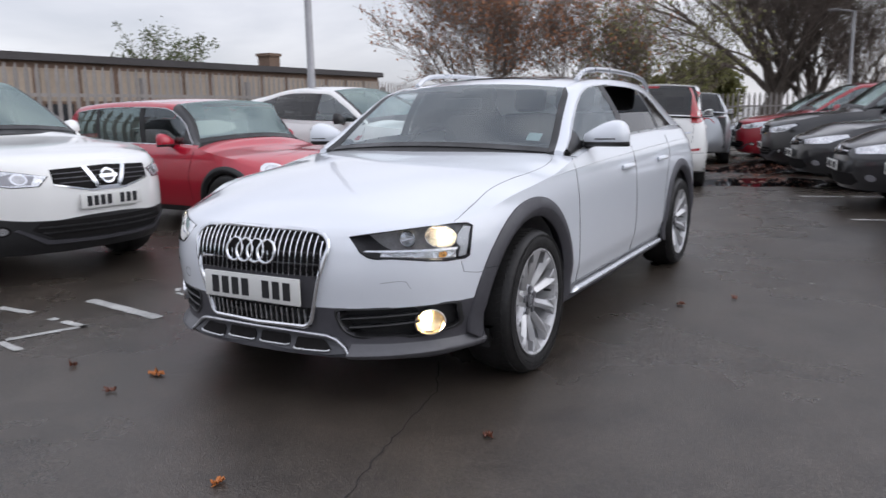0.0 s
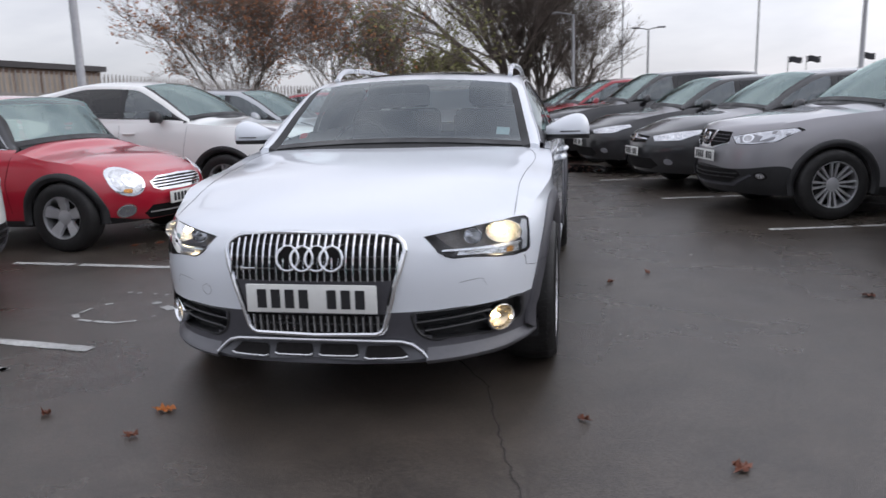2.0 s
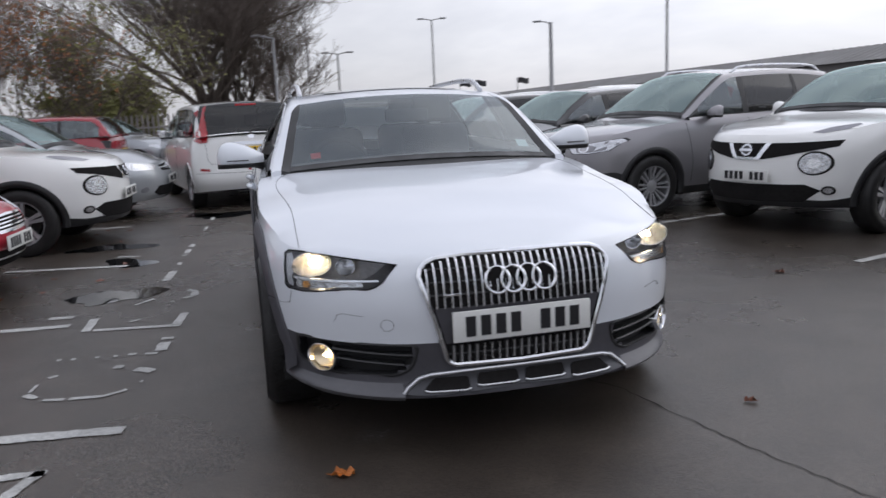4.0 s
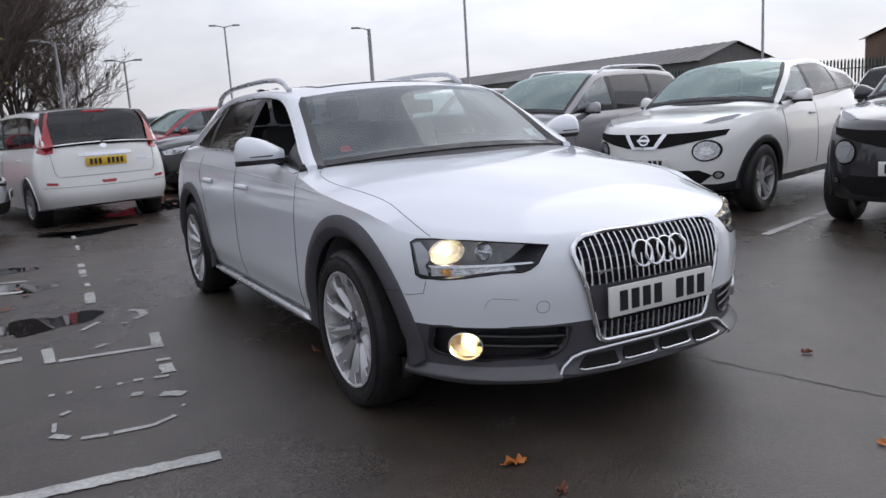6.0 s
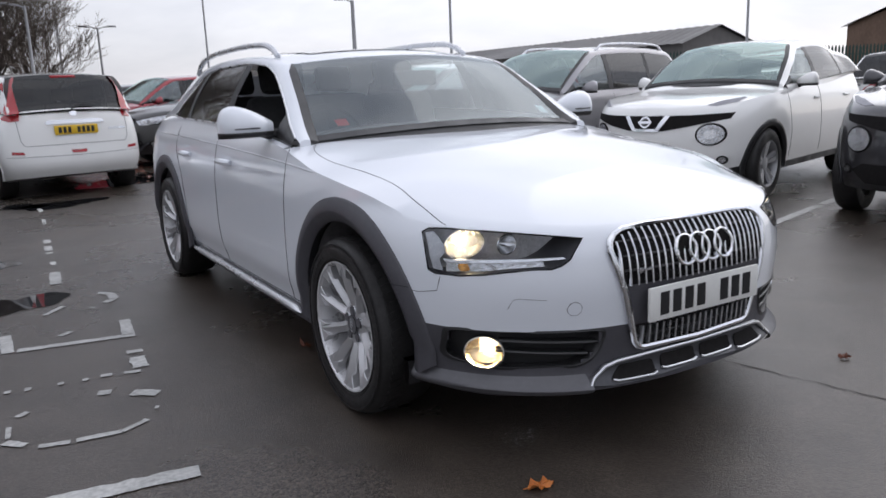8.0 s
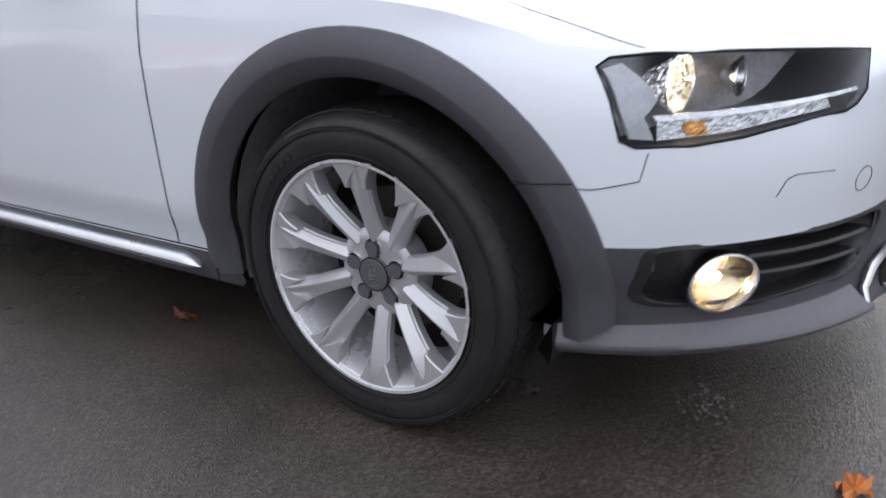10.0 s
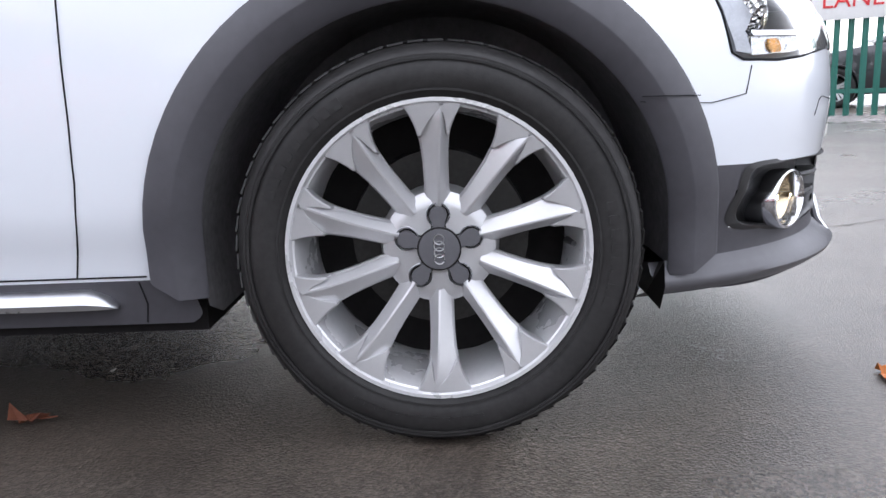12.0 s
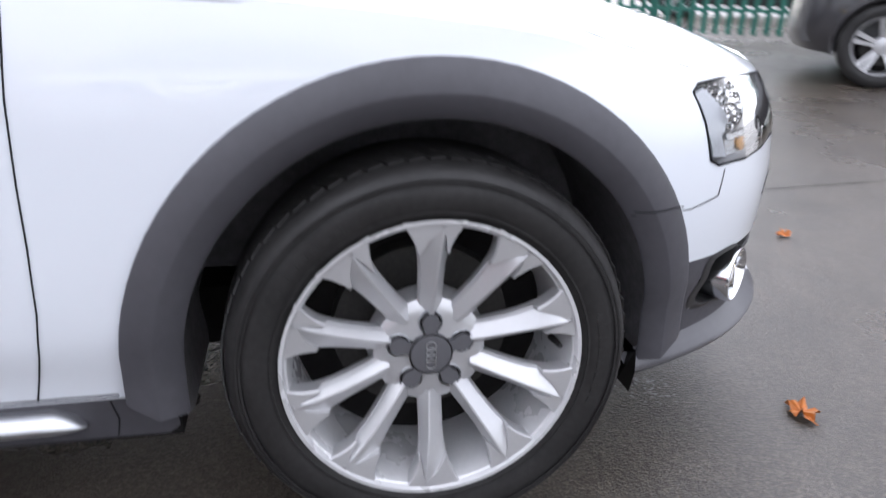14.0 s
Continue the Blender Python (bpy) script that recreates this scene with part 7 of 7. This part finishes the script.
tree_at(-11.8, 52, 2.2, -3.2, "green_tree", "small dull green leafy tree", 4.8, 21, spread=0.75, trunk=0.2, levels=4, leaf=LEAF_OLIVE, leaf_n=30000, leaf_size=0.15, fork=0.10, kids=(4, 4), limbs=9, fan=1.5)
tree_at(-48.8, 62, 2.2, -3.2, "green_tree", "thin-leaved tree behind the low building", 7.0, 30, spread=0.7, trunk=0.22, levels=5, leaf=LEAF_GREEN, leaf_n=3600, leaf_size=0.10, fork=0.34, kids=(2, 3), limbs=6, fan=0.9)

# ---- behind the camera ----
palisade((8.75, -1.8), (4.9, -9.8), 2.4, GREEN, "green painted palisade fence", step=0.15)
SIGNBOARD = material("white_sign_board", (0.78, 0.78, 0.77), rough=0.4, vary=0.05, scale=3)
SIGN_RED = material("red_sign_lettering", (0.62, 0.025, 0.03), rough=0.4)


def sign(t, text):
    d = Vector((-3.85, -8.0, 0)).normalized()
    p = Vector((8.75, -1.8, 0)) + d * t
    f = thing("fence_sign", "white board with large red capital letters, fixed to the green fence", "sign", Matrix.Translation((p.x, p.y, 0)) @ Matrix.Rotation(math.atan2(d.y, d.x), 4, "Z"))
    bm = bmesh.new()
    box(bm, 0, -0.05, 1.58, 1.24, 0.02, 0.80, bevel=0.004)
    part("board", bm, SIGNBOARD, f)
    w = writing(text, 0.27, SIGN_RED)
    w.parent = f
    w.matrix_local = pose(0, -0.064, 1.40)
    for i in range(3):
        bm = bmesh.new()
        box(bm, 0, -0.062, 1.68 + i * 0.11, 0.95 - 0.1 * i, 0.004, 0.05)
        part("text_bar", bm, SIGN_RED, f)
    return f


sign(3.22, "LANE")
sign(4.87, "LANE")

# fallen leaves
LEAF_ORANGE = material("fallen_orange_leaf", (0.46, 0.15, 0.03), rough=0.55, vary=0.35, scale=30, bump=0.2, bump_scale=60)
LEAF_BROWN = material("fallen_brown_leaf", (0.16, 0.055, 0.03), rough=0.5, vary=0.4, scale=30, bump=0.2, bump_scale=60)


def leaf_mesh(seed, size):
    """A lobed leaf with a curled blade and a stalk."""
    rnd = random.Random(seed)
    bm = bmesh.new()
    n = 22
    mid = bm.verts.new((0, 0, 0.006))
    rim_ = []
    for k in range(n):
        a = 2 * math.pi * k / n
        r = size * (0.55 + 0.35 * abs(math.sin(2.5 * a + 0.3)) + rnd.uniform(-0.06, 0.06))
        rim_.append(bm.verts.new((r * math.cos(a) * 1.25, r * math.sin(a) * 0.85, 0.006 + max(0, rnd.gauss(0.008, 0.010)))))
    for k in range(n):
        bm.faces.new((mid, rim_[k], rim_[(k + 1) % n]))
    tube(bm, [(-size * 0.6, 0, 0.008), (-size * 1.5, size * 0.12, 0.012)], [0.0025, 0.0015], 4)
    return bm


for i, (x, y, size, mat, lb) in enumerate((
        (-0.67, -0.87, 0.052, LEAF_ORANGE, "curled orange autumn leaf on wet asphalt"), (1.545, -1.12, 0.05, LEAF_BROWN, "dark red-brown fallen leaf on wet asphalt"), (0.40, -1.52, 0.036, LEAF_ORANGE, "small orange fallen leaf on wet asphalt"),
        (-1.15, -0.97, 0.030, LEAF_BROWN, "dark red-brown fallen leaf on wet asphalt"), (1.215, 1.49, 0.032, LEAF_BROWN, "dark red-brown fallen leaf on wet asphalt"), (1.48, 1.78, 0.032, LEAF_BROWN, "dark red-brown fallen leaf on wet asphalt"),
        (2.73, 1.24, 0.045, LEAF_BROWN, "dark red-brown fallen leaf on wet asphalt"), (-0.67, -1.12, 0.032, LEAF_BROWN, "dark red-brown fallen leaf on wet asphalt"), (-0.76, 0.79, 0.045, LEAF_BROWN, "dark red-brown leaf beside the sill of the estate car"), (1.03, -0.78, 0.03, LEAF_BROWN, "dark red-brown fallen leaf on wet asphalt"))):
    leaf = part("fallen_leaf", leaf_mesh(i, size * 0.80), mat, smooth=False)
    leaf.matrix_world = pose(x, y, 0, 0, 0, 57 * i)
    tagged(leaf, lb, "leaf", group="fallen leaves")
bm = bmesh.new()
rnd = random.Random(77)
for i in range(740):
    t = rnd.random()
    x = 0.75 - 1.2 * t + rnd.gauss(0, 0.55)
    y = 9.4 + 6.5 * t + rnd.gauss(0, 0.7)
    if i > 700:
        x, y = -2.6 + rnd.gauss(0, 0.5), rnd.uniform(2.5, 9)
    a = rnd.uniform(0, 6.28)
    s_ = rnd.uniform(0.02, 0.05)
    d = Vector((math.cos(a), math.sin(a), 0)) * s_
    n_ = Vector((-d.y, d.x, 0)) * 0.65
    c = Vector((x, y, 0.008))
    bm.faces.new([bm.verts.new(q) for q in (c - d, c + n_ + Vector((0, 0, rnd.uniform(0, 0.02))), c + d + Vector((0, 0, rnd.uniform(0, 0.012))), c - n_)])
tagged(part("leaf_litter", bm, LEAF_BROWN, smooth=False), "brown fallen leaves strewn on the wet asphalt", "leaves", kind="stuff")
# pale foam patch by the wheel
FOAM = material("dried_foam_specks", (0.26, 0.26, 0.255), rough=0.7, vary=0.3, scale=40)
bm = bmesh.new()
for i in range(60):
    blob(bm, -0.50 + rnd.gauss(0, 0.045), -0.575 + rnd.gauss(0, 0.03), rnd.uniform(0.002, 0.006), rnd.uniform(0.0015, 0.004), 0.004, i, rnd.random() * 3, 8)
tagged(part("foam_specks", bm, FOAM, smooth=False), "small pale patch of foam specks on asphalt", "stain", kind="stuff")
